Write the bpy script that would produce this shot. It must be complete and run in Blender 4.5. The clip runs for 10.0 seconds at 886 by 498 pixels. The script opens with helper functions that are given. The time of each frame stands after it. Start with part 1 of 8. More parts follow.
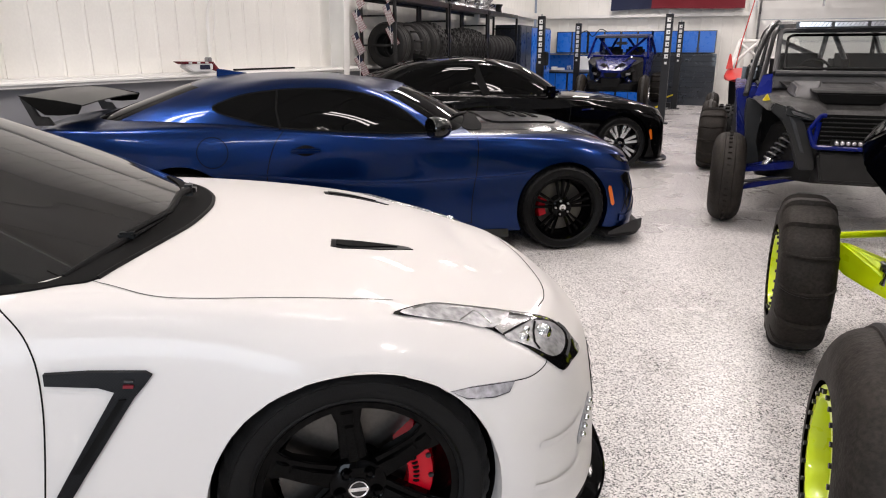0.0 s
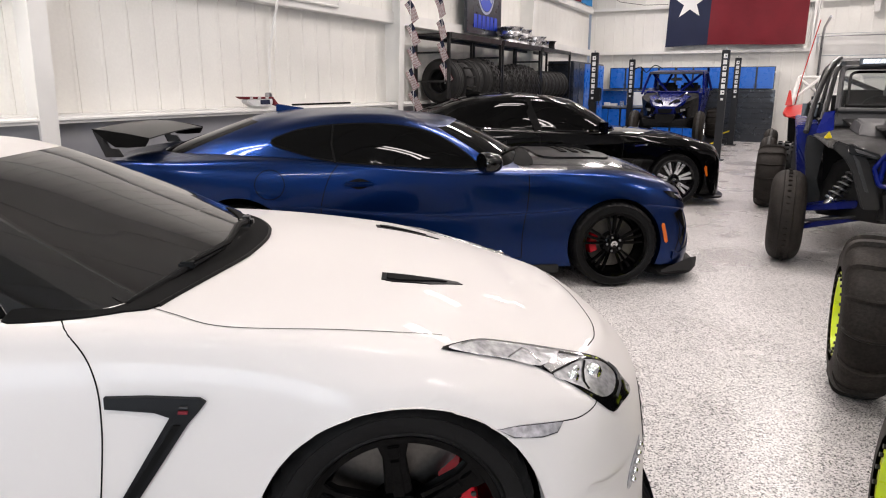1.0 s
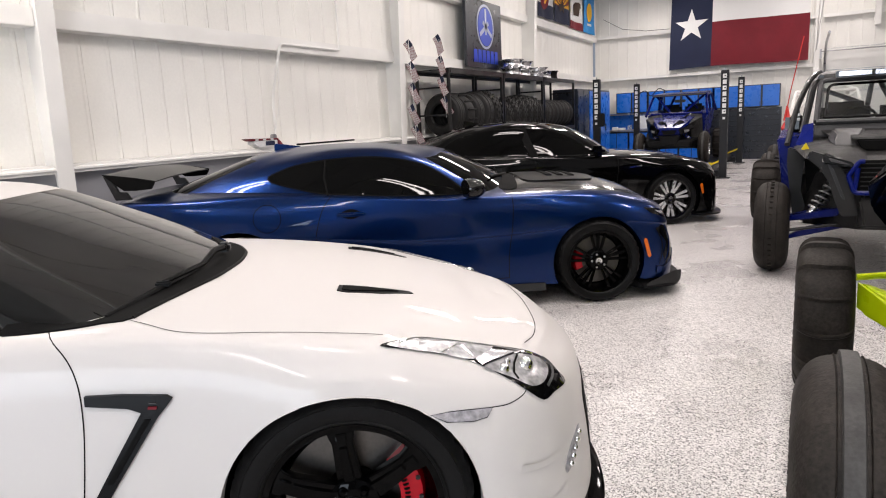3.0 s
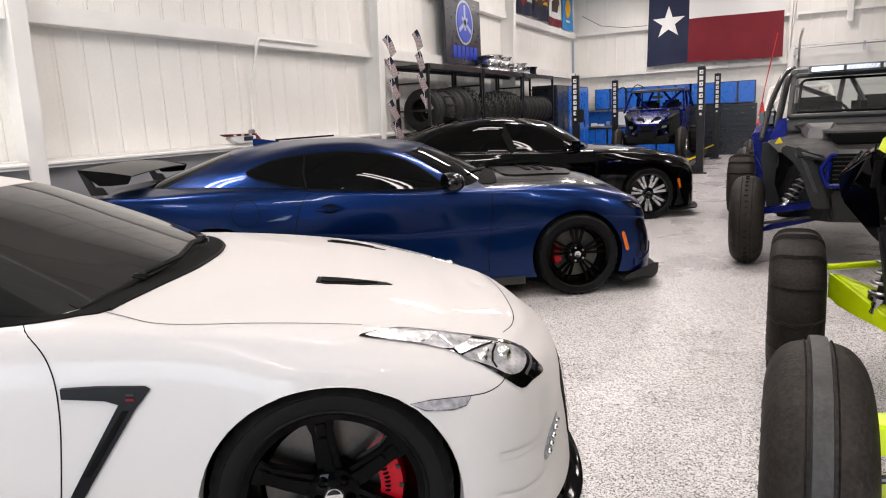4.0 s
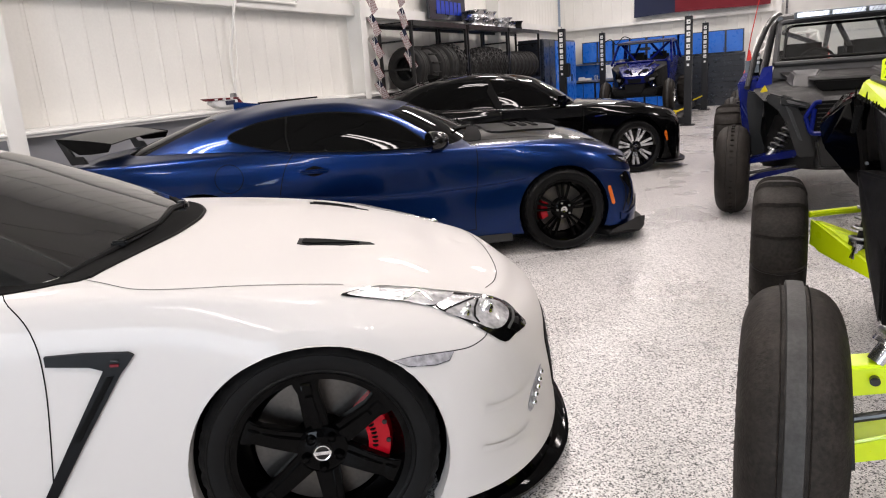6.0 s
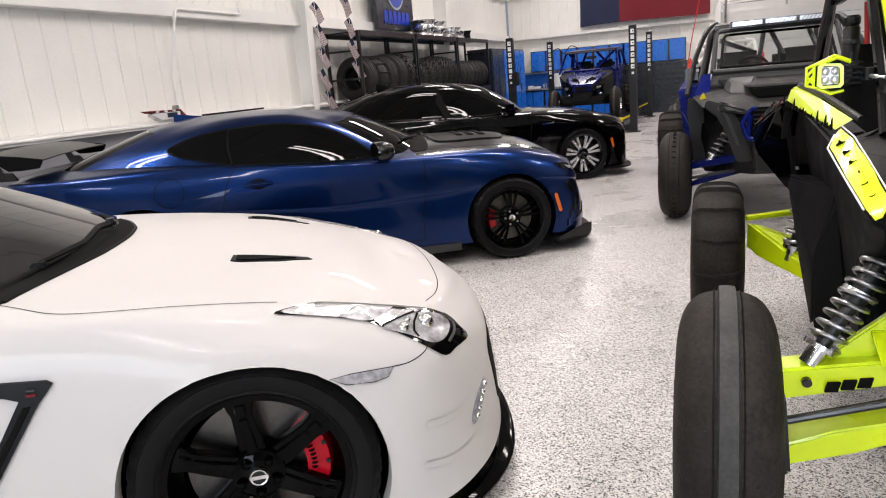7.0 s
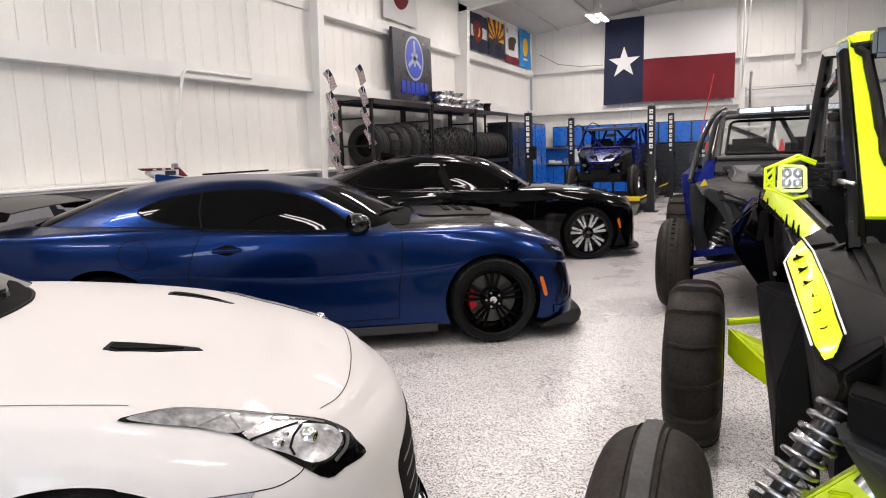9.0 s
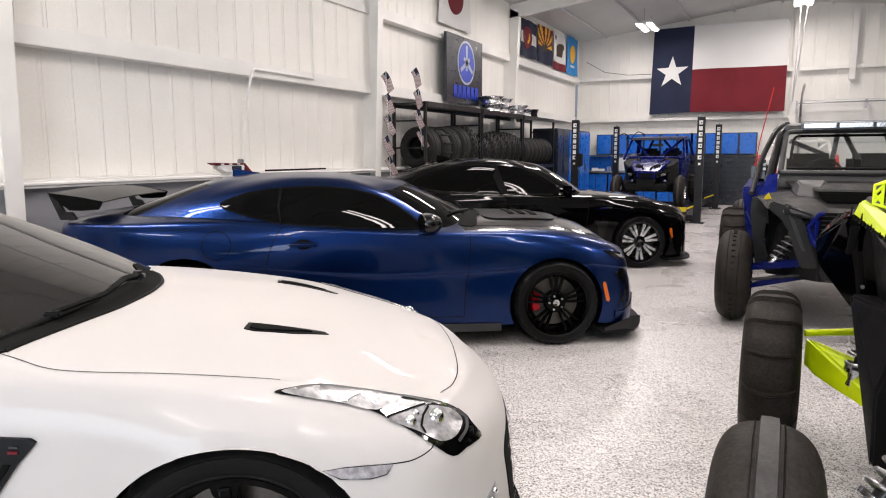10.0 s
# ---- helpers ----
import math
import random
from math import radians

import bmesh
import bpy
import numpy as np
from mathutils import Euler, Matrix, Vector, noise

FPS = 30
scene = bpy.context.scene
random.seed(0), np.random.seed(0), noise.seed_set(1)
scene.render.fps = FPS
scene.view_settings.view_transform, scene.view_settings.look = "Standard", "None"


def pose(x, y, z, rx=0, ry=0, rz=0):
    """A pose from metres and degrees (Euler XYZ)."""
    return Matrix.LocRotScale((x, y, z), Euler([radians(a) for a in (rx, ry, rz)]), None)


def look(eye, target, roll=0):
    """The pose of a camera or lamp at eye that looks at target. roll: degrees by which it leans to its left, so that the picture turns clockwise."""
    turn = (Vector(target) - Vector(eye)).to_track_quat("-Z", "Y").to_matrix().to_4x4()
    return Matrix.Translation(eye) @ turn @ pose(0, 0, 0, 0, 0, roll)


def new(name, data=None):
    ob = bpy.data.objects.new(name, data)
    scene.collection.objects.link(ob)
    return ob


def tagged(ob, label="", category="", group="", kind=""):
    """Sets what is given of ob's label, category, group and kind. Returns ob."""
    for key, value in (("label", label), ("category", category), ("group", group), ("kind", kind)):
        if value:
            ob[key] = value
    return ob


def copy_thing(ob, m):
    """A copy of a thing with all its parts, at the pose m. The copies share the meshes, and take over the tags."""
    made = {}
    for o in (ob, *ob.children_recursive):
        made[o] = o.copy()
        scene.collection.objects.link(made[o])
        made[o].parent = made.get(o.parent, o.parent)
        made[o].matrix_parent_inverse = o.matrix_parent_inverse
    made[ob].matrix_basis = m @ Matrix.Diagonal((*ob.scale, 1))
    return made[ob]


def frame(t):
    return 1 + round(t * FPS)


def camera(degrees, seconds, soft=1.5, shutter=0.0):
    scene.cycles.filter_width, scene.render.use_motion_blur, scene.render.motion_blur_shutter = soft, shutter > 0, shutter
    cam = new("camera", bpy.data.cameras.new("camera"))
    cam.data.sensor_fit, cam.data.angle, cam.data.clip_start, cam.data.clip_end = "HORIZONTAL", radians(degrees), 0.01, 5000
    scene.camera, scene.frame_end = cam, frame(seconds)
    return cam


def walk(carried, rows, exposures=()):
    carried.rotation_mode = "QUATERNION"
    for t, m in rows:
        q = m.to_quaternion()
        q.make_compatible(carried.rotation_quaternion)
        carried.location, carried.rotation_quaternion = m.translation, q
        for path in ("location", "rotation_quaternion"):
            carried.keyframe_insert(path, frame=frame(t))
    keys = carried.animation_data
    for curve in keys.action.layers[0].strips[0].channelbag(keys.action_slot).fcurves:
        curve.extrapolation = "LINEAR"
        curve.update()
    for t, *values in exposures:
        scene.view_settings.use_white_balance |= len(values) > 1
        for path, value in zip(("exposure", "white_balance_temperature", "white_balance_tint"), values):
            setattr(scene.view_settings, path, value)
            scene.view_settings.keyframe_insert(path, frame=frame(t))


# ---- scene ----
cam = camera(66.9, 10.0, soft=1.1)
PATH = [
    (0, (0.071, 0.023, 1.507), (-0.645, 1.802, 0.942), -0.0),
    (0.5, (0.01, 0.012, 1.515), (-0.794, 1.77, 1.001), 1.1),
    (1, (0.071, 0.015, 1.517), (-0.789, 1.759, 1.046), 0.1),
    (1.5, (0.281, -0.015, 1.499), (-0.626, 1.713, 1.064), -0.9),
    (2, (0.397, -0.062, 1.495), (-0.567, 1.642, 1.083), -1.9),
    (2.5, (0.417, -0.08, 1.495), (-0.542, 1.634, 1.115), -2.5),
    (4, (0.436, -0.102, 1.474), (-0.445, 1.652, 1.089), -2.9),
    (4.5, (0.445, -0.102, 1.461), (-0.43, 1.643, 1.023), -3.3),
    (5, (0.461, -0.08, 1.454), (-0.414, 1.652, 0.97), -3.9),
    (6.5, (0.487, -0.092, 1.464), (-0.339, 1.66, 0.965), -5.3),
    (7, (0.514, -0.031, 1.461), (-0.223, 1.763, 0.975), -5.0),
    (7.5, (0.512, 0.086, 1.462), (-0.147, 1.916, 0.997), -4.1),
    (8, (0.514, 0.262, 1.471), (-0.134, 2.106, 1.046), -3.5),
    (8.5, (0.642, 0.356, 1.474), (-0.079, 2.186, 1.111), -3.0),
    (9, (0.748, 0.382, 1.483), (-0.063, 2.187, 1.192), -2.1),
    (9.5, (0.685, 0.282, 1.497), (-0.195, 2.056, 1.216), -1.2),
    (10, (0.557, 0.123, 1.495), (-0.336, 1.89, 1.215), -0.2),
]
walk(cam, [(t, look(eye, target, roll)) for t, eye, target, roll in PATH])

# ---- light ----
scene.view_settings.exposure = 0.0
world = bpy.data.worlds.new("world")
scene.world = world
world.use_nodes = True
world.node_tree.nodes["Background"].inputs[0].default_value = (0.75, 0.82, 1.0, 1)
world.node_tree.nodes["Background"].inputs[1].default_value = 0.3

LAMP_W = 33.0
DAY_W = 430.0
LAMPS = [(x, y) for y in (-3.8, 5.6, 10.4, 15.0, 19.6) for x in (-3.0, 0.75, 4.2) if (x, y) not in ((-3.0, 5.6), (4.2, 15.0), (4.2, 19.6))] + [(-1.6, 6.8), (-4.7, 2.2), (-0.3, 2.0), (2.7, 1.0)]


# ---- materials ----
def nodes_of(name):
    m = bpy.data.materials.new(name)
    m.use_nodes = True
    nt = m.node_tree
    return m, nt, nt.nodes["Principled BSDF"], nt.nodes.new, nt.links.new


def mat(name, color, rough=0.5, metal=0.0, coat=0.0, grain=0.0, grain_scale=200.0, blotch=0.0, blotch_scale=3.0,
        bump=0.0, bump_scale=300.0, emit=0.0, rough_var=0.0, trans=0.0, spec=0.5, vary=0.0):
    """A surface with fine grain, wider blotches and relief."""
    m, nt, p, node, link = nodes_of(name)
    p.inputs["Roughness"].default_value = rough
    p.inputs["Metallic"].default_value = metal
    p.inputs["Coat Weight"].default_value = coat
    p.inputs["Coat Roughness"].default_value = 0.03
    p.inputs["Specular IOR Level"].default_value = spec
    p.inputs["Transmission Weight"].default_value = trans
    p.inputs["Base Color"].default_value = (*color, 1)
    if emit:
        p.inputs["Emission Color"].default_value = (*color, 1)
        p.inputs["Emission Strength"].default_value = emit
    co = node("ShaderNodeTexCoord")
    src = None
    if grain or blotch or vary:
        rgb = node("ShaderNodeRGB")
        rgb.outputs[0].default_value = (*color, 1)
        src = rgb.outputs[0]
        for amount, sc in ((grain, grain_scale), (blotch, blotch_scale)):
            if not amount:
                continue
            n = node("ShaderNodeTexNoise")
            n.inputs["Scale"].default_value = sc
            n.inputs["Detail"].default_value = 4
            link(co.outputs["Object"], n.inputs["Vector"])
            r = node("ShaderNodeMapRange")
            r.inputs[1].default_value, r.inputs[2].default_value = 0.3, 0.7
            r.inputs[3].default_value, r.inputs[4].default_value = 1 - amount, 1 + amount
            link(n.outputs[0], r.inputs[0])
            mul = node("ShaderNodeVectorMath")
            mul.operation = "SCALE"
            link(src, mul.inputs[0])
            link(r.outputs[0], mul.inputs["Scale"])
            src = mul.outputs[0]
        if vary:
            oi = node("ShaderNodeObjectInfo")
            r = node("ShaderNodeMapRange")
            r.inputs[3].default_value, r.inputs[4].default_value = 1 - vary, 1 + vary
            link(oi.outputs["Random"], r.inputs[0])
            mul = node("ShaderNodeVectorMath")
            mul.operation = "SCALE"
            link(src, mul.inputs[0])
            link(r.outputs[0], mul.inputs["Scale"])
            src = mul.outputs[0]
        link(src, p.inputs["Base Color"])
    if rough_var:
        n = node("ShaderNodeTexNoise")
        n.inputs["Scale"].default_value = 9.0
        n.inputs["Detail"].default_value = 6
        link(co.outputs["Object"], n.inputs["Vector"])
        r = node("ShaderNodeMapRange")
        r.inputs[1].default_value, r.inputs[2].default_value = 0.3, 0.7
        r.inputs[3].default_value, r.inputs[4].default_value = max(0.02, rough - rough_var), min(1, rough + rough_var)
        link(n.outputs[0], r.inputs[0])
        link(r.outputs[0], p.inputs["Roughness"])
    if bump:
        n = node("ShaderNodeTexNoise")
        n.inputs["Scale"].default_value = bump_scale
        n.inputs["Detail"].default_value = 3
        link(co.outputs["Object"], n.inputs["Vector"])
        b = node("ShaderNodeBump")
        b.inputs["Strength"].default_value = bump
        b.inputs["Distance"].default_value = 0.004
        link(n.outputs[0], b.inputs["Height"])
        link(b.outputs[0], p.inputs["Normal"])
    return m


def paint(name, color, metal=0.0, flake=0.0, rough=0.35, coat=1.0, spec=0.5):
    """Clear-coated car paint with a fine metal flake."""
    m, nt, p, node, link = nodes_of(name)
    p.inputs["Base Color"].default_value = (*color, 1)
    p.inputs["Metallic"].default_value = metal
    p.inputs["Roughness"].default_value = rough
    p.inputs["Specular IOR Level"].default_value = spec
    p.inputs["Coat Weight"].default_value = coat
    p.inputs["Coat Roughness"].default_value = 0.02
    if flake:
        co = node("ShaderNodeTexCoord")
        v = node("ShaderNodeTexVoronoi")
        v.inputs["Scale"].default_value = 900
        link(co.outputs["Object"], v.inputs["Vector"])
        mix = node("ShaderNodeMix")
        mix.data_type = "RGBA"
        mix.blend_type = "MULTIPLY"
        mix.inputs[0].default_value = flake
        mix.inputs[6].default_value = (*color, 1)
        link(v.outputs["Color"], mix.inputs[7])
        gain = node("ShaderNodeVectorMath")
        gain.operation = "SCALE"
        gain.inputs["Scale"].default_value = 1 + flake * 0.6
        link(mix.outputs[2], gain.inputs[0])
        link(gain.outputs[0], p.inputs["Base Color"])
    n = node("ShaderNodeTexNoise")
    n.inputs["Scale"].default_value = 5
    n.inputs["Detail"].default_value = 8
    co2 = node("ShaderNodeTexCoord")
    link(co2.outputs["Object"], n.inputs["Vector"])
    r = node("ShaderNodeMapRange")
    r.inputs[3].default_value, r.inputs[4].default_value = 0.01, 0.05
    link(n.outputs[0], r.inputs[0])
    link(r.outputs[0], p.inputs["Coat Roughness"])
    return m


def flake_floor():
    """Broadcast vinyl flake in clear epoxy: light, grey and black chips."""
    m, nt, p, node, link = nodes_of("flake_epoxy")
    co = node("ShaderNodeTexCoord")
    v = node("ShaderNodeTexVoronoi")
    v.inputs["Scale"].default_value = 185
    link(co.outputs["Object"], v.inputs["Vector"])
    sep = node("ShaderNodeSeparateColor")
    link(v.outputs["Color"], sep.inputs[0])
    ramp = node("ShaderNodeValToRGB")
    ramp.color_ramp.interpolation = "CONSTANT"
    e = ramp.color_ramp.elements
    e[0].position, e[0].color = 0.0, (0.03, 0.03, 0.032, 1)
    e[1].position, e[1].color = 0.14, (0.27, 0.26, 0.255, 1)
    for pos, c in ((0.27, 0.52), (0.46, 0.70), (0.74, 0.84)):
        k = e.new(pos)
        k.color = (c, c * 0.965, c * 0.945, 1)
    link(sep.outputs[0], ramp.inputs[0])
    n = node("ShaderNodeTexNoise")
    n.inputs["Scale"].default_value = 1.3
    n.inputs["Detail"].default_value = 5
    link(co.outputs["Object"], n.inputs["Vector"])
    r = node("ShaderNodeMapRange")
    r.inputs[1].default_value, r.inputs[2].default_value = 0.3, 0.7
    r.inputs[3].default_value, r.inputs[4].default_value = 0.88, 1.06
    link(n.outputs[0], r.inputs[0])
    mul = node("ShaderNodeVectorMath")
    mul.operation = "SCALE"
    link(ramp.outputs[0], mul.inputs[0])
    link(r.outputs[0], mul.inputs["Scale"])
    link(mul.outputs[0], p.inputs["Base Color"])
    r2 = node("ShaderNodeMapRange")
    r2.inputs[1].default_value, r2.inputs[2].default_value = 0.3, 0.7
    r2.inputs[3].default_value, r2.inputs[4].default_value = 0.24, 0.35
    link(n.outputs[0], r2.inputs[0])
    link(r2.outputs[0], p.inputs["Roughness"])
    b = node("ShaderNodeBump")
    b.inputs["Strength"].default_value = 0.35
    b.inputs["Distance"].default_value = 0.002
    link(sep.outputs[1], b.inputs["Height"])
    link(b.outputs[0], p.inputs["Normal"])
    return m


def carbon_weave():
    m, nt, p, node, link = nodes_of("carbon_fibre")
    co = node("ShaderNodeTexCoord")
    ch = node("ShaderNodeTexChecker")
    ch.inputs["Scale"].default_value = 260
    ch.inputs["Color1"].default_value = (0.004, 0.004, 0.0045, 1)
    ch.inputs["Color2"].default_value = (0.008, 0.008, 0.009, 1)
    link(co.outputs["Object"], ch.inputs["Vector"])
    link(ch.outputs[0], p.inputs["Base Color"])
    p.inputs["Roughness"].default_value = 0.3
    p.inputs["Specular IOR Level"].default_value = 0.07
    p.inputs["Coat Weight"].default_value = 0.06
    return m


# grey of the unseen walls, chosen to keep the cars' reflections dark
def unseen_wall_mat(name):
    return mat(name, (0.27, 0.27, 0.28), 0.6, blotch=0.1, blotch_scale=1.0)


M = {
    "grey_wall": unseen_wall_mat("unseen_wall_grey"),
    "floor": flake_floor(),
    "wall": mat("white_liner_steel", (0.86, 0.845, 0.80), 0.42, blotch=0.05, blotch_scale=0.9, grain=0.02, grain_scale=40, bump=0.1, bump_scale=6),
    "girt": mat("white_painted_steel", (0.83, 0.82, 0.79), 0.4, blotch=0.05, blotch_scale=2.0, rough_var=0.08),
    "wainscot": mat("grey_wainscot", (0.30, 0.305, 0.325), 0.5, blotch=0.08, blotch_scale=1.5, bump=0.1, bump_scale=40),
    "ceiling": mat("white_roof_insulation", (0.62, 0.62, 0.61), 0.55, blotch=0.06, blotch_scale=0.8, bump=0.5, bump_scale=5),
    "white_paint": paint("pearl_white_paint", (0.60, 0.58, 0.565), 0.0, 0.0, 0.5, 0.26, 0.12),
    "blue_paint": paint("metallic_blue_paint", (0.0006, 0.0165, 0.094), 0.90, 0.5, 0.28, 0.32),
    "hood_black": mat("satin_black_hood", (0.006, 0.006, 0.0065), 0.14, spec=0.5, coat=0.25, blotch=0.1, blotch_scale=5, rough_var=0.04),
    "black_paint": mat("black_paint", (0.0008, 0.0008, 0.0009), 0.05, spec=0.2, coat=0.12),
    "utv_blue": mat("utv_blue_paint", (0.0018, 0.007, 0.11), 0.28, spec=0.12, coat=0.06, blotch=0.06, blotch_scale=6, rough_var=0.06),
    "lime": mat("lime_powder_coat", (0.72, 0.90, 0.004), 0.32, coat=0.4, blotch=0.06, blotch_scale=8, rough_var=0.08),
    "lime_gfx": mat("lime_graphic", (0.74, 0.92, 0.006), 0.3, coat=0.5, blotch=0.04, blotch_scale=20),
    "tire": mat("tire_rubber", (0.0045, 0.0045, 0.0047), 0.45, spec=0.13, grain=0.15, grain_scale=120, blotch=0.2, blotch_scale=9, bump=0.2, bump_scale=260, rough_var=0.1),
    "sand_tire": mat("dusty_sand_tire_rubber", (0.021, 0.0178, 0.0152), 0.62, spec=0.16, grain=0.38, grain_scale=70, blotch=0.35, blotch_scale=6, bump=0.5, bump_scale=110, rough_var=0.12),
    "rack_tire": mat("dry_tire_rubber", (0.017, 0.0165, 0.016), 0.6, spec=0.25, grain=0.2, grain_scale=120, blotch=0.25, blotch_scale=9, bump=0.2, bump_scale=200),
    "rib": mat("worn_rubber_rib", (0.05, 0.049, 0.047), 0.6, spec=0.25, grain=0.2, grain_scale=90, blotch=0.25, blotch_scale=14, bump=0.2, bump_scale=200),
    "gloss_black": mat("gloss_black", (0.002, 0.002, 0.0022), 0.10, spec=0.3, coat=0.35, rough_var=0.05),
    "satin_black": mat("satin_black_metal", (0.007, 0.007, 0.0075), 0.36, spec=0.35, coat=0.2, blotch=0.15, rough_var=0.08),
    "plastic": mat("black_textured_plastic", (0.006, 0.006, 0.0064), 0.48, spec=0.09, grain=0.12, grain_scale=300, blotch=0.15, blotch_scale=6, bump=0.25, bump_scale=500, rough_var=0.1),
    "grey_plastic": mat("grey_plastic", (0.035, 0.035, 0.037), 0.45, spec=0.35, grain=0.1, blotch=0.12, bump=0.15, bump_scale=400),
    "matte_plastic": mat("matte_dusty_plastic", (0.017, 0.0167, 0.0165), 0.5, spec=0.25, grain=0.12, grain_scale=260, blotch=0.2, blotch_scale=5, bump=0.25, bump_scale=420, rough_var=0.1),
    "trim": mat("black_trim_rubber", (0.004, 0.004, 0.004), 0.5, spec=0.12, bump=0.05),
    "wheel_black": mat("wheel_gloss_black", (0.0008, 0.0008, 0.0009), 0.06, spec=0.05, coat=0.07, rough_var=0.02),
    "gap": mat("dark_panel_gap", (0.004, 0.004, 0.004), 0.8, spec=0.1),
    "carbon": carbon_weave(),
    "tint": mat("tinted_glass", (0.0022, 0.0022, 0.0022), 0.012, spec=0.11),
    "shield": mat("windshield_glass", (0.012, 0.0115, 0.011), 0.03, spec=0.6),
    "poly": mat("clear_polycarbonate", (0.72, 0.76, 0.75), 0.03, trans=1.0),
    "interior": mat("dark_interior", (0.008, 0.008, 0.0085), 0.75, spec=0.2, blotch=0.2, blotch_scale=8, bump=0.2),
    "chrome": mat("chrome", (0.75, 0.75, 0.76), 0.08, 1.0),
    "alu": mat("machined_aluminium", (0.62, 0.62, 0.63), 0.26, 1.0, grain=0.06, grain_scale=150, rough_var=0.06),
    "bright_alloy": mat("bright_machined_alloy", (0.86, 0.86, 0.87), 0.30, 0.85, rough_var=0.08),
    "steel": mat("brushed_steel", (0.40, 0.40, 0.41), 0.35, 1.0, grain=0.1, grain_scale=120, rough_var=0.1),
    "rotor": mat("brake_disc_iron", (0.10, 0.094, 0.088), 0.36, 1.0, grain=0.1, grain_scale=80),
    "red": mat("red_caliper_paint", (0.40, 0.003, 0.012), 0.25, coat=0.12, spec=0.2, blotch=0.08, blotch_scale=20),
    "red_plastic": mat("red_plastic", (0.55, 0.02, 0.015), 0.35, coat=0.3, blotch=0.1),
    "amber": mat("amber_lens", (0.55, 0.11, 0.005), 0.15, coat=0.6),
    "lens": mat("frosted_lens", (0.32, 0.32, 0.33), 0.28, 0.5, coat=0.2, blotch=0.45, blotch_scale=38),
    "lamp_lens": mat("led_reflector", (0.58, 0.57, 0.60), 0.16, 0.6, coat=0.4, blotch=0.35, blotch_scale=60),
    "white": mat("white_print", (0.82, 0.82, 0.81), 0.45),
    "cab_blue": mat("blue_cabinet_steel", (0.010, 0.14, 0.62), 0.3, coat=0.3, blotch=0.05, rough_var=0.06),
    "cab_dark": mat("dark_navy_cabinet_steel", (0.010, 0.013, 0.022), 0.32, coat=0.2, blotch=0.1, rough_var=0.08),
    "post": mat("charcoal_powder_coat", (0.012, 0.0125, 0.015), 0.42, spec=0.3, blotch=0.15, rough_var=0.08),
    "yellow": mat("yellow_paint", (0.75, 0.58, 0.01), 0.4, blotch=0.1),
    "flag_blue": mat("navy_flag_cloth", (0.006, 0.011, 0.040), 0.8, grain=0.12, grain_scale=300, bump=0.2, bump_scale=7, blotch=0.08),
    "flag_red": mat("red_flag_cloth", (0.15, 0.004, 0.012), 0.8, grain=0.12, grain_scale=300, bump=0.2, bump_scale=7, blotch=0.08),
    "flag_white": mat("white_flag_cloth", (0.72, 0.72, 0.71), 0.8, grain=0.05, grain_scale=300, bump=0.2, bump_scale=7),
    "flag_gold": mat("gold_flag_cloth", (0.80, 0.42, 0.02), 0.8, grain=0.08, grain_scale=300),
    "flag_sky": mat("sky_blue_flag_cloth", (0.03, 0.25, 0.60), 0.8, grain=0.08, grain_scale=300),
    "brown": mat("brown_flag_print", (0.06, 0.035, 0.02), 0.8),
    "sign_blue": mat("blue_sign_print", (0.015, 0.06, 0.55), 0.35, coat=0.3),
    "sign_silver": mat("silver_sign_print", (0.42, 0.46, 0.60), 0.35, 0.3),
    "paper": mat("white_paper", (0.82, 0.85, 0.86), 0.6, blotch=0.05),
    "lamp": mat("lamp_diffuser", (1.0, 0.96, 0.93), 0.4, emit=22.0),
}


# ---- modelling helpers ----
from mathutils.bvhtree import BVHTree


def thing(name, label, category, m=None, group="", kind=""):
    ob = new(name)
    if m is not None:
        ob.matrix_basis = m
    return tagged(ob, label, category, group, kind)


def part(name, bm, material, parent=None, label="", smooth=True, angle=35):
    me = bpy.data.meshes.new(name)
    bmesh.ops.recalc_face_normals(bm, faces=bm.faces)
    if smooth:
        for f in bm.faces:
            f.smooth = True
        lim = radians(angle)
        for e in bm.edges:
            if len(e.link_faces) == 2 and e.calc_face_angle(0) > lim:
                e.smooth = False
    bm.to_mesh(me)
    bm.free()
    for one in (material if isinstance(material, (list, tuple)) else [material]):
        me.materials.append(M[one] if isinstance(one, str) else one)
    ob = new(name, me)
    if parent is not None:
        ob.parent = parent
    return tagged(ob, label)


def solid(name, bm, material, label, category, kind="", group="", m=None, smooth=True):
    ob = part(name, bm, material, None, "", smooth)
    if m is not None:
        ob.matrix_basis = m
    return tagged(ob, label, category, group, kind)


def bevelled(bm, geom, width, seg=2):
    if width > 0:
        bmesh.ops.bevel(bm, geom=geom, offset=width, segments=seg, affect="EDGES", clamp_overlap=True)


def box(bm, c, s, bev=0.0, rot=None, seg=2):
    """A bevelled box at c with sizes s, turned by a 3x3 or 4x4 rotation."""
    b2 = bmesh.new()
    bmesh.ops.create_cube(b2, size=1.0)
    bmesh.ops.scale(b2, vec=s, verts=b2.verts)
    bevelled(b2, list(b2.edges), bev, seg)
    if rot is not None:
        bmesh.ops.transform(b2, matrix=rot.to_4x4(), verts=b2.verts)
    bmesh.ops.translate(b2, vec=c, verts=b2.verts)
    merge(bm, b2)


def merge(bm, b2, mat_index=None):
    base = {}
    for v in b2.verts:
        base[v] = bm.verts.new(v.co)
    for f in b2.faces:
        try:
            g = bm.faces.new([base[v] for v in f.verts])
            g.material_index = f.material_index if mat_index is None else mat_index
        except ValueError:
            pass
    b2.free()


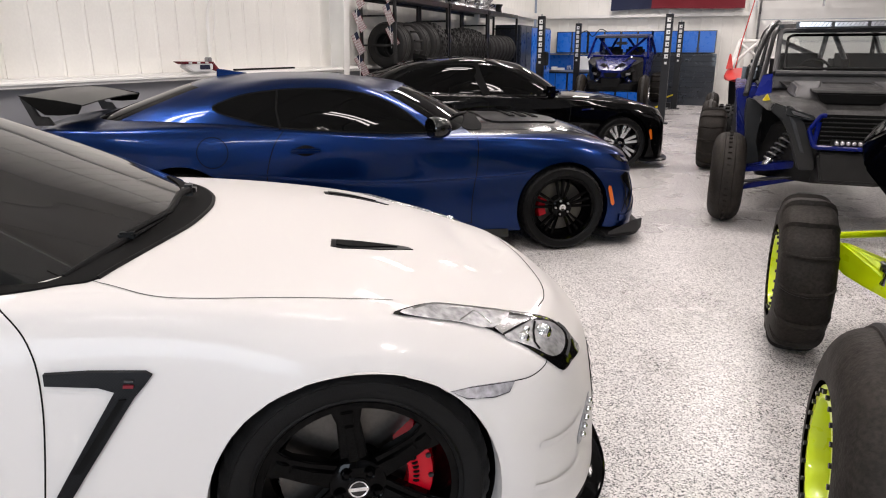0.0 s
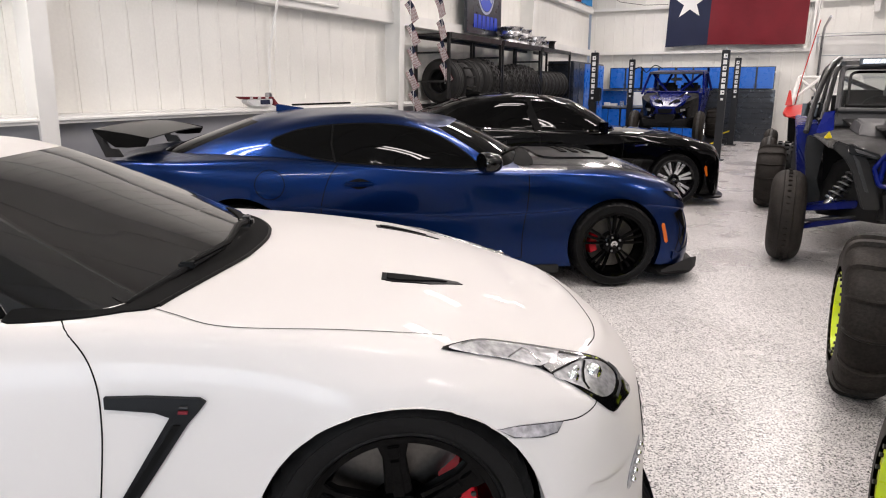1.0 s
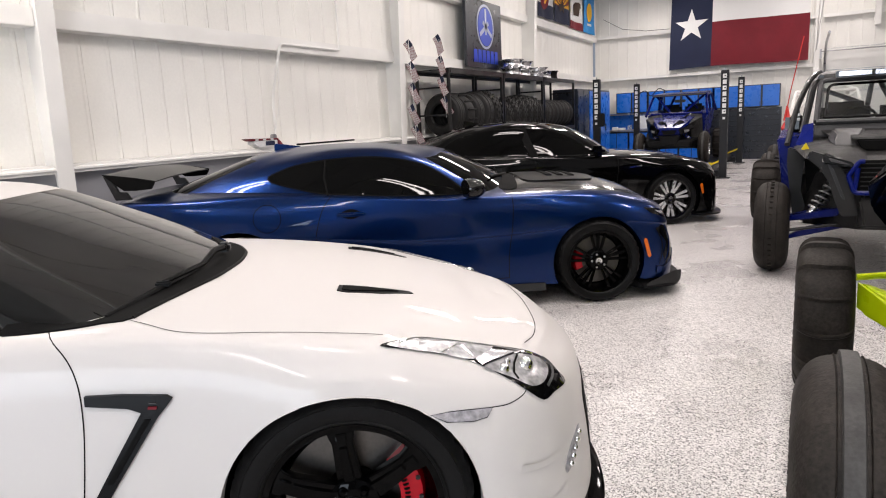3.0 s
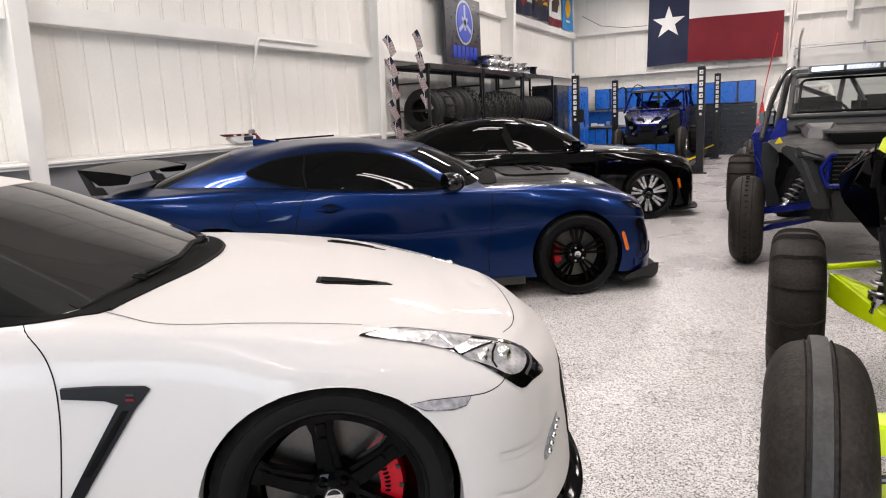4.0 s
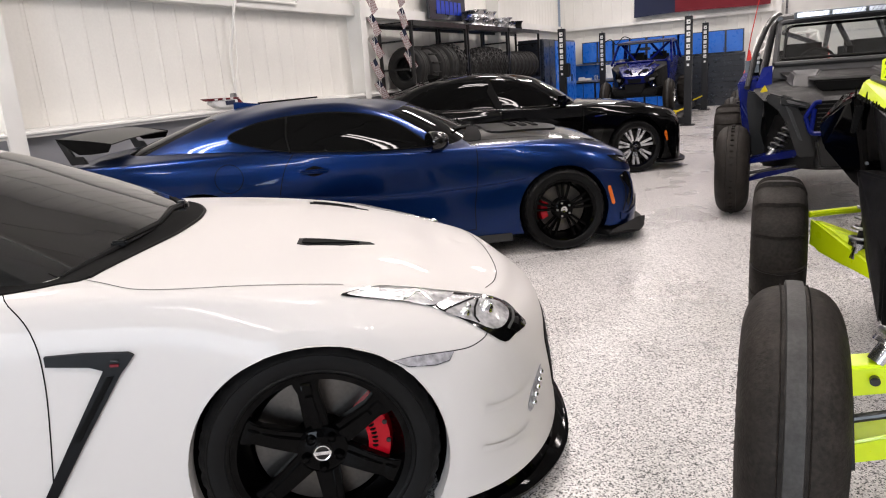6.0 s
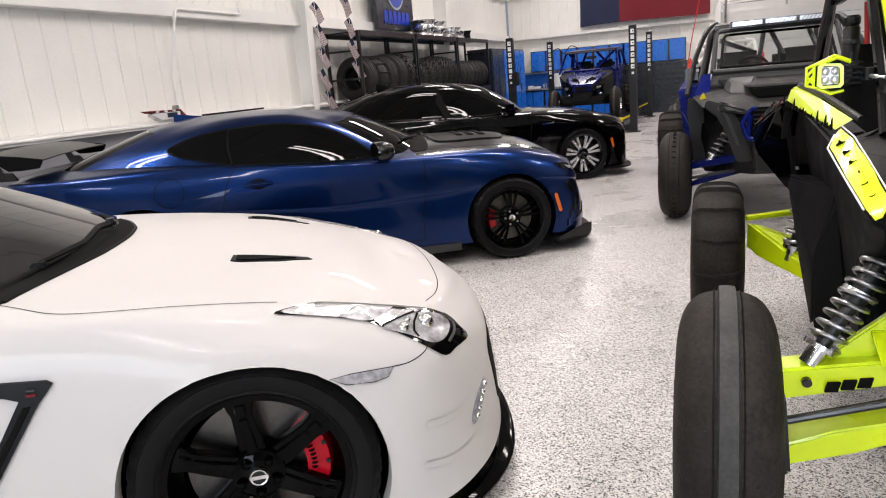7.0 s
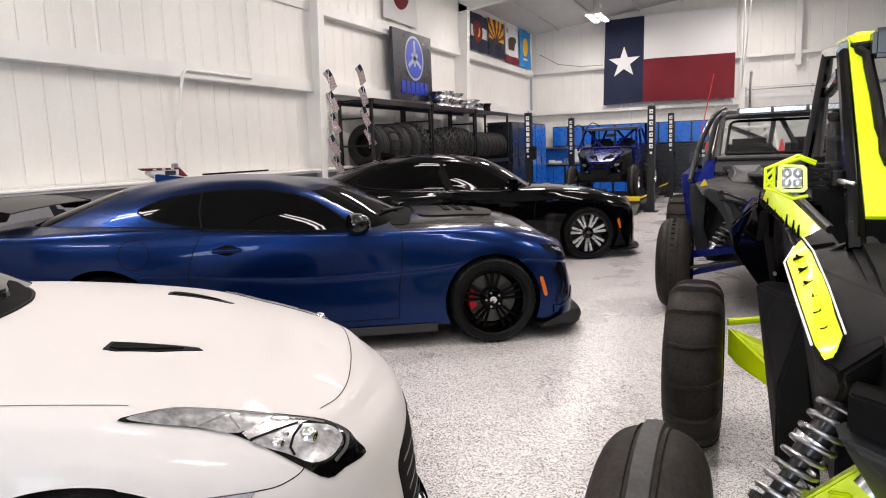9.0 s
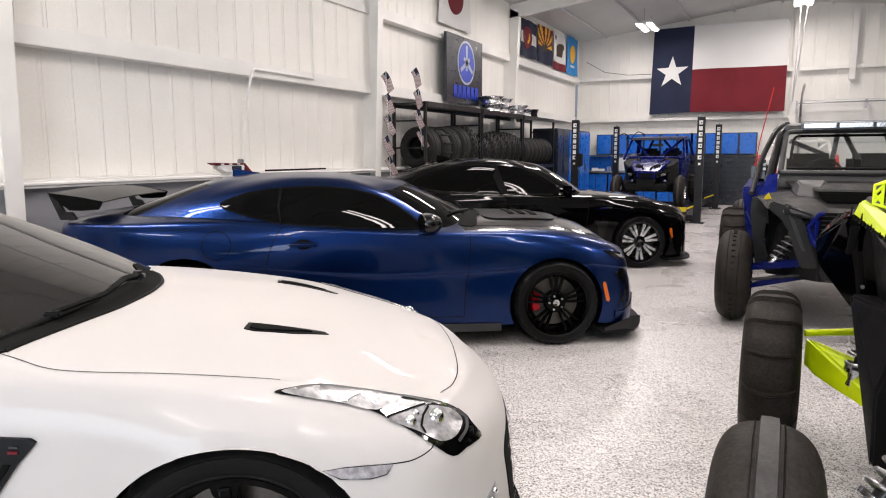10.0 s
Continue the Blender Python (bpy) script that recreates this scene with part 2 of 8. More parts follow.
def boxes(*items, bev=0.0):
    bm = bmesh.new()
    for c, s in items:
        box(bm, c, s, bev)
    return bm


def hull(points, bev=0.0, seg=2):
    bm = bmesh.new()
    for p in points:
        bm.verts.new(p)
    out = bmesh.ops.convex_hull(bm, input=list(bm.verts))
    loose = [v for v in bm.verts if not v.link_faces]
    for v in loose:
        bm.verts.remove(v)
    bmesh.ops.dissolve_limit(bm, angle_limit=radians(3), verts=bm.verts, edges=bm.edges)
    bevelled(bm, list(bm.edges), bev, seg)
    return bm


def frame_for(d):
    d = Vector(d).normalized()
    a = Vector((0, 0, 1)) if abs(d.z) < 0.95 else Vector((1, 0, 0))
    u = d.cross(a).normalized()
    return u, d.cross(u).normalized()


def tube(bm, pts, r, seg=10, closed=False, caps=True):
    """A round tube along points."""
    pts = [Vector(p) for p in pts]
    n = len(pts)
    rings = []
    u_prev = None
    for i, p in enumerate(pts):
        if closed:
            d = pts[(i + 1) % n] - pts[i - 1]
        else:
            d = pts[min(i + 1, n - 1)] - pts[max(i - 1, 0)]
        if u_prev is None:
            u, w = frame_for(d)
        else:
            dn = d.normalized()
            u = (u_prev - dn * u_prev.dot(dn)).normalized()
            w = dn.cross(u)
        u_prev = u
        rr = r[i] if isinstance(r, (list, tuple)) else r
        rings.append([bm.verts.new(p + (u * math.cos(a) + w * math.sin(a)) * rr) for a in (k * math.tau / seg for k in range(seg))])
    m = n if closed else n - 1
    for i in range(m):
        a, b = rings[i], rings[(i + 1) % n]
        for k in range(seg):
            bm.faces.new((a[k], a[(k + 1) % seg], b[(k + 1) % seg], b[k]))
    if caps and not closed:
        bm.faces.new(rings[0])
        bm.faces.new(rings[-1])
    return bm


def rounded(pts, r=0.06, k=4):
    """The polyline with its inner corners rounded."""
    pts = [Vector(p) for p in pts]
    out = [pts[0]]
    for a, b, c in zip(pts, pts[1:], pts[2:]):
        d1, d2 = (a - b), (c - b)
        q = min(r, d1.length / 2.1, d2.length / 2.1)
        s, e = b + d1.normalized() * q, b + d2.normalized() * q
        for i in range(k + 1):
            t = i / k
            out.append((1 - t) ** 2 * s + 2 * t * (1 - t) * b + t * t * e)
    out.append(pts[-1])
    return out


def lathe(bm, profile, seg=48, axis="y", ripple=None):
    """Turn (radius, along) points about an axis."""
    rings = []
    for j in range(seg):
        a = math.tau * j / seg
        ring = []
        for i, (r, h) in enumerate(profile):
            if ripple:
                r = r + ripple(i, j)
            p = (r * math.cos(a), h, r * math.sin(a)) if axis == "y" else ((h, r * math.cos(a), r * math.sin(a)) if axis == "x" else (r * math.cos(a), r * math.sin(a), h))
            ring.append(bm.verts.new(p))
        rings.append(ring)
    for j in range(seg):
        a, b = rings[j], rings[(j + 1) % seg]
        for i in range(len(profile) - 1):
            try:
                bm.faces.new((a[i], a[i + 1], b[i + 1], b[i]))
            except ValueError:
                pass
    bmesh.ops.remove_doubles(bm, verts=bm.verts, dist=1e-5)
    return bm


def disc(bm, c, r, depth, axis="y", seg=24, bev=0.0):
    b2 = bmesh.new()
    bmesh.ops.create_cone(b2, cap_ends=True, segments=seg, radius1=r, radius2=r, depth=depth)
    if axis == "y":
        bmesh.ops.rotate(b2, cent=(0, 0, 0), matrix=Matrix.Rotation(radians(90), 3, "X"), verts=b2.verts)
    if axis == "x":
        bmesh.ops.rotate(b2, cent=(0, 0, 0), matrix=Matrix.Rotation(radians(90), 3, "Y"), verts=b2.verts)
    if bev:
        bevelled(b2, [e for e in b2.edges if len(e.link_faces) == 2 and e.calc_face_angle(0) > 0.8], bev)
    bmesh.ops.translate(b2, vec=c, verts=b2.verts)
    merge(bm, b2)


def prism(outline, depth, place, bev=0.0):
    """An outline (u, v) pushed to a depth; place maps (u, v, w) to a point."""
    bm = bmesh.new()
    lo = [bm.verts.new(place(u, v, 0)) for u, v in outline]
    hi = [bm.verts.new(place(u, v, depth)) for u, v in outline]
    n = len(outline)
    bm.faces.new(lo)
    bm.faces.new(hi)
    for i in range(n):
        bm.faces.new((lo[i], lo[(i + 1) % n], hi[(i + 1) % n], hi[i]))
    bmesh.ops.recalc_face_normals(bm, faces=bm.faces)
    bevelled(bm, list(bm.edges), bev)
    return bm


def smooth_loop(pts, k=5, closed=True):
    """Catmull-Rom through 2D or 3D points."""
    P = [Vector(p) for p in pts]
    n = len(P)
    out = []
    for i in range(n if closed else n - 1):
        p0 = P[(i - 1) % n] if closed or i > 0 else P[i] * 2 - P[i + 1]
        p1, p2 = P[i], P[(i + 1) % n]
        p3 = P[(i + 2) % n] if closed or i + 2 < n else p2 * 2 - p1
        for s in range(k):
            t = s / k
            out.append(0.5 * (2 * p1 + (p2 - p0) * t + (2 * p0 - 5 * p1 + 4 * p2 - p3) * t * t + (3 * p1 - p0 - 3 * p2 + p3) * t ** 3))
    if not closed:
        out.append(P[-1])
    return out


WAYS = {"side": (lambda u, v: Vector((u, -3, v)), Vector((0, 1, 0))),
        "top": (lambda u, v: Vector((u, v, 4)), Vector((0, 0, -1))),
        "lamp": (lambda u, v: Vector((u, -0.75, v)) - Vector((.11, .93, -.34)).normalized() * 2, Vector((.11, .93, -.34)).normalized()),
        "front": (lambda u, v: Vector((4, u, v)), Vector((-1, 0, 0)))}


def onto(tree, way, u, v, lift):
    start, d = WAYS[way]
    hit, nor, _, _ = tree.ray_cast(start(u, v), d)
    if hit is None:
        return None
    if nor.dot(d) > 0:
        nor = -nor
    return hit + (nor - d).normalized() * lift


def decal(tree, way, outline, lift=0.003, thick=0.004, cell=0.05):
    """A plate cut to an outline and laid on a curved shell, with a rim of its own."""
    b2 = bmesh.new()
    vs = [b2.verts.new((p[0], p[1], 0)) for p in outline]
    b2.faces.new(vs)
    for ax in (0, 1):
        lo, hi = min(p[ax] for p in outline), max(p[ax] for p in outline)
        k = int((hi - lo) / cell)
        for i in range(1, k + 1):
            co = [0, 0, 0]
            no = [0, 0, 0]
            co[ax], no[ax] = lo + (hi - lo) * i / (k + 1), 1
            bmesh.ops.bisect_plane(b2, geom=list(b2.verts) + list(b2.edges) + list(b2.faces), plane_co=co, plane_no=no)
    bmesh.ops.triangulate(b2, faces=b2.faces)
    bad = []
    for v in b2.verts:
        p = onto(tree, way, v.co.x, v.co.y, lift)
        if p is None:
            bad.append(v)
        else:
            v.co = p
    for v in bad:
        b2.verts.remove(v)
    d = WAYS[way][1]
    rim = [e for e in b2.edges if e.is_boundary]
    out = bmesh.ops.extrude_edge_only(b2, edges=rim)
    for g in out["geom"]:
        if isinstance(g, bmesh.types.BMVert):
            g.co += d * (thick + lift)
    return b2


def ribbon(tree, way, line, width=0.006, lift=0.0012, loop=False):
    """A narrow strip along a line laid on a shell: a seam or a moulding."""
    bm = bmesh.new()
    pts = [onto(tree, way, p[0], p[1], lift) for p in line]
    nor = [onto(tree, way, p[0], p[1], lift + 0.05) for p in line]
    ok = [(a, (b - a).normalized()) for a, b in zip(pts, nor) if a is not None]
    prev = None
    n = len(ok)
    first = None
    for i, (p, w) in enumerate(ok):
        d = ok[(i + 1) % n if loop else min(i + 1, n - 1)][0] - ok[i - 1 if loop or i else 0][0]
        s = d.cross(w).normalized() * width / 2
        cur = (bm.verts.new(p - s), bm.verts.new(p + s))
        if prev:
            bm.faces.new((prev[0], prev[1], cur[1], cur[0]))
        first = first or cur
        prev = cur
    if loop and first:
        bm.faces.new((prev[0], prev[1], first[1], first[0]))
    return bm


def cr_basis(n, sub):
    """Catmull-Rom weights for n points with ghost ends: rows of (index, four weights)."""
    rows = []
    for i in range(n - 1):
        for s in range(sub):
            rows.append((i, s / sub))
    rows.append((n - 2, 1.0))
    return rows


def cr(p0, p1, p2, p3, t):
    return 0.5 * (2 * p1 + (p2 - p0) * t + (2 * p0 - 5 * p1 + 4 * p2 - p3) * t * t + (3 * p1 - p0 - 3 * p2 + p3) * t ** 3)


FLIP = np.array((1.0, -1.0, 1.0))


def shell_grid(rails, sub_t, sub_v, mirror_ends=True, mirror_top=True):
    """The points of a half shell through rails that run from tail to nose, low to high. Returns grid[t][v]."""
    net = np.array(rails, dtype=float)
    nv, nt = net.shape[:2]
    lo, hi = net[:, 1] * FLIP, net[:, -2] * FLIP
    if not mirror_ends:
        lo, hi = 2 * net[:, 0] - net[:, 1], 2 * net[:, -1] - net[:, -2]
    net = np.concatenate([lo[:, None], net, hi[:, None]], axis=1)
    rows = np.stack([cr(net[:, i], net[:, i + 1], net[:, i + 2], net[:, i + 3], t) for i, t in cr_basis(nt, sub_t)], axis=1)
    bot = 2 * rows[0] - rows[1]
    top = rows[-2] * FLIP if mirror_top else 2 * rows[-1] - rows[-2]
    rows = np.concatenate([bot[None], rows, top[None]], axis=0)
    g = np.stack([cr(rows[i], rows[i + 1], rows[i + 2], rows[i + 3], t) for i, t in cr_basis(nv, sub_v)], axis=0)
    return g.transpose(1, 0, 2)


def shell_mesh(grid, sub_t, sub_v, choose, arches=()):
    """Both halves of the shell as one bmesh for each name that choose(t, v) gives; wheel arches are cut out with a turned-in lip."""
    nt, nv = grid.shape[:2]
    pts = grid.copy()
    for cx, cz, R in arches:
        d = np.hypot(pts[..., 0] - cx, pts[..., 2] - cz)
        side = np.abs(pts[..., 1]) > 0.55
        near = side & (np.abs(d - R) < 0.026)
        k = np.where(near, R / np.maximum(d, 1e-6), 1.0)
        pts[..., 0] = cx + (pts[..., 0] - cx) * k
        pts[..., 2] = cz + (pts[..., 2] - cz) * k
    out = {}
    for sgn in (-1, 1):
        for i in range(nt - 1):
            for j in range(nv - 1):
                q = [pts[i, j], pts[i + 1, j], pts[i + 1, j + 1], pts[i, j + 1]]
                c = sum(q) / 4
                if any(abs(c[1]) > 0.55 and math.hypot(c[0] - cx, c[2] - cz) < R - 0.002 for cx, cz, R in arches):
                    continue
                name = choose((i + 0.5) / sub_t, (j + 0.5) / sub_v)
                if name is None:
                    continue
                bm = out.setdefault(name, bmesh.new())
                vs = [bm.verts.new((p[0], p[1] * sgn, p[2])) for p in (q if sgn < 0 else q[::-1])]
                bm.faces.new(vs)
    for bm in out.values():
        bmesh.ops.remove_doubles(bm, verts=bm.verts, dist=2e-4)
        bmesh.ops.dissolve_degenerate(bm, edges=bm.edges, dist=1e-4)
        lips = [e for e in bm.edges if e.is_boundary and any(
            all(abs(v.co.y) > 0.5 and abs(math.hypot(v.co.x - cx, v.co.z - cz) - R) < 0.006 for v in e.verts) for cx, cz, R in arches)]
        if lips:
            g = bmesh.ops.extrude_edge_only(bm, edges=lips)
            for v in g["geom"]:
                if isinstance(v, bmesh.types.BMVert):
                    v.co.y -= math.copysign(0.07, v.co.y)
    return out


def tree_of(*bms):
    verts, polys = [], []
    for bm in bms:
        bm.verts.index_update()
        k = len(verts)
        verts += [v.co.copy() for v in bm.verts]
        polys += [[v.index + k for v in f.verts] for f in bm.faces]
    return BVHTree.FromPolygons(verts, polys)


# ---- the building ----
XL, XR, Y0, Y1 = -5.43, 5.7, -8.4, 21.75
EAVE, RIDGE_X, RIDGE = 5.0, 0.1, 5.72
FRAMES_Y = (-8.3, -2.35, 3.61, 9.42, 15.52, 21.6)


def roof_z(x):
    return EAVE + (RIDGE - EAVE) * (1 - abs(x - RIDGE_X) / (XR - RIDGE_X if x > RIDGE_X else RIDGE_X - XL))


bm = boxes((((XL + XR) / 2, (Y0 + Y1) / 2, -0.1), (XR - XL + 1, Y1 - Y0 + 1, 0.2)))
solid("floor", bm, "floor", "speckled grey and white flake epoxy floor", "floor", "structure", smooth=False)


def ribbed(u0, u1, z0, z1, place, pitch=0.296, deep=0.006, wide=0.005, top=None, phase=-8.325, back=-0.12):
    """Liner sheet of flat pans with a narrow rolled seam between them; place maps (along, out, up)."""
    bm = bmesh.new()
    line = [(u0, 0)]
    u = phase + math.ceil((u0 - phase) / pitch) * pitch
    while u < u1 - 0.06:
        if u > u0 + 0.02:
            line += [(u - 0.045, 0), (u - 0.030, 0.005), (u - 0.008, 0.005), (u - 0.004, -deep), (u + wide, -deep), (u + wide, 0)]
        u += pitch
    line.append((u1, 0))
    prev = None
    for a, o in line:
        z = z1 if top is None else top(a)
        cur = [bm.verts.new(place(a, o, z0)), bm.verts.new(place(a, o, z)), bm.verts.new(place(a, back, z)), bm.verts.new(place(a, back, z0))]
        if prev:
            for k in range(4):
                bm.faces.new((prev[k], prev[(k + 1) % 4], cur[(k + 1) % 4], cur[k]))
        prev = cur
    bmesh.ops.remove_doubles(bm, verts=bm.verts, dist=1e-5)
    return bm


wall_w = solid("wall_west", ribbed(Y0, Y1, 1.22, EAVE + 0.1, lambda a, o, z: (XL - 0.15 + o, a, z)), "wall",
               "white ribbed steel liner wall with horizontal girts", "wall", "structure", smooth=False)
bm = boxes(((XL - 0.13, (Y0 + Y1) / 2, 0.61), (0.20, Y1 - Y0, 1.22)))
part("wainscot", bm, "wainscot", wall_w, "grey lower wall panel", False)


# upper liner sheets stand proud of the lower wall on deep girts
for a, b in zip(FRAMES_Y, FRAMES_Y[1:]):
    c = (a + b) / 2
    if b < 10:
        part("upper_liner", ribbed(a + 0.01, b - 0.01, 2.60, 3.70, lambda u, o, z: (XL - 0.012 + o, u, z), back=-0.08), "wall", wall_w, smooth=False)
    part("upper_liner", ribbed(a + 0.01, b - 0.01, 3.84, EAVE, lambda u, o, z: (XL - 0.012 + o, u, z), back=-0.08), "wall", wall_w, smooth=False)
    for z in (2.46, 3.68):
        bm = boxes(((XL - 0.065, c, z + 0.085), (0.17, b - a - 0.02, 0.17)), bev=0.006)
        box(bm, (XL + 0.022, c, z + 0.012), (0.012, b - a - 0.17, 0.024), 0.004)
        part("girt", bm, "girt", wall_w)
for a, b in zip(FRAMES_Y, FRAMES_Y[1:]):
    bm = bmesh.new()
    c = (a + b) / 2
    box(bm, (XL - 0.02, c, 1.245), (0.28, b - a - 0.10, 0.075), 0.03, seg=3)
    part("ledge", bm, "girt", wall_w, "white ledge above the grey wainscot")

# tapered frame columns and rafters
for k, y in enumerate(FRAMES_Y[:-1]):
    col = thing(f"column_{k + 1}", "white painted tapered steel frame column on the wall", "column", kind="structure")
    for nm, sgn, x in (("west", 1, XL), ("east", -1, XR)):
        place = lambda u, v, w, x=x, sgn=sgn, y=y: (x + sgn * u, y - 0.006 + w, v)
        part("web", prism([(-0.16, 0), (0.06, 0), (0.24, EAVE - 0.25), (-0.16, EAVE - 0.02)], 0.012, place), "girt", col, smooth=False)
        place = lambda u, v, w, x=x, sgn=sgn, y=y: (x + sgn * u, y - 0.08 + w, v)
        part("flange", prism([(0.06, 0), (0.072, 0), (0.252, EAVE - 0.25), (0.24, EAVE - 0.25)], 0.16, place), "girt", col, smooth=False)
    raf = thing(f"rafter_{k + 1}", "white painted steel roof beam under the ceiling", "beam", kind="structure")
    for x in (XL, XR):
        bm = bmesh.new()
        for z0, z1, w in ((-0.36, -0.348, 0.15), (-0.35, -0.03, 0.012)):
            q = [(x, y - w / 2, roof_z(x) + z0), (RIDGE_X, y - w / 2, RIDGE + z0), (RIDGE_X, y - w / 2, RIDGE + z1), (x, y - w / 2, roof_z(x) + z1)]
            lo = [bm.verts.new(p) for p in q]
            hi = [bm.verts.new((p[0], p[1] + w, p[2])) for p in q]
            for f in (lo, hi, *[(lo[i], lo[(i + 1) % 4], hi[(i + 1) % 4], hi[i]) for i in range(4)]):
                bm.faces.new(f)
        part("beam", bm, "girt", raf, smooth=False)

# ceiling with purlins
bm = bmesh.new()
for x0, x1 in ((XL - 0.2, RIDGE_X), (RIDGE_X, XR + 0.2)):
    z0 = roof_z(x0)
    z1 = roof_z(x1)
    n = 60
    for i in range(n):
        ya, yb = Y0 - 0.2 + (Y1 - Y0 + 0.4) * i / n, Y0 - 0.2 + (Y1 - Y0 + 0.4) * (i + 1) / n
        q = [(x0, ya, z0), (x1, ya, z1), (x1, yb, z1), (x0, yb, z0)]
        lo = [bm.verts.new(p) for p in q]
        hi = [bm.verts.new((p[0], p[1], p[2] + 0.1)) for p in q]
        bm.faces.new(lo)
        bm.faces.new(hi)
bmesh.ops.remove_doubles(bm, verts=bm.verts, dist=1e-4)
for i in range(9):
    x = XL + 0.8 + i * 1.22
    box(bm, (x, (Y0 + Y1) / 2, roof_z(x) - 0.035), (0.06, Y1 - Y0, 0.06))
solid("ceiling", bm, "ceiling", "white vinyl-faced insulated metal roof with purlins", "ceiling", "structure", smooth=False)

# far wall, with a sectional door
DX0, DX1, DZ = 0.85, 4.6, 2.95
wall_n = thing("wall_north", "white ribbed steel end wall", "wall", kind="structure")
place_n = lambda a, o, z: (a, Y1 + 0.09 - o, z)
part("liner", ribbed(XL - 0.1, DX0, 0.0, 0, place_n, top=lambda a: roof_z(a) + 0.08), "wall", wall_n, smooth=False)
part("liner", ribbed(DX0, DX1, DZ, 0, place_n, top=lambda a: roof_z(a) + 0.08), "wall", wall_n, smooth=False)
part("liner", ribbed(DX1, XR + 0.1, 0.0, 0, place_n, top=lambda a: roof_z(a) + 0.08), "wall", wall_n, smooth=False)
for z in (2.52, 3.80):
    part("girt", boxes((((XL + 0.75) / 2, Y1 - 0.03, z + 0.035), (0.75 - XL, 0.15, 0.012)), (((XL + 0.75) / 2, Y1 - 0.10, z), (0.75 - XL, 0.012, 0.085))), "girt", wall_n)
part("girt", boxes(((3.2, Y1 - 0.03, 3.835), (4.8, 0.15, 0.012)), ((3.2, Y1 - 0.10, 3.80), (4.8, 0.012, 0.085))), "girt", wall_n)
for x in (0.68, 2.05, 4.7):
    part("wall_post", boxes(((x, Y1 - 0.06, (roof_z(x)) / 2 if x != 2.05 else 4.4), (0.15, 0.16, roof_z(x) if x != 2.05 else 1.9)), bev=0.006), "girt", wall_n)
door = thing("door_1", "white sectional overhead garage door with horizontal ribs", "garage door", kind="structure")
for i in range(5):
    z = 0.02 + i * 0.585
    bm = boxes((((DX0 + DX1) / 2, Y1 + 0.06, z + 0.29), (DX1 - DX0, 0.05, 0.57)), bev=0.008)
    for k in range(3):
        box(bm, ((DX0 + DX1) / 2, Y1 + 0.034, z + 0.12 + k * 0.17), (DX1 - DX0 - 0.1, 0.012, 0.07), 0.004)
    part("door_section", bm, "girt", door)
bm = bmesh.new()
for x in (DX0 + 0.03, DX1 - 0.03):
    tube(bm, rounded([(x, Y1 - 0.10, 0.05), (x, Y1 - 0.10, 2.75), (x, Y1 - 0.6, 3.05), (x, Y1 - 3.2, 3.1)], 0.3), 0.03, 8)
part("door_track", bm, "steel", door)
bm = tube(bmesh.new(), [(DX0 - 0.1, Y1 - 0.22, 2.86), (DX1 + 0.1, Y1 - 0.22, 2.86)], 0.018, 10)
part("torsion_bar", bm, "steel", door)
bm = tube(bmesh.new(), [(2.9, Y1 - 0.22, 2.86), (4.2, Y1 - 0.22, 2.86)], 0.04, 12)
part("torsion_spring", bm, "satin_black", door)
part("bar_bracket", boxes(((2.42, Y1 - 0.16, 2.80), (0.05, 0.12, 0.24)), ((DX0 - 0.08, Y1 - 0.16, 2.80), (0.05, 0.12, 0.24))), "steel", door)

# closing walls out of view, darkened so glossy car sides mirror less light
solid("wall_east", ribbed(Y0, Y1, 0.0, EAVE + 0.1, lambda a, o, z: (XR + 0.09 - o, a, z)), "grey_wall", "unseen ribbed steel side wall, darkened for the reflections", "wall", "structure", smooth=False)
DX0, DX1, DH = -0.6, 3.0, 3.2
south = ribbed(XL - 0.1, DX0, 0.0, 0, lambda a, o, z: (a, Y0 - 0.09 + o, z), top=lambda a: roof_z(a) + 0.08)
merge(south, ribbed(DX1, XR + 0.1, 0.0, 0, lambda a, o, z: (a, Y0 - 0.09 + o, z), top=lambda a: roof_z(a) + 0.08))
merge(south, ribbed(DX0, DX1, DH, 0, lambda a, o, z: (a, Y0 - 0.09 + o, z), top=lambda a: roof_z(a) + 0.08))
solid("wall_south", south, "grey_wall", "unseen ribbed steel end wall with an open doorway, darkened for the reflections", "wall", "structure", smooth=False)
# daylight of the open sky in the doorway
sky = bpy.data.lights.new("doorway_daylight", "AREA")
sky.shape, sky.size, sky.size_y, sky.energy, sky.color = "RECTANGLE", DX1 - DX0, DH, DAY_W, (0.78, 0.88, 1.0)
new("doorway_sky", sky).matrix_basis = pose((DX0 + DX1) / 2, Y0 - 0.15, DH / 2, 90, 0, 0)

# ---- lamps ----


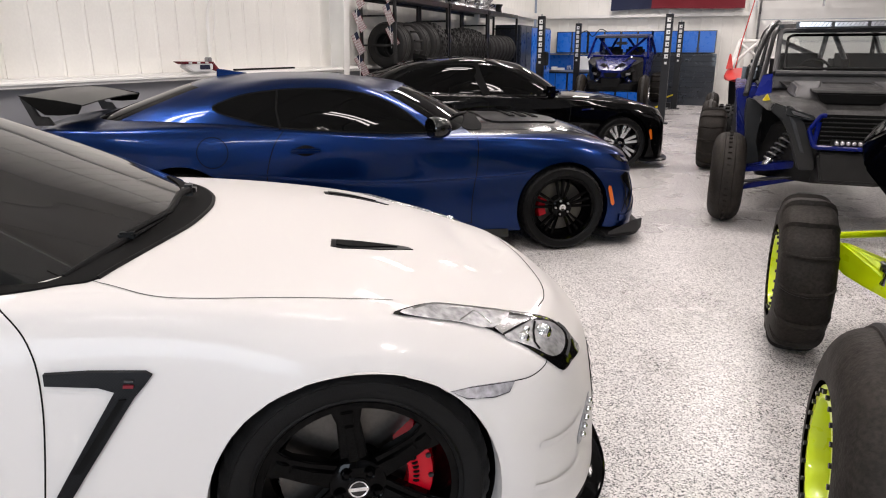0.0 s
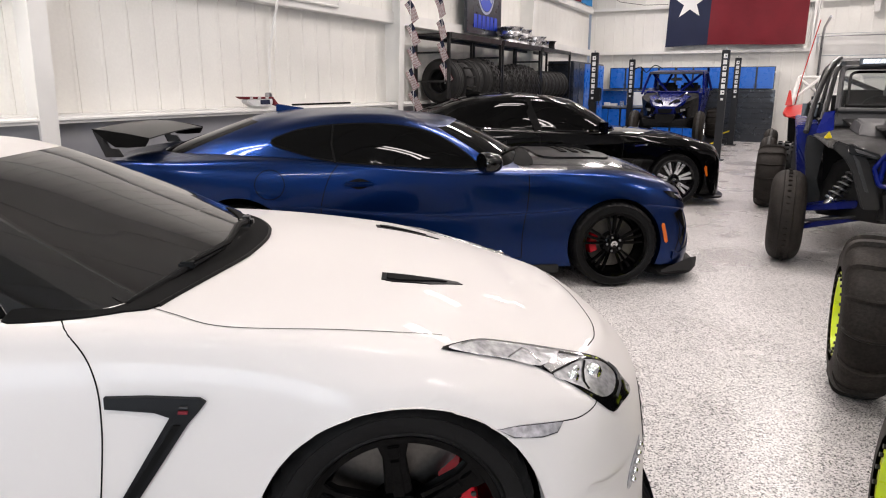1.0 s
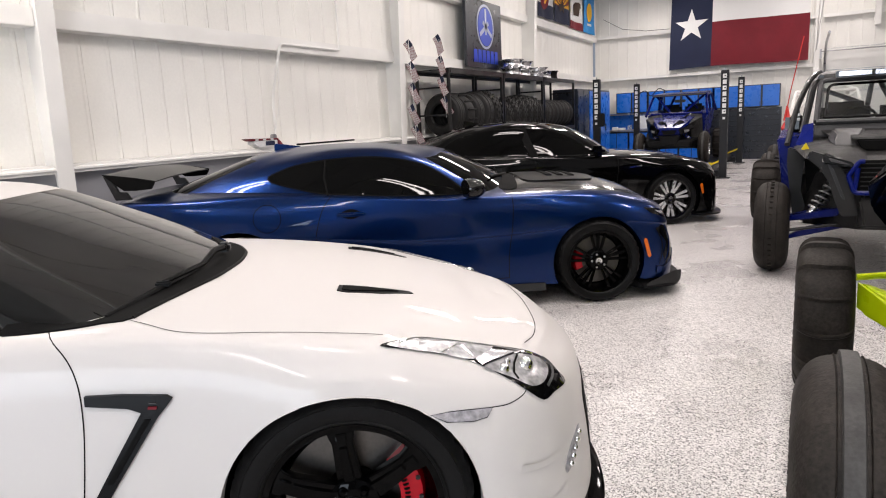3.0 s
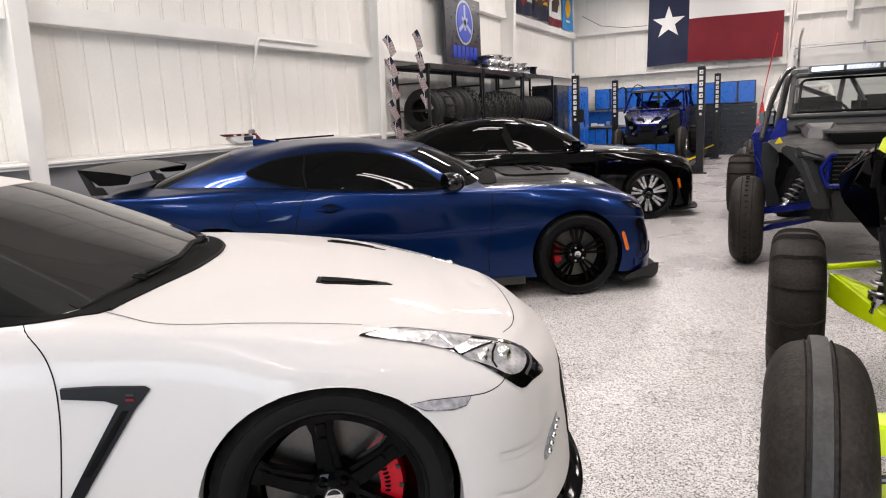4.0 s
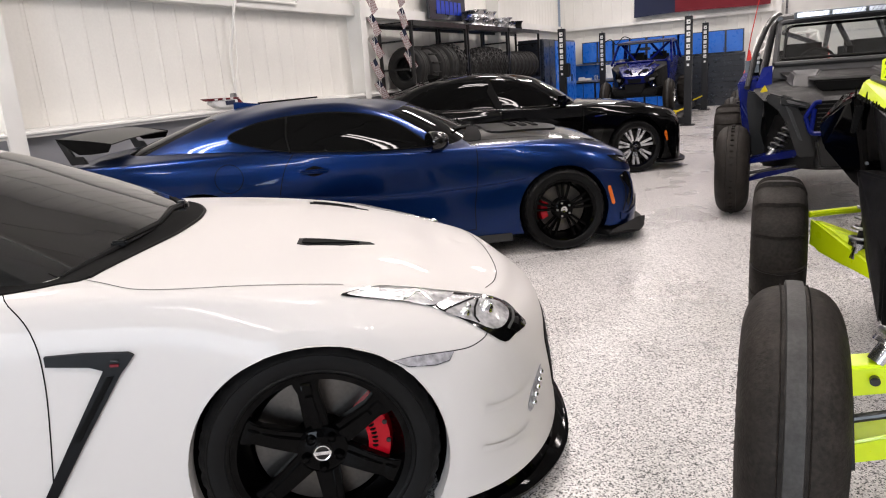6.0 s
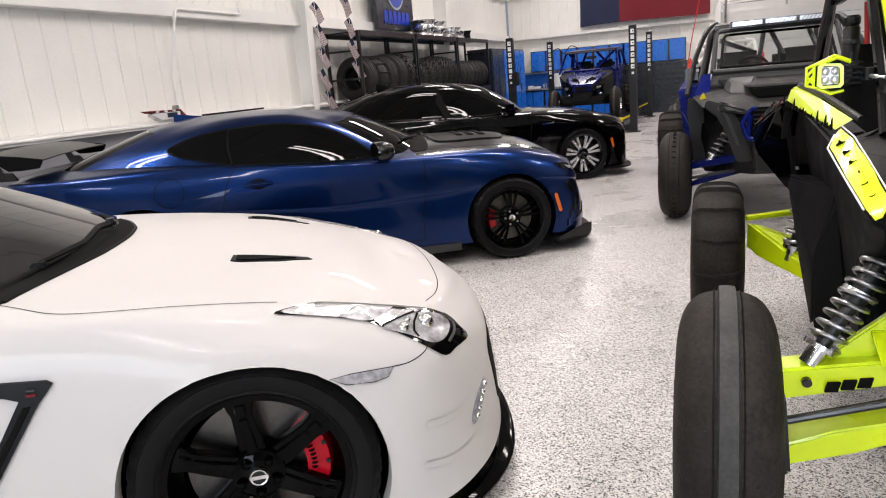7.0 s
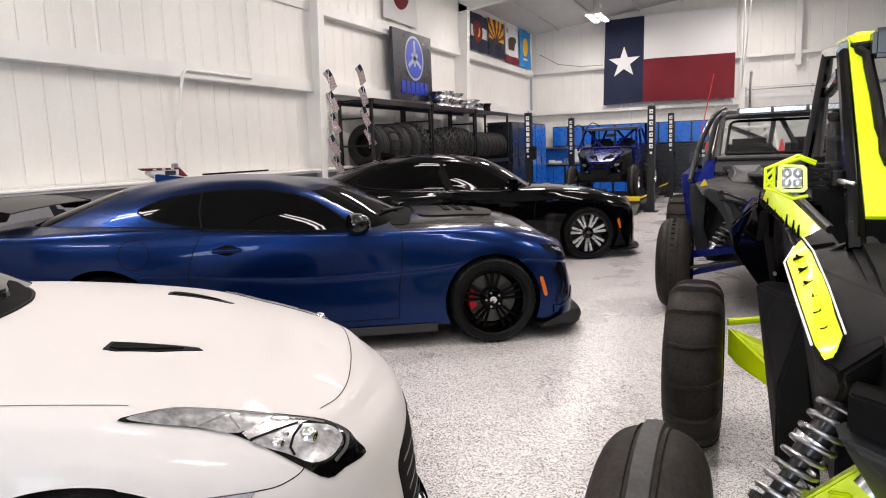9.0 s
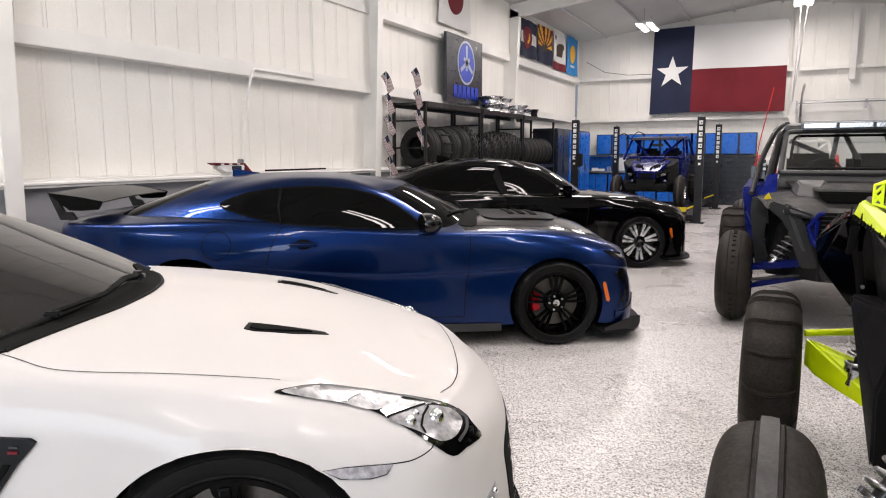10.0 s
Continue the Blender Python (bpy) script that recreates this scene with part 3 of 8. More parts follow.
def lamp_fixture(x, y):
    z = roof_z(x) - 0.42
    turn = 0 if y > 14 else 90
    t = thing("ceiling_light", "bright twin-strip LED light hung below the ceiling", "ceiling light", pose(x, y, z, 0, 0, turn), "ceiling lights")
    part("housing", boxes(((0, 0, 0.045), (0.44, 1.26, 0.05)), bev=0.01), "girt", t)
    for dx in (-0.14, 0.14):
        part("diffuser", boxes(((dx, 0, 0.006), (0.12, 1.22, 0.02)), bev=0.004), "lamp", t)
    for dy in (-0.5, 0.5):
        part("hanger", tube(bmesh.new(), [(0, dy, 0.07), (0, dy, 0.42)], 0.005, 6), "steel", t)
    la = bpy.data.lights.new("ceiling_light_lamp", "AREA")
    la.shape, la.size, la.size_y, la.energy, la.color = "RECTANGLE", 0.11, 1.2, LAMP_W, (1.0, 0.89, 0.86)
    for dx in (-0.14, 0.14):
        ob = new("ceiling_lamp", la)
        ob.matrix_basis = pose(x, y, z - 0.03, 0, 0, turn) @ Matrix.Translation((dx, 0, 0))


for x, y in LAMPS:
    lamp_fixture(x, y)


# ---- road wheels ----
def tire_mesh(R, w, rim, seg=144, slots=True):
    """A low-profile tyre about the y axis, with shoulder slots and tread grooves."""
    h = w / 2
    prof = [(rim, -h * 0.80), (rim + 0.008, -h * 0.90), (rim + (R - rim) * 0.4, -h * 1.0), (rim + (R - rim) * 0.75, -h * 0.985),
            (R - 0.012, -h * 0.90), (R - 0.003, -h * 0.80), (R, -h * 0.55), (R - 0.007, -h * 0.50), (R - 0.007, -h * 0.45), (R, -h * 0.42),
            (R, -h * 0.08), (R - 0.007, -h * 0.04), (R - 0.007, h * 0.04), (R, h * 0.08), (R, h * 0.42), (R - 0.007, h * 0.45), (R - 0.007, h * 0.5), (R, h * 0.55),
            (R - 0.003, h * 0.80), (R - 0.012, h * 0.90), (rim + (R - rim) * 0.75, h * 0.985), (rim + (R - rim) * 0.4, h), (rim + 0.008, h * 0.9), (rim, h * 0.8)]
    n = len(prof)
    cut = lambda i, j: -0.006 if slots and j % 4 == 0 and (3 <= i <= 6 or n - 7 <= i <= n - 4) else 0.0
    bm = lathe(bmesh.new(), prof, seg, "y", cut)
    return bm


def spoke_mesh(r0, r1, w0, w1, y0, y1, depth, ang, bev=0.004):
    """One spoke from radius r0 to r1, dished from y0 to y1."""
    c, s = math.cos(ang), math.sin(ang)
    pts = []
    for r, w, y in ((r0, w0, y0), ((r0 + r1) / 2, (w0 + w1) / 2 * 0.94, (y0 + y1) / 2 - 0.006), (r1, w1, y1)):
        for sg in (-1, 1):
            for d in (0, depth):
                pts.append((r * c - sg * w / 2 * s, y + d, r * s + sg * w / 2 * c))
    return hull(pts, bev)


def road_wheel(parent, x, y, R, w, rim, style, hub_mat, spoke_mat, caliper, turn=0.0, sgn=-1, axle=None):
    """A wheel whose outer face looks to -y (sgn -1) or +y."""
    wh = new("wheel")
    wh.parent = parent
    axle = axle or R
    wh.matrix_basis = pose(x, y, axle, 0, 0, 0 if sgn < 0 else 180)
    h = w / 2
    rubber = tire_mesh(R, w, rim)
    for v in rubber.verts:
        # the tread is pressed flat where it stands
        v.co.z = max(v.co.z, -axle)
    tire = part("tire", rubber, "tire", wh)
    for f in (0.16, 0.70):
        r, yy = rim + (R - rim) * f, -h * (0.965 if f < 0.5 else 1.0)
        part("sidewall_ring", lathe(bmesh.new(), [(r - 0.005, yy * 0.98), (r, yy * 1.014), (r + 0.005, yy * 0.98)], 72, "y"), "tire", tire)
    prof = [(rim - 0.002, h * 0.8), (rim - 0.03, h * 0.7), (rim - 0.045, -h * 0.2), (rim - 0.022, -h * 0.62), (rim - 0.014, -h * 0.86), (rim + 0.006, -h * 0.9), (rim + 0.006, -h * 0.82), (rim - 0.004, -h * 0.75), (rim - 0.03, 0.0)]
    part("rim", lathe(bmesh.new(), prof, 72, "y"), hub_mat, wh)
    face = -h * 0.62
    if style == "six":
        for k in range(6):
            a = turn + k * math.tau / 6
            bm = spoke_mesh(0.055, rim - 0.028, 0.080, 0.060, face + 0.014, face - 0.012, 0.03, a, 0.006)
            # flared foot at the rim and a raised centre rib with a step
            merge(bm, spoke_mesh(rim - 0.075, rim - 0.012, 0.060, 0.092, face - 0.004, face - 0.010, 0.028, a, 0.008))
            merge(bm, spoke_mesh(0.075, rim - 0.075, 0.034, 0.026, face + 0.002, face - 0.014, 0.012, a, 0.004))
            merge(bm, spoke_mesh(rim - 0.070, rim - 0.030, 0.030, 0.034, face - 0.012, face - 0.018, 0.012, a, 0.004))
            part("spoke", bm, spoke_mat, wh)
    elif style == "split":
        for k in range(5):
            a = turn + k * math.tau / 5
            for d in (-0.26, 0.0, 0.26):
                part("spoke", spoke_mesh(0.055, rim - 0.012, 0.016, 0.020 if d else 0.026, face + 0.010, face - 0.010, 0.03, a + d, 0.003), spoke_mat, wh)
    else:
        for k in range(7):
            a = turn + k * math.tau / 7
            for d in (-0.15, 0.15):
                part("spoke", spoke_mesh(0.05, rim - 0.012, 0.022, 0.036, face + 0.012, face - 0.008, 0.028, a + d, 0.003), spoke_mat, wh)
                part("spoke", spoke_mesh(0.08, rim - 0.02, 0.014, 0.016, face + 0.03, face + 0.012, 0.02, a + d * 2.2, 0.002), "gloss_black", wh)
    bm = lathe(bmesh.new(), [(0.0, face - 0.006), (0.06, face - 0.004), (0.078, face + 0.006), (0.082, face + 0.05), (0.0, face + 0.05)], 40, "y")
    part("hub", bm, hub_mat, wh)
    bm = bmesh.new()
    disc(bm, (0, face - 0.008, 0), 0.03, 0.012, bev=0.003)
    part("centre_cap", bm, "gloss_black", wh)
    bm = lathe(bmesh.new(), [(0.022 if style != "split" else 0.012, face - 0.0155), (0.026, face - 0.0165), (0.026, face - 0.0145)], 24, "y")
    box(bm, (0, face - 0.0155, 0), (0.055 if style == "six" else 0.02, 0.003, 0.012), 0.001)
    part("cap_badge", bm, "chrome", wh)
    for k in range(5):
        a = turn + 0.3 + k * math.tau / 5
        c = (0.055 * math.cos(a), face - 0.006, 0.055 * math.sin(a))
        bm = bmesh.new()
        disc(bm, c, 0.0095, 0.02, seg=6, bev=0.002)
        nut = part("lug_nut", bm, "steel" if style == "split" else "wheel_black", wh)
        bm = lathe(bmesh.new(), [(0.013, -0.004), (0.0165, -0.006), (0.0165, 0.004)], 20, "y")
        bmesh.ops.translate(bm, vec=c, verts=bm.verts)
        part("nut_seat", bm, hub_mat, nut)
    bm = lathe(bmesh.new(), [(0.09, -0.006), (rim - 0.055, -0.006), (rim - 0.055, 0.022), (0.09, 0.022)], 64, "y")
    part("brake_disc", bm, "rotor", wh)
    bm = bmesh.new()
    a0, a1, r0, r1 = (-0.15, 1.10, rim - 0.125, rim - 0.046) if style == "six" else (-0.10, 0.75, rim - 0.115, rim - 0.052)
    pts = []
    prof_c = [(r0, -0.055), (r1 - 0.01, -0.055), (r1, -0.03), (r1, 0.06), (r0, 0.06)]
    rings = []
    for i in range(9):
        a = a0 + (a1 - a0) * i / 8
        a = a - 0.35
        rings.append([bm.verts.new((r * math.cos(a), yy, r * math.sin(a))) for r, yy in prof_c])
    for p, q in zip(rings, rings[1:]):
        for i in range(5):
            bm.faces.new((p[i], p[(i + 1) % 5], q[(i + 1) % 5], q[i]))
    bm.faces.new(rings[0])
    bm.faces.new(rings[-1])
    bevelled(bm, [e for e in bm.edges if e.calc_face_angle(0) > 0.6], 0.008)
    cal = part("brake_caliper", bm, caliper, wh)
    if style == "six":
        for i in range(4):
            a = a0 - 0.35 + (a1 - a0) * (0.12 + 0.25 * i)
            bb = bmesh.new()
            disc(bb, ((r1 - 0.016) * math.cos(a), -0.054, (r1 - 0.016) * math.sin(a)), 0.008, 0.014, seg=10, bev=0.002)
            part("caliper_bolt", bb, "satin_black", cal)
        for i in range(6):
            a = a0 - 0.35 + (a1 - a0) * (0.30 + 0.07 * i)
            part("caliper_mark", spoke_mesh(r0 + 0.012, r0 + 0.030, 0.005, 0.005, -0.0575, -0.0575, 0.004, a, 0.0), "gap", cal)
    if sgn < 0 and style != "vee":
        cal.matrix_basis = Matrix.Rotation(0.0 if x > -1 else math.pi, 4, "Y") if style == "six" else Matrix.Rotation(math.pi, 4, "Y")
    part("hub_backing", lathe(bmesh.new(), [(0.0, 0.03), (rim - 0.05, 0.03), (rim - 0.04, h * 0.6)], 40, "y"), "gap", wh)
    return wh


def wheel_well(parent, x, z, R, y):
    n = 28
    for sgn in (-1, 1):
        bm = bmesh.new()
        rings = []
        for i in range(n + 1):
            a = -0.5 + (math.pi + 1.0) * i / n
            rings.append([bm.verts.new((x + (R + 0.012) * math.cos(a), sgn * yy, z + (R + 0.012) * math.sin(a))) for yy in (y - 0.02, y - 0.42)])
        for p, q in zip(rings, rings[1:]):
            bm.faces.new((p[0], p[1], q[1], q[0]))
        bm.faces.new([r[1] for r in rings])
        part("wheel_well", bm, "gap", parent)


def rounded_block(c, s, bev, rot=None):
    bm = bmesh.new()
    box(bm, c, s, bev, rot, 4)
    return bm


def car_shell(car, rails, green, arches, colours, glass_names, edge=4):
    """Body and greenhouse of a car from its rails. Returns a tree of the outer surface."""
    st, sv = 14, 8
    g = shell_grid(rails, st, sv)
    nt = len(rails[0]) - 1
    body = shell_mesh(g, st, sv, lambda t, v: "hood" if v > edge and t > 5.86 else ("body" if v < edge + 1 or t < 2.6 else None), arches)
    g2 = shell_grid(green, 26, 16)

    def roof_or_glass(t, v):
        if v < 2.0 and t > 4.93:
            return "windshield"
        if v < 2.0 and t > 4.3 and "pillar" in colours:
            return "pillar"
        if v < 1.95 and t < 1.45:
            return "rear_window"
        return "roof"
    top = shell_mesh(g2, 26, 16, roof_or_glass)
    tree = tree_of(*body.values(), *top.values())
    if "pillar" in top:
        both = top.pop("pillar")
        for key, sg in (("pillar", 1), ("pillar ", -1)):
            half = both.copy()
            bmesh.ops.delete(half, geom=[f for f in half.faces if f.calc_center_median().y * sg < 0], context="FACES")
            top[key] = half
    for name, bm in {**body, **top}.items():
        name = name.strip()
        part(name, bm, colours.get(name, colours["body"]), car, glass_names.get(name, ""))
    return tree


def rails_of(text):
    return [[tuple(float(a) for a in p.split(",")) for p in line.split()] for line in text.strip().splitlines()]


# ---- the white coupe ----
WHITE_RAILS = rails_of("""
-3.70,0,.30 -3.66,.70,.28 -3.30,.88,.22 -2.78,.92,.16 -2.30,.93,.14 -1.40,.90,.14 -.50,.90,.14 0,.92,.14 .46,.88,.14 .72,.71,.15 .88,.40,.16 .93,0,.17
-3.76,0,.50 -3.70,.74,.48 -3.30,.92,.45 -2.78,.955,.42 -2.30,.945,.36 -1.40,.925,.35 -.50,.90,.36 0,.935,.40 .45,.89,.37 .74,.65,.37 .87,.38,.37 .92,0,.37
-3.74,0,.68 -3.68,.74,.70 -3.30,.92,.70 -2.78,.96,.70 -2.30,.95,.66 -1.40,.93,.62 -.50,.89,.64 0,.935,.70 .40,.865,.64 .65,.715,.60 .825,.40,.58 .89,0,.57
-3.70,0,.90 -3.62,.72,.92 -3.30,.86,.93 -2.78,.90,.94 -2.30,.90,.93 -1.40,.89,.90 -.55,.865,.86 0,.875,.82 .35,.80,.755 .59,.67,.70 .745,.38,.675 .81,0,.66
-3.60,0,1.0 -3.50,.68,1.0 -3.20,.78,1.01 -2.78,.80,1.02 -2.30,.80,1.0 -1.40,.80,.97 -.60,.78,.945 0,.77,.875 .33,.69,.80 .55,.58,.745 .70,.36,.72 .76,0,.70
-3.40,0,1.03 -3.35,.50,1.03 -3.10,.50,1.06 -2.78,.50,1.08 -2.30,.50,1.05 -1.40,.50,.99 -.60,.46,.985 0,.44,.922 .33,.40,.845 .50,.34,.79 .62,.22,.76 .68,0,.745
-3.20,0,1.03 -3.20,0,1.03 -3.0,0,1.06 -2.78,0,1.08 -2.30,0,1.05 -1.40,0,.99 -.56,0,1.0 0,0,.935 .33,0,.86 .48,0,.80 .56,0,.78 .60,0,.765
""")
WHITE_ROOF = rails_of("""
-3.10,0,1.02 -3.05,.55,1.02 -2.70,.76,1.0 -2.00,.83,.97 -1.25,.81,.94 -.72,.735,.953 -.585,.38,.990 -.550,0,1.002
-2.80,0,1.13 -2.78,.52,1.12 -2.52,.69,1.11 -2.05,.73,1.15 -1.46,.72,1.135 -1.02,.655,1.115 -.91,.37,1.135 -.87,0,1.145
-2.55,0,1.24 -2.52,.45,1.22 -2.36,.58,1.23 -2.05,.61,1.30 -1.72,.60,1.31 -1.38,.57,1.268 -1.26,.34,1.288 -1.22,0,1.297
-2.35,0,1.31 -2.33,.34,1.30 -2.22,.42,1.31 -2.02,.45,1.35 -1.79,.44,1.355 -1.58,.41,1.33 -1.48,.25,1.34 -1.44,0,1.347
-2.15,0,1.34 -2.15,0,1.34 -2.1,0,1.355 -2.0,0,1.37 -1.85,0,1.37 -1.75,0,1.365 -1.68,0,1.36 -1.65,0,1.355
""")


def white_coupe():
    car = thing("white_coupe", "pearl white sports coupe with black wheels and carbon vents", "car", pose(-1.20, 2.12, 0, 0, 0, 33))
    R = 0.372
    tree = car_shell(car, WHITE_RAILS, WHITE_ROOF, ((0.0, 0.345, 0.392), (-2.78, 0.345, 0.392)),
                     {"body": "white_paint", "hood": "white_paint", "windshield": "shield", "rear_window": "tint", "pillar": "gloss_black"}, {"windshield": "dark reflective windshield", "hood": "white hood with two small vents"})
    side = [(-2.62, 1.0), (-2.2, 1.16), (-1.9, 1.22), (-1.60, 1.22), (-1.28, 1.14), (-0.96, 0.968), (-1.4, 0.97), (-2.2, 1.0)]
    part("side_window", decal(tree, "side", [tuple(p) for p in smooth_loop(side, 4)]), "tint", car)
    for x in (0.0, -2.78):
        wheel_well(car, x, 0.345, 0.392, 0.90)
        road_wheel(car, x, -0.765, R, 0.26, 0.270, "six", "wheel_black", "wheel_black", "red", 0.62, -1, 0.357)
        road_wheel(car, x, 0.765, R, 0.26, 0.270, "six", "wheel_black", "wheel_black", "red", 0.3, 1, 0.357)
    # seams
    for line in ([(-.86, .975), (-.775, .91), (-.735, .83), (-.728, .72), (-.74, .58), (-.765, .40), (-.79, .22)],
                 [(-2.0, .96), (-2.06, .8), (-2.02, .5), (-1.95, .2)]):
        part("panel_gap", ribbon(tree, "side", smooth_loop(line, 6, False), 0.004), "gap", car)
    part("panel_gap", ribbon(tree, "side", smooth_loop([(.43, .638), (.491, .633), (.543, .643), (.562, .658), (.575, .675)], 6, False), 0.0035), "gap", car)
    hood = smooth_loop([(-.74, -.70), (-.66, -.72), (-.58, -.755), (-.48, -.795), (-.36, -.80), (-.2, -.785), (0, -.762), (.12, -.74)], 6, False)
    part("panel_gap", ribbon(tree, "top", hood, 0.0028), "gap", car)
    part("panel_gap", ribbon(tree, "top", [(p[0], -p[1]) for p in hood], 0.0035), "gap", car)
    grille = smooth_loop([(-.40, .50), (0, .525), (.40, .50), (.46, .40), (.40, .24), (0, .22), (-.40, .24), (-.46, .40)], 4)
    gr = part("front_grille", decal(tree, "front", grille, 0.004, 0.01, 0.06), "gap", car)
    for k in range(5):
        part("grille_bar", ribbon(tree, "front", [(-.42 + .84 * i / 12, .27 + k * .05) for i in range(13)], 0.010, 0.012), "satin_black", gr)
    nose = smooth_loop([(.60, -.56), (.655, -.46), (.69, -.3), (.705, 0), (.69, .3), (.655, .46), (.60, .56)], 6, False)
    part("panel_gap", ribbon(tree, "top", nose, 0.0035), "gap", car)
    # headlamps
    out = smooth_loop([(.117, .821), (.165, .836), (.228, .842), (.32, .828), (.416, .809), (.508, .789), (.594, .766), (.655, .729), (.681, .695), (.710, .651), (.659, .622), (.618, .602), (.56, .642), (.499, .686), (.441, .722), (.369, .760), (.287, .783), (.208, .801)], 3)
    lamp = part("headlight", decal(tree, "lamp", out, 0.004, 0.01, 0.03), "gloss_black", car, "clear headlight with silver reflectors and a black corner")
    inner = smooth_loop([(.135, .822), (.178, .834), (.232, .839), (.32, .825), (.416, .805), (.465, .793), (.395, .755), (.30, .780), (.20, .802)], 3)
    part("reflector", decal(tree, "lamp", inner, 0.008, 0.004, 0.03), "lens", lamp)
    inner = [(.453, .785), (.555, .766), (.474, .748), (.424, .733), (.402, .754)]
    part("lamp_panel", decal(tree, "lamp", inner, 0.008, 0.004, 0.03), "alu", lamp)
    inner = smooth_loop([(.430, .731), (.518, .760), (.600, .750), (.638, .722), (.645, .695), (.622, .660), (.578, .652), (.518, .685), (.466, .708)], 3)
    part("projector", decal(tree, "lamp", inner, 0.007, 0.004, 0.03), "lens", lamp)
    part("lamp_trim", ribbon(tree, "lamp", smooth_loop([(.17, .829), (.228, .837), (.32, .822), (.416, .802), (.508, .781), (.594, .757)], 4, False), 0.005, 0.011), "chrome", lamp)
    part("lamp_trim", ribbon(tree, "lamp", [(.300, .784), (.345, .806), (.36, .80), (.395, .764)], 0.004, 0.011), "chrome", lamp)
    part("lamp_trim", ribbon(tree, "lamp", [(.424, .733), (.474, .749), (.53, .764)], 0.006, 0.011), "gloss_black", lamp)
    part("lamp_trim", ribbon(tree, "lamp", [(.535, .678), (.522, .70), (.525, .73), (.54, .757)], 0.007, 0.011), "gap", lamp)
    part("corner_shroud", ribbon(tree, "lamp", smooth_loop([(.628, .742), (.655, .715), (.657, .68), (.632, .645)], 5, False), 0.010, 0.011), "grey_plastic", lamp)
    for c, r in (((.490, .716), .020), ((.505, .738), .012), ((.563, .722), .029)):
        p = onto(tree, "lamp", c[0], c[1], 0.003)
        b = bmesh.new()
        bmesh.ops.create_uvsphere(b, u_segments=20, v_segments=10, radius=r)
        bmesh.ops.scale(b, vec=(1, .8, 1), verts=b.verts)
        bmesh.ops.translate(b, vec=p, verts=b.verts)
        part("bulb", b, "chrome", lamp)
    left = copy_thing(lamp, Matrix.Identity(4))
    left.matrix_basis = Matrix.Diagonal((1, -1, 1, 1))
    # side marker and vent
    mk = part("side_marker", decal(tree, "side", [(.245, .654), (.308, .655), (.366, .648), (.437, .638), (.417, .615), (.373, .613), (.291, .627)], 0.005, 0.01, 0.04), "lamp_lens", car, "clear side marker lamp")
    part("marker_trim", ribbon(tree, "side", [(.245, .654), (.308, .655), (.366, .648), (.437, .638), (.417, .615), (.373, .613), (.291, .627)], 0.0025, 0.006, True), "gap", mk)
    v = part("fender_vent", decal(tree, "side", [(-.715, .789), (-.619, .785), (-.494, .773), (-.480, .763), (-.5, .738), (-.524, .712), (-.655, .52), (-.76, .36), (-.795, .36), (-.697, .521), (-.568, .729), (-.602, .744), (-.715, .761)], 0.012, 0.016, 0.03), "carbon", car, "black carbon fender vent")
    part("vent_slot", decal(tree, "side", [(-.560, .71), (-.542, .71), (-.662, .53), (-.682, .53)], 0.016, 0.004, 0.03), "gap", v)
    part("vent_badge", decal(tree, "side", [(-.542, .759), (-.522, .757), (-.522, .753), (-.542, .755)], 0.018, 0.003, 0.02), "grey_plastic", v)
    part("badge_mark", decal(tree, "side", [(-.545, .747), (-.522, .745), (-.523, .738), (-.546, .740)], 0.018, 0.003, 0.02), "flag_red", v)
    # day lamp strip
    drl = part("day_lamp", decal(tree, "side", smooth_loop([(.70, .315), (.735, .33), (.775, .40), (.775, .43), (.735, .40), (.70, .35)], 4), 0.004, 0.006, 0.03), "lens", car)
    for i in range(5):
        p = onto(tree, "side", .718 + i * .012, .338 + i * .019, 0.010)
        b = bmesh.new()
        bmesh.ops.create_uvsphere(b, u_segments=10, v_segments=6, radius=0.011)
        bmesh.ops.translate(b, vec=p, verts=b.verts)
        part("day_led", b, "chrome", drl)
    # creases moulded into the bumper corner
    for line in ([(.52, .425), (.60, .405), (.67, .40), (.715, .41)], [(.50, .30), (.58, .275), (.66, .265), (.70, .275)]):
        part("bumper_crease", ribbon(tree, "side", smooth_loop(line, 6, False), 0.022, 0.006), "white_paint", car)
    # hood vents
    for s in (-1, 1):
        o = [(-.03, s * .362), (-.035, s * .428), (.0, s * .438), (.12, s * .41), (.235, s * .345), (.22, s * .33), (.08, s * .352)]
        hv = part("hood_vent", decal(tree, "top", o, 0.003, 0.008, 0.03), "carbon", car)
        o = [(-.015, s * .372), (-.018, s * .418), (.02, s * .424), (.10, s * .398), (.18, s * .36), (.07, s * .364)]
        part("vent_opening", decal(tree, "top", o, 0.007, 0.004, 0.03), "gap", hv)
    # cowl and wipers
    o = smooth_loop([(-.95, -.805), (-.797, -.786), (-.695, -.755), (-.619, -.722), (-.553, -.568), (-.476, -.367), (-.447, -.252), (-.427, -.096), (-.432, .03), (-.449, .126), (-.503, .270), (-.569, .382), (-.64, .46), (-.66, .42), (-.585, .26), (-.562, .10), (-.556, -.10), (-.580, -.34), (-.625, -.52), (-.700, -.715), (-.80, -.755), (-.95, -.772)], 3)
    cowl = part("cowl", decal(tree, "top", [tuple(p) for p in o], 0.005, 0.01, 0.04), "gap", car, "black cowl panel below the windshield")
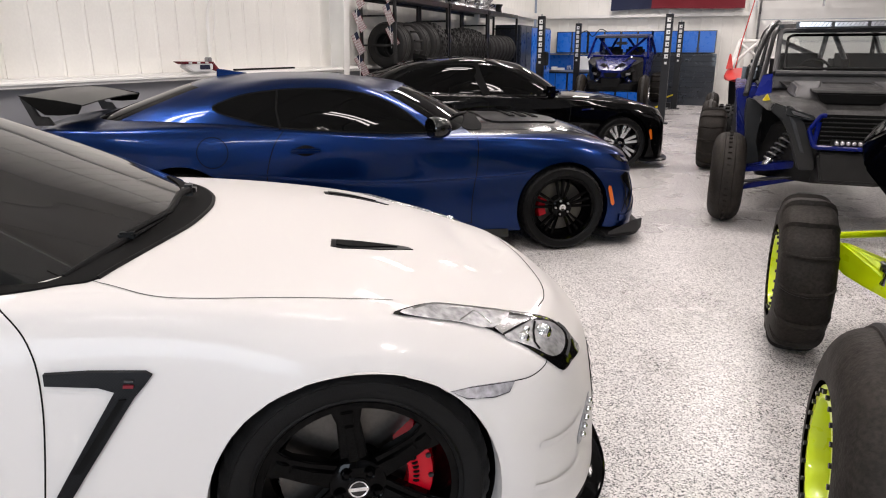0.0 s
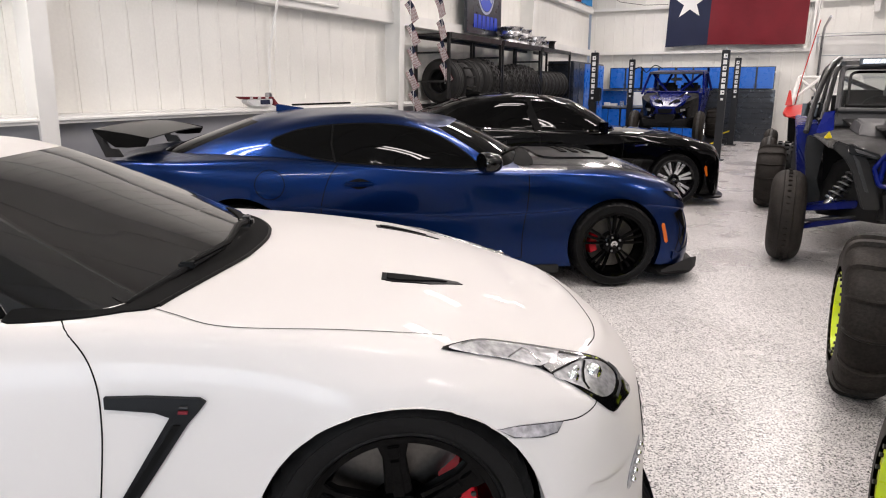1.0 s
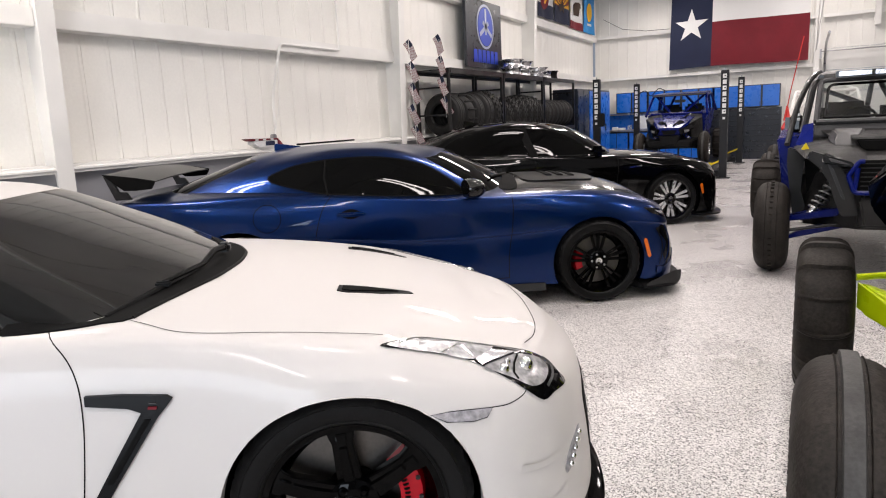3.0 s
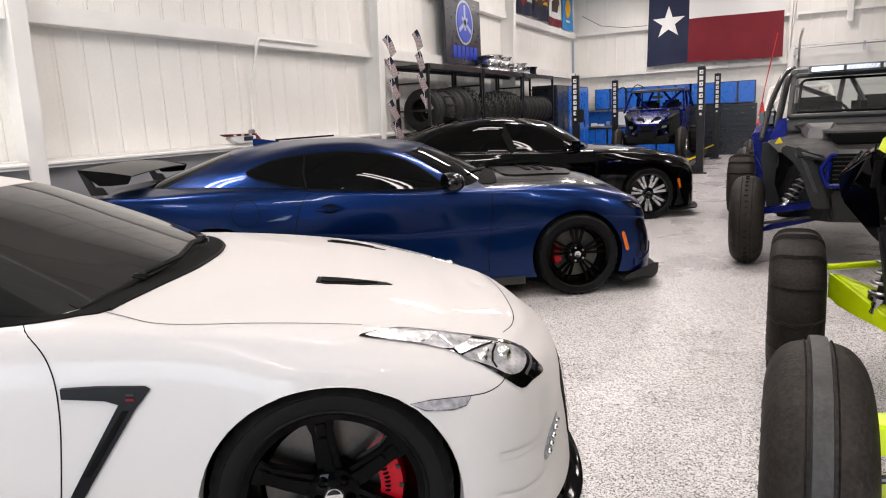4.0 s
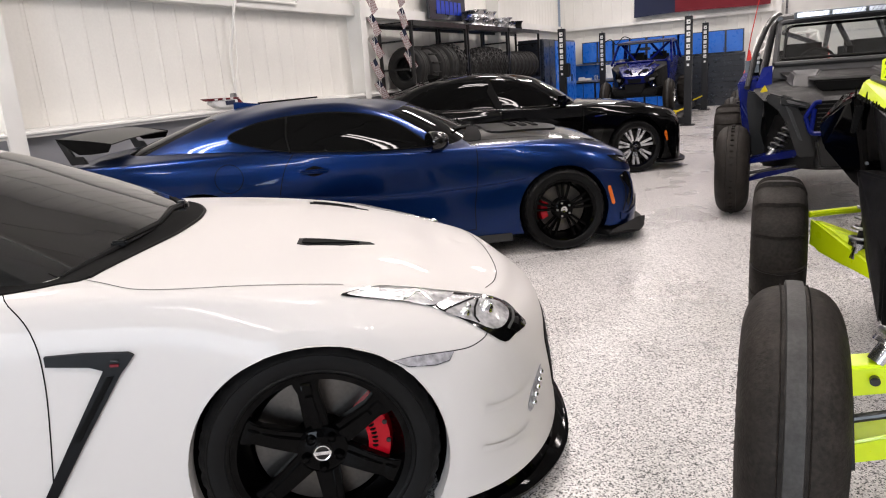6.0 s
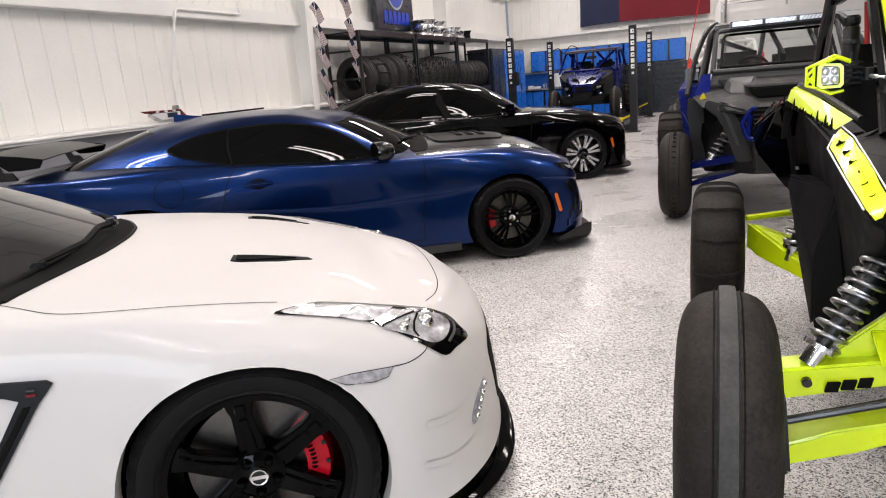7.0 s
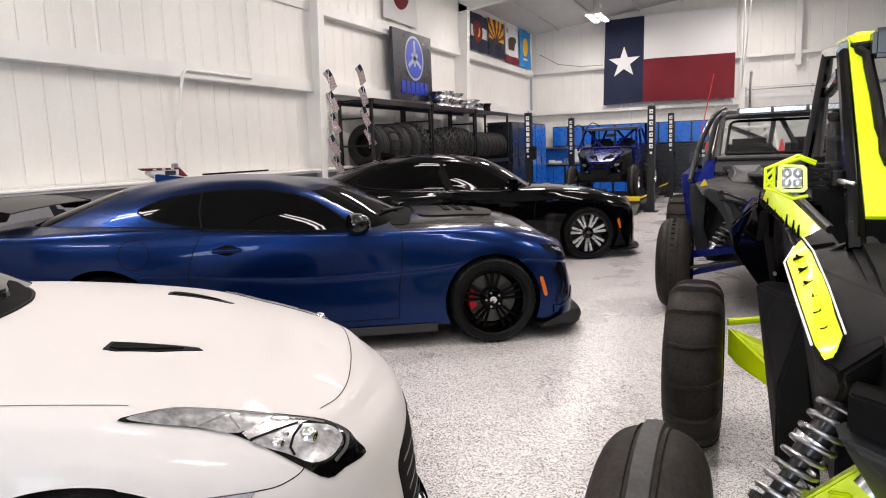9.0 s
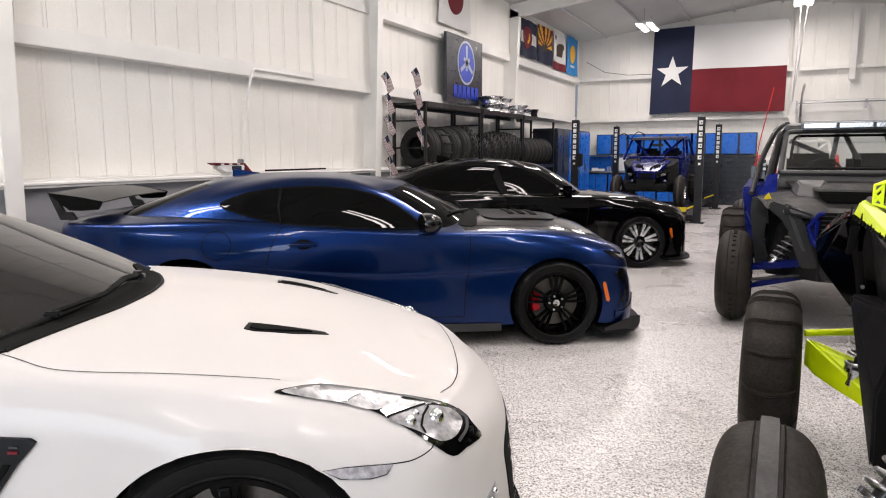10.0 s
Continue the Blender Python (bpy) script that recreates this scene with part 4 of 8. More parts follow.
    part("hood_lip", tube(bmesh.new(), [onto(tree, "top", p[0], p[1], 0.003) for p in smooth_loop([(-.619, -.722), (-.553, -.568), (-.476, -.367), (-.447, -.252), (-.427, -.096), (-.432, .03), (-.449, .126), (-.503, .270), (-.569, .382)], 6, False)], 0.006, 8), "trim", cowl)
    for pivot, knee, tip in (((-.515, .04), (-.525, -.27), (-.70, -.715)),):
        pts = [onto(tree, "top", *q, h) for q, h in ((pivot, .035), ((pivot[0] * .6 + knee[0] * .4 - .006, pivot[1] * .6 + knee[1] * .4), .045), (knee, .034), ((knee[0] * .55 + tip[0] * .45, knee[1] * .55 + tip[1] * .45), .026), (tip, .016))]
        w = part("wiper", tube(bmesh.new(), pts[:4], [0.014, 0.012, 0.010, 0.008], 8), "trim", car)
        a, b = pts[2], pts[4]
        part("wiper_blade", tube(bmesh.new(), [a + (b - a) * f - Vector((0, 0, .010)) for f in (.05, .3, .55, .8, 1.0)], [.006, .010, .011, .009, .005], 8), "plastic", w)
        bb = bmesh.new()
        box(bb, a + (b - a) * .45, (.05, .03, .02), 0.006)
        part("blade_clip", bb, "trim", w)
        bb = bmesh.new()
        box(bb, pts[0], (0.05, 0.05, 0.04), 0.012)
        part("wiper_pivot", bb, "satin_black", w)
    # front lip
    outline = [(p[0], p[1]) for p in smooth_loop([(.42, -.90), (.69, -.785), (.90, -.49), (.98, 0), (.90, .49), (.69, .785), (.42, .90)], 6, False)]
    inn = [(p[0], p[1]) for p in smooth_loop([(.40, -.86), (.64, -.72), (.80, -.44), (.86, 0), (.80, .44), (.64, .72), (.40, .86)], 6, False)]
    bm = bmesh.new()
    rings = []
    for (a, b), (c, d) in zip(outline, inn):
        rings.append([bm.verts.new(p) for p in ((a, b, .070), (a * 1.004, b * 1.004, .083), (a * 0.99, b * 0.99, .092), ((a + c) / 2, (b + d) / 2, .10), (c, d, .175), (c, d, .075))])
    for p, q in zip(rings, rings[1:]):
        for i in range(6):
            bm.faces.new((p[i], p[(i + 1) % 6], q[(i + 1) % 6], q[i]))
    bm.faces.new(rings[0])
    bm.faces.new(rings[-1])
    part("front_splitter", bm, "wheel_black", car, "glossy black carbon front splitter")
    bm = bmesh.new()
    box(bm, (-1.95, 0, 0.93), (1.5, 1.3, 0.08), 0.03)
    box(bm, (-1.35, 0, 0.90), (0.5, 1.2, 0.12), 0.05)
    for y in (-0.36, 0.36):
        box(bm, (-1.85, y, 1.04), (0.2, 0.44, 0.36), 0.07, Matrix.Rotation(-0.25, 3, "Y"))
    # slab added under the body to block light and darken the floor
    part("undertray", boxes(((-1.40, 0, .14), (1.90, 1.72, .05)), ((.40, 0, .17), (.55, 1.30, .05)), bev=0.01), "plastic", car)
    part("cabin_trim", bm, "interior", car)
    return car


white_coupe()

# ---- the blue coupe ----
BLUE_RAILS = rails_of("""
-3.78,0,.30 -3.74,.70,.28 -3.35,.88,.22 -2.81,.93,.18 -2.30,.93,.17 -1.40,.90,.17 -.50,.91,.17 0,.93,.17 .42,.89,.16 .64,.76,.15 .78,.42,.15 .84,0,.15
-3.85,0,.50 -3.80,.74,.48 -3.35,.92,.45 -2.81,.96,.42 -2.30,.95,.36 -1.40,.90,.34 -.50,.915,.36 0,.945,.40 .42,.90,.38 .65,.76,.38 .76,.42,.36 .81,0,.36
-3.87,0,0.705 -3.82,0.736,0.695 -3.35,0.906,0.675 -2.81,0.961,0.655 -2.3,0.943,0.635 -1.4,0.905,0.555 -0.5,0.905,0.575 0,0.934,0.635 0.4,0.876,0.595 0.61,0.756,0.555 0.73,0.416,0.515 0.77,0,0.505
-3.87,0,.75 -3.82,.74,.74 -3.35,.91,.72 -2.81,.965,.70 -2.30,.955,.68 -1.40,.925,.60 -.50,.925,.62 0,.94,.68 .40,.88,.64 .61,.76,.60 .73,.42,.56 .77,0,.55
-3.82,0,.97 -3.76,.72,.96 -3.35,.87,.95 -2.81,.90,.95 -2.30,.91,.92 -1.40,.92,.855 -.60,.91,.835 0,.89,.82 .37,.82,.77 .56,.72,.72 .69,.42,.68 .73,0,.66
-3.78,0,1.01 -3.70,.66,1.0 -3.35,.76,1.0 -2.81,.78,1.02 -2.30,.82,1.0 -1.40,.86,.925 -.60,.84,.905 0,.78,.895 .36,.70,.83 .52,.62,.77 .63,.40,.73 .67,0,.71
-3.70,0,1.03 -3.60,.50,1.03 -3.35,.50,1.04 -2.81,.50,1.05 -2.30,.50,1.0 -1.40,.50,.95 -.66,.46,.965 0,.42,.945 .35,.38,.875 .49,.34,.81 .57,.24,.77 .61,0,.75
-3.60,0,1.03 -3.60,0,1.03 -3.35,0,1.05 -2.81,0,1.06 -2.30,0,1.0 -1.40,0,.95 -.62,0,.98 0,0,.965 .35,0,.895 .45,0,.83 .51,0,.80 .55,0,.78
""")
BLUE_ROOF = rails_of("""
-3.50,0,1.03 -3.42,.52,1.03 -3.00,.73,1.01 -2.40,.84,.98 -1.40,.86,.91 -.82,.78,.905 -.66,.42,.96 -.58,0,.975
-3.12,0,1.17 -3.06,.48,1.16 -2.78,.66,1.14 -2.25,.75,1.14 -1.52,.76,1.10 -1.06,.68,1.065 -.91,.39,1.11 -.85,0,1.12
-2.78,0,1.285 -2.74,.42,1.27 -2.55,.56,1.25 -2.10,.62,1.285 -1.65,.62,1.275 -1.32,.57,1.215 -1.18,.34,1.24 -1.13,0,1.25
-2.55,0,1.325 -2.50,.30,1.315 -2.35,.40,1.31 -2.05,.44,1.33 -1.70,.43,1.32 -1.48,.38,1.28 -1.38,.25,1.29 -1.34,0,1.295
-2.35,0,1.34 -2.35,0,1.34 -2.2,0,1.345 -2.0,0,1.345 -1.75,0,1.335 -1.6,0,1.32 -1.5,0,1.31 -1.46,0,1.305
""")


def blue_coupe():
    car = thing("blue_coupe", "metallic blue muscle coupe with black wheels and rear wing", "car", pose(-1.457, 5.90, 0, 0, 0, 31))
    tree = car_shell(car, BLUE_RAILS, BLUE_ROOF, ((0.015, 0.327, 0.370), (-2.81, 0.345, 0.39)),
                     {"body": "blue_paint", "hood": "hood_black", "windshield": "tint", "rear_window": "tint"}, {"hood": "glossy black hood"}, 5)
    R = 0.334
    for x, az, ar in ((0.015, 0.327, 0.370), (-2.81, 0.345, 0.39)):
        wheel_well(car, x, az, ar, 0.91)
        road_wheel(car, x, -0.815, R, 0.27, 0.245, "split", "wheel_black", "wheel_black", "red", 0.314)
        road_wheel(car, x, 0.815, R, 0.27, 0.245, "split", "wheel_black", "wheel_black", "red", 0.2, 1)
    dlo = [tuple(p) for p in smooth_loop([(-2.575, 1.11), (-2.46, 1.175), (-2.30, 1.215), (-2.02, 1.243), (-1.70, 1.238), (-1.42, 1.185), (-1.22, 1.09), (-1.03, .945), (-1.06, .925), (-1.5, .937), (-2.06, .975), (-2.34, 1.03)], 4)]
    win = part("side_window", decal(tree, "side", dlo, 0.004, 0.006, 0.035), "tint", car)
    part("window_trim", ribbon(tree, "side", dlo, 0.012, 0.007, True), "gap", win)
    part("window_divider", ribbon(tree, "side", [(-2.10, .97), (-2.13, 1.1), (-2.12, 1.24)], 0.016, 0.008), "gap", win)
    for line in ([(-.67, .905), (-.665, .80), (-.68, .6), (-.705, .42), (-.71, .24)], [(-2.07, .975), (-2.14, .88), (-2.19, .74), (-2.21, .6), (-2.17, .42), (-2.1, .24)], [(-2.15, .245), (-1.4, .235), (-.71, .24)]):
        part("panel_gap", ribbon(tree, "side", smooth_loop(line, 6, False), 0.007), "gap", car)
    part("panel_gap", ribbon(tree, "side", [(-2.57 + .105 * math.cos(a), .825 + .105 * math.sin(a)) for a in np.linspace(0, math.tau, 33)[:-1]], 0.006, 0.0015, True), "gap", car)
    part("crease", ribbon(tree, "side", smooth_loop([(-.70, .40), (-.55, .385), (-.42, .345)], 6, False), 0.008), "blue_paint", car)
    for s in (-1, 1):
        hl = smooth_loop([(-.72, s * .70), (-.3, s * .71), (.1, s * .69), (.36, s * .63)], 6, False)
        part("panel_gap", ribbon(tree, "top", hl, 0.006), "gap", car)
    # hood insert
    o = smooth_loop([(-.46, -.46), (-.10, -.44), (.10, -.36), (.16, -.12), (.16, .12), (.10, .36), (-.10, .44), (-.46, .46), (-.50, .1), (-.50, -.1)], 4)
    hi = part("hood_vent", decal(tree, "top", o, 0.010, 0.012, 0.06), "carbon", car, "black hood extractor vent")
    for k in range(3):
        part("vent_slat", decal(tree, "top", [(-.26 + k * .1, -.24), (-.21 + k * .1, -.24), (-.21 + k * .1, .24), (-.26 + k * .1, .24)], 0.018, 0.004, 0.08), "gap", hi)
    o = smooth_loop([(-.60, -.70), (-.55, -.3), (-.53, 0), (-.55, .3), (-.60, .70), (-.74, .68), (-.66, .3), (-.64, 0), (-.66, -.3), (-.74, -.68)], 4)
    part("cowl", decal(tree, "top", o, 0.005, 0.01, 0.06), "gap", car)
    for base, tip in (((-.60, -.05), (-.80, -.55)), ((-.60, .5), (-.70, 0))):
        pts = [onto(tree, "top", *q, 0.025) for q in (base, tip)]
        part("wiper", tube(bmesh.new(), pts, 0.010, 6), "trim", car)
    # lamps
    o = [(.40, .735), (.50, .722), (.585, .70), (.64, .66), (.62, .625), (.55, .655), (.46, .69)]
    hl = part("headlight", decal(tree, "side", o, 0.004, 0.01, 0.04), "gloss_black", car)
    part("reflector", decal(tree, "side", [(.50, .705), (.58, .685), (.61, .655), (.55, .672)], 0.008, 0.004, 0.03), "lamp_lens", hl)
    part("side_marker", decal(tree, "side", [(.385, .475), (.392, .495), (.412, .490), (.448, .350), (.432, .335), (.415, .350)], 0.005, 0.008, 0.04), "amber", car, "amber side marker lamp")
    o = [(.50, .56), (.56, .585), (.66, .54), (.69, .40), (.66, .30), (.60, .26), (.56, .34), (.60, .44)]
    duct = part("bumper_duct", decal(tree, "side", o, 0.004, 0.006, 0.04), "gloss_black", car)
    part("duct_fin", ribbon(tree, "side", smooth_loop([(.585, .58), (.62, .50), (.625, .42), (.60, .33), (.565, .275)], 5, False), 0.014, 0.012), "blue_paint", duct)
    part("duct_edge", ribbon(tree, "side", smooth_loop([(.50, .56), (.545, .46), (.545, .36), (.52, .27)], 5, False), 0.010, 0.010), "gap", duct)
    o = [(.50, .26), (.56, .245), (.66, .28), (.70, .36), (.72, .34), (.70, .23), (.60, .19), (.50, .20)]
    part("brake_duct_trim", decal(tree, "side", o, 0.012, 0.012, 0.04), "blue_paint", car)
    tl = [(-3.80, .86), (-3.60, .90), (-3.56, .80), (-3.78, .76)]
    part("tail_lamp", decal(tree, "side", tl, 0.004, 0.01, 0.05), "gloss_black", car)
    # splitter with end plates
    edge = [tuple(p) for p in smooth_loop([(.38, -.93), (.66, -.86), (.84, -.50), (.90, 0), (.84, .50), (.66, .86), (.38, .93)], 5, False)]
    bm = bmesh.new()
    rings = []
    for a, b in edge:
        rings.append([bm.verts.new(p) for p in ((a, b, .085), (a * 1.005, b * 1.005, .10), (a * .97, b * .97, .115), (a * .78, b * .86, .16), (a * .78, b * .86, .085))])
    for p, q in zip(rings, rings[1:]):
        for i in range(5):
            bm.faces.new((p[i], p[(i + 1) % 5], q[(i + 1) % 5], q[i]))
    bm.faces.new(rings[0])
    bm.faces.new(rings[-1])
    part("front_splitter", bm, "plastic", car)
    for s in (-1, 1):
        part("dive_plane", hull([(.40, s * .925, .10), (.66, s * .87, .10), (.72, s * .83, .12), (.40, s * .925, .13), (.74, s * .80, .20), (.66, s * .86, .21), (.70, s * .80, .12)], 0.004), "satin_black", car)
        # rocker
        part("rocker_skirt", hull([(-.42, s * .89, .12), (-2.35, s * .90, .12), (-2.35, s * .95, .125), (-.42, s * .94, .125), (-.42, s * .92, .19), (-2.35, s * .93, .19)], 0.004), "satin_black", car)
        # mirror
        pod = bmesh.new()
        bmesh.ops.create_uvsphere(pod, u_segments=24, v_segments=14, radius=1.0)
        for v in pod.verts:
            # flat glass side to the rear, a full round nose to the front
            v.co = Vector((max(v.co.x, -.45) * .105, math.copysign(abs(v.co.y) ** .8, v.co.y) * .125, math.copysign(abs(v.co.z) ** .8, v.co.z) * .075))
        bmesh.ops.rotate(pod, cent=(0, 0, 0), matrix=Matrix.Rotation(-0.2 * s, 3, "Z"), verts=pod.verts)
        bmesh.ops.translate(pod, vec=(-1.0, s * 1.03, .985), verts=pod.verts)
        mirror = part("door_mirror", pod, "gloss_black", car, "gloss black door mirror", True, 60)
        part("mirror_stem", hull([(-1.0, s * .86, .905), (-.90, s * .86, .905), (-1.05, s * 1.0, .94), (-.97, s * 1.0, .94), (-1.0, s * .86, .925), (-.92, s * .86, .925)], 0.006), "gloss_black", mirror)
    h = part("door_handle", rounded_block((-1.93, -.945, .825), (.23, .03, .035), 0.014), "blue_paint", car)
    b = decal(tree, "side", smooth_loop([(-2.02, .825), (-1.93, .865), (-1.84, .825), (-1.93, .785)], 4), 0.002, 0.004, 0.05)
    part("handle_recess", b, "gap", h)
    # antenna fin
    part("antenna_fin", hull([(-2.64, -.03, 1.30), (-2.64, .03, 1.30), (-2.38, 0, 1.342), (-2.62, -.010, 1.372), (-2.62, .010, 1.372), (-2.64, 0, 1.376)], 0.004), "blue_paint", car)
    # rear wing
    wing = bmesh.new()
    sec = [(-3.84, 1.212), (-3.74, 1.205), (-3.60, 1.180), (-3.455, 1.145), (-3.455, 1.137), (-3.60, 1.160), (-3.74, 1.190)]
    n = len(sec)
    rings = [[wing.verts.new((x, y, z + dz)) for x, z in sec] for y, dz in ((-.735, 0), (-.4, .010), (0, .014), (.4, .010), (.735, 0))]
    for p, q in zip(rings, rings[1:]):
        for i in range(n):
            wing.faces.new((p[i], p[(i + 1) % n], q[(i + 1) % n], q[i]))
    w = part("rear_wing", wing, "carbon", car, "black carbon rear wing on swept uprights")
    for s in (-1, 1):
        plate = lambda u, v, d, s=s: (u, s * (.735 + d), v)
        part("end_plate", prism([(-3.845, 1.218), (-3.78, 1.208), (-3.60, 1.182), (-3.445, 1.150), (-3.45, 1.128), (-3.475, 1.088), (-3.60, 1.080), (-3.69, 1.084), (-3.74, 1.125)], .014, plate, 0.003), "gap", w)
        plate = lambda u, v, d, s=s: (u, s * (.70 + d), v)
        part("upright", prism([(-3.845, 1.205), (-3.795, 1.198), (-3.735, 1.075), (-3.68, 1.070), (-3.645, 1.010), (-3.77, 1.010)], .03, plate, 0.004), "satin_black", w)
    bm = bmesh.new()
    box(bm, (-2.0, 0, .90), (1.6, 1.4, .08), 0.03)
    for y in (-.38, .38):
        box(bm, (-1.85, y, 1.02), (.2, .46, .36), 0.08, Matrix.Rotation(-0.25, 3, "Y"))
    # added underbody slab that stops light from passing below the car
    part("undertray", boxes(((-1.40, 0, .14), (1.94, 1.72, .05)), ((.40, 0, .17), (.55, 1.30, .05)), bev=0.01), "plastic", car)
    part("cabin_trim", bm, "interior", car)
    return car


blue_coupe()

# ---- the black saloon ----
BLACK_RAILS = rails_of("""
-3.90,0,.30 -3.86,.72,.28 -3.45,.88,.22 -2.947,.92,.18 -2.40,.93,.17 -1.50,.91,.17 -.50,.91,.17 0,.92,.17 .42,.88,.16 .66,.74,.15 .80,.42,.15 .86,0,.15
-3.96,0,.50 -3.90,.76,.48 -3.45,.91,.45 -2.947,.94,.42 -2.40,.94,.36 -1.50,.91,.34 -.50,.91,.36 0,.935,.40 .42,.89,.38 .66,.74,.38 .80,.42,.36 .86,0,.36
-3.96,0,.75 -3.90,.76,.74 -3.45,.90,.72 -2.947,.94,.70 -2.40,.94,.68 -1.50,.93,.62 -.50,.925,.62 0,.93,.68 .41,.87,.64 .65,.72,.61 .78,.42,.60 .84,0,.60
-3.92,0,.98 -3.84,.72,.97 -3.45,.85,.97 -2.947,.88,.97 -2.40,.90,.94 -1.50,.91,.90 -.60,.905,.87 0,.88,.83 .38,.80,.78 .60,.68,.73 .74,.42,.70 .80,0,.69
-3.88,0,1.03 -3.78,.66,1.02 -3.45,.74,1.03 -2.947,.78,1.04 -2.40,.82,1.01 -1.50,.85,.975 -.60,.83,.945 0,.77,.905 .37,.69,.835 .57,.60,.785 .70,.40,.755 .76,0,.745
-3.80,0,1.05 -3.70,.50,1.05 -3.45,.50,1.06 -2.947,.50,1.08 -2.40,.50,1.0 -1.50,.50,.97 -.68,.46,.985 0,.42,.94 .36,.38,.865 .53,.34,.82 .64,.24,.79 .70,0,.775
-3.70,0,1.05 -3.70,0,1.05 -3.45,0,1.07 -2.947,0,1.09 -2.40,0,1.0 -1.50,0,.97 -.64,0,.995 0,0,.95 .36,0,.88 .50,0,.83 .58,0,.81 .64,0,.795
""")
BLACK_ROOF = rails_of("""
-3.65,0,1.05 -3.55,.52,1.05 -3.15,.73,1.04 -2.50,.83,1.0 -1.50,.85,.965 -.84,.78,.945 -.68,.42,.985 -.60,0,.995
-3.20,0,1.22 -3.12,.47,1.21 -2.86,.65,1.19 -2.40,.74,1.20 -1.60,.75,1.18 -1.10,.68,1.13 -.95,.39,1.17 -.88,0,1.18
-2.80,0,1.37 -2.74,.42,1.35 -2.55,.56,1.34 -2.20,.62,1.38 -1.75,.62,1.38 -1.38,.57,1.305 -1.24,.34,1.33 -1.18,0,1.34
-2.50,0,1.42 -2.45,.30,1.41 -2.35,.40,1.41 -2.10,.44,1.43 -1.80,.43,1.425 -1.56,.38,1.38 -1.46,.25,1.39 -1.42,0,1.395
-2.30,0,1.44 -2.30,0,1.44 -2.2,0,1.445 -2.05,0,1.45 -1.85,0,1.445 -1.68,0,1.43 -1.6,0,1.415 -1.56,0,1.41
""")


def black_saloon():
    car = thing("black_saloon", "gloss black sports saloon with tinted windows and bright alloy wheels", "car", pose(-1.53, 9.85, 0, 0, 0, 31))
    tree = car_shell(car, BLACK_RAILS, BLACK_ROOF, ((0.0, 0.355, 0.39), (-2.947, 0.355, 0.39)),
                     {"body": "black_paint", "hood": "black_paint", "windshield": "tint", "rear_window": "tint"}, {})
    R = 0.345
    for x in (0.0, -2.947):
        wheel_well(car, x, 0.355, 0.39, 0.90)
        road_wheel(car, x, -0.785, R, 0.27, 0.258, "vee", "gloss_black", "bright_alloy", "satin_black", 0.25)
        road_wheel(car, x, 0.785, R, 0.27, 0.258, "vee", "gloss_black", "bright_alloy", "satin_black", 0.1, 1)
    dlo = [tuple(p) for p in smooth_loop([(-2.98, 1.12), (-2.72, 1.28), (-2.45, 1.335), (-2.0, 1.355), (-1.65, 1.335), (-1.35, 1.24), (-1.1, 1.09), (-.95, .985), (-1.3, .975), (-2.0, .99), (-2.7, 1.03)], 4)]
    win = part("side_window", decal(tree, "side", dlo, 0.004, 0.006, 0.035), "tint", car)
    part("window_trim", ribbon(tree, "side", dlo, 0.018, 0.007, True), "gloss_black", win)
    part("window_divider", ribbon(tree, "side", [(-1.80, .98), (-1.88, 1.2), (-1.93, 1.36)], 0.10, 0.009), "gap", win)
    part("window_divider", ribbon(tree, "side", [(-2.68, 1.03), (-2.72, 1.28)], 0.02, 0.009), "gloss_black", win)
    for line in ([(-.72, .94), (-.71, .80), (-.73, .6), (-.75, .24)], [(-1.80, .98), (-1.78, .8), (-1.80, .5), (-1.82, .24)], [(-2.80, 1.04), (-2.72, .85), (-2.55, .62), (-2.48, .4), (-2.46, .24)]):
        part("panel_gap", ribbon(tree, "side", smooth_loop(line, 6, False), 0.008), "gap", car)
    part("side_badge", decal(tree, "side", [(-.56, .80), (-.40, .815), (-.40, .795), (-.56, .78)], 0.004, 0.004, 0.05), "chrome", car)
    part("fender_outlet", decal(tree, "side", [(-.60, .60), (-.50, .66), (-.44, .64), (-.50, .42), (-.56, .40)], 0.006, 0.008, 0.04), "gloss_black", car)
    o = [(.44, .745), (.54, .735), (.64, .70), (.67, .60), (.66, .46), (.64, .46), (.63, .60), (.56, .68)]
    hl = part("headlight", decal(tree, "side", o, 0.004, 0.01, 0.04), "gloss_black", car)
    part("light_blade", decal(tree, "side", [(.50, .728), (.60, .70), (.645, .655), (.64, .60), (.625, .66), (.58, .69)], 0.009, 0.004, 0.03), "lens", hl)
    part("side_marker", decal(tree, "side", [(.385, .50), (.40, .53), (.425, .52), (.445, .40), (.42, .39)], 0.005, 0.008, 0.04), "amber", car)
    o = [(.50, .42), (.58, .46), (.66, .40), (.70, .24), (.60, .20), (.52, .22)]
    part("bumper_duct", decal(tree, "side", o, 0.004, 0.006, 0.04), "gloss_black", car)
    edge = [tuple(p) for p in smooth_loop([(.40, -.91), (.68, -.82), (.85, -.48), (.91, 0), (.85, .48), (.68, .82), (.40, .91)], 5, False)]
    bm = bmesh.new()
    rings = []
    for a, b in edge:
        rings.append([bm.verts.new(p) for p in ((a, b, .10), (a, b, .12), (a * .8, b * .87, .16), (a * .8, b * .87, .10))])
    for p, q in zip(rings, rings[1:]):
        for i in range(4):
            bm.faces.new((p[i], p[(i + 1) % 4], q[(i + 1) % 4], q[i]))
    bm.faces.new(rings[0])
    bm.faces.new(rings[-1])
    part("front_splitter", bm, "carbon", car)
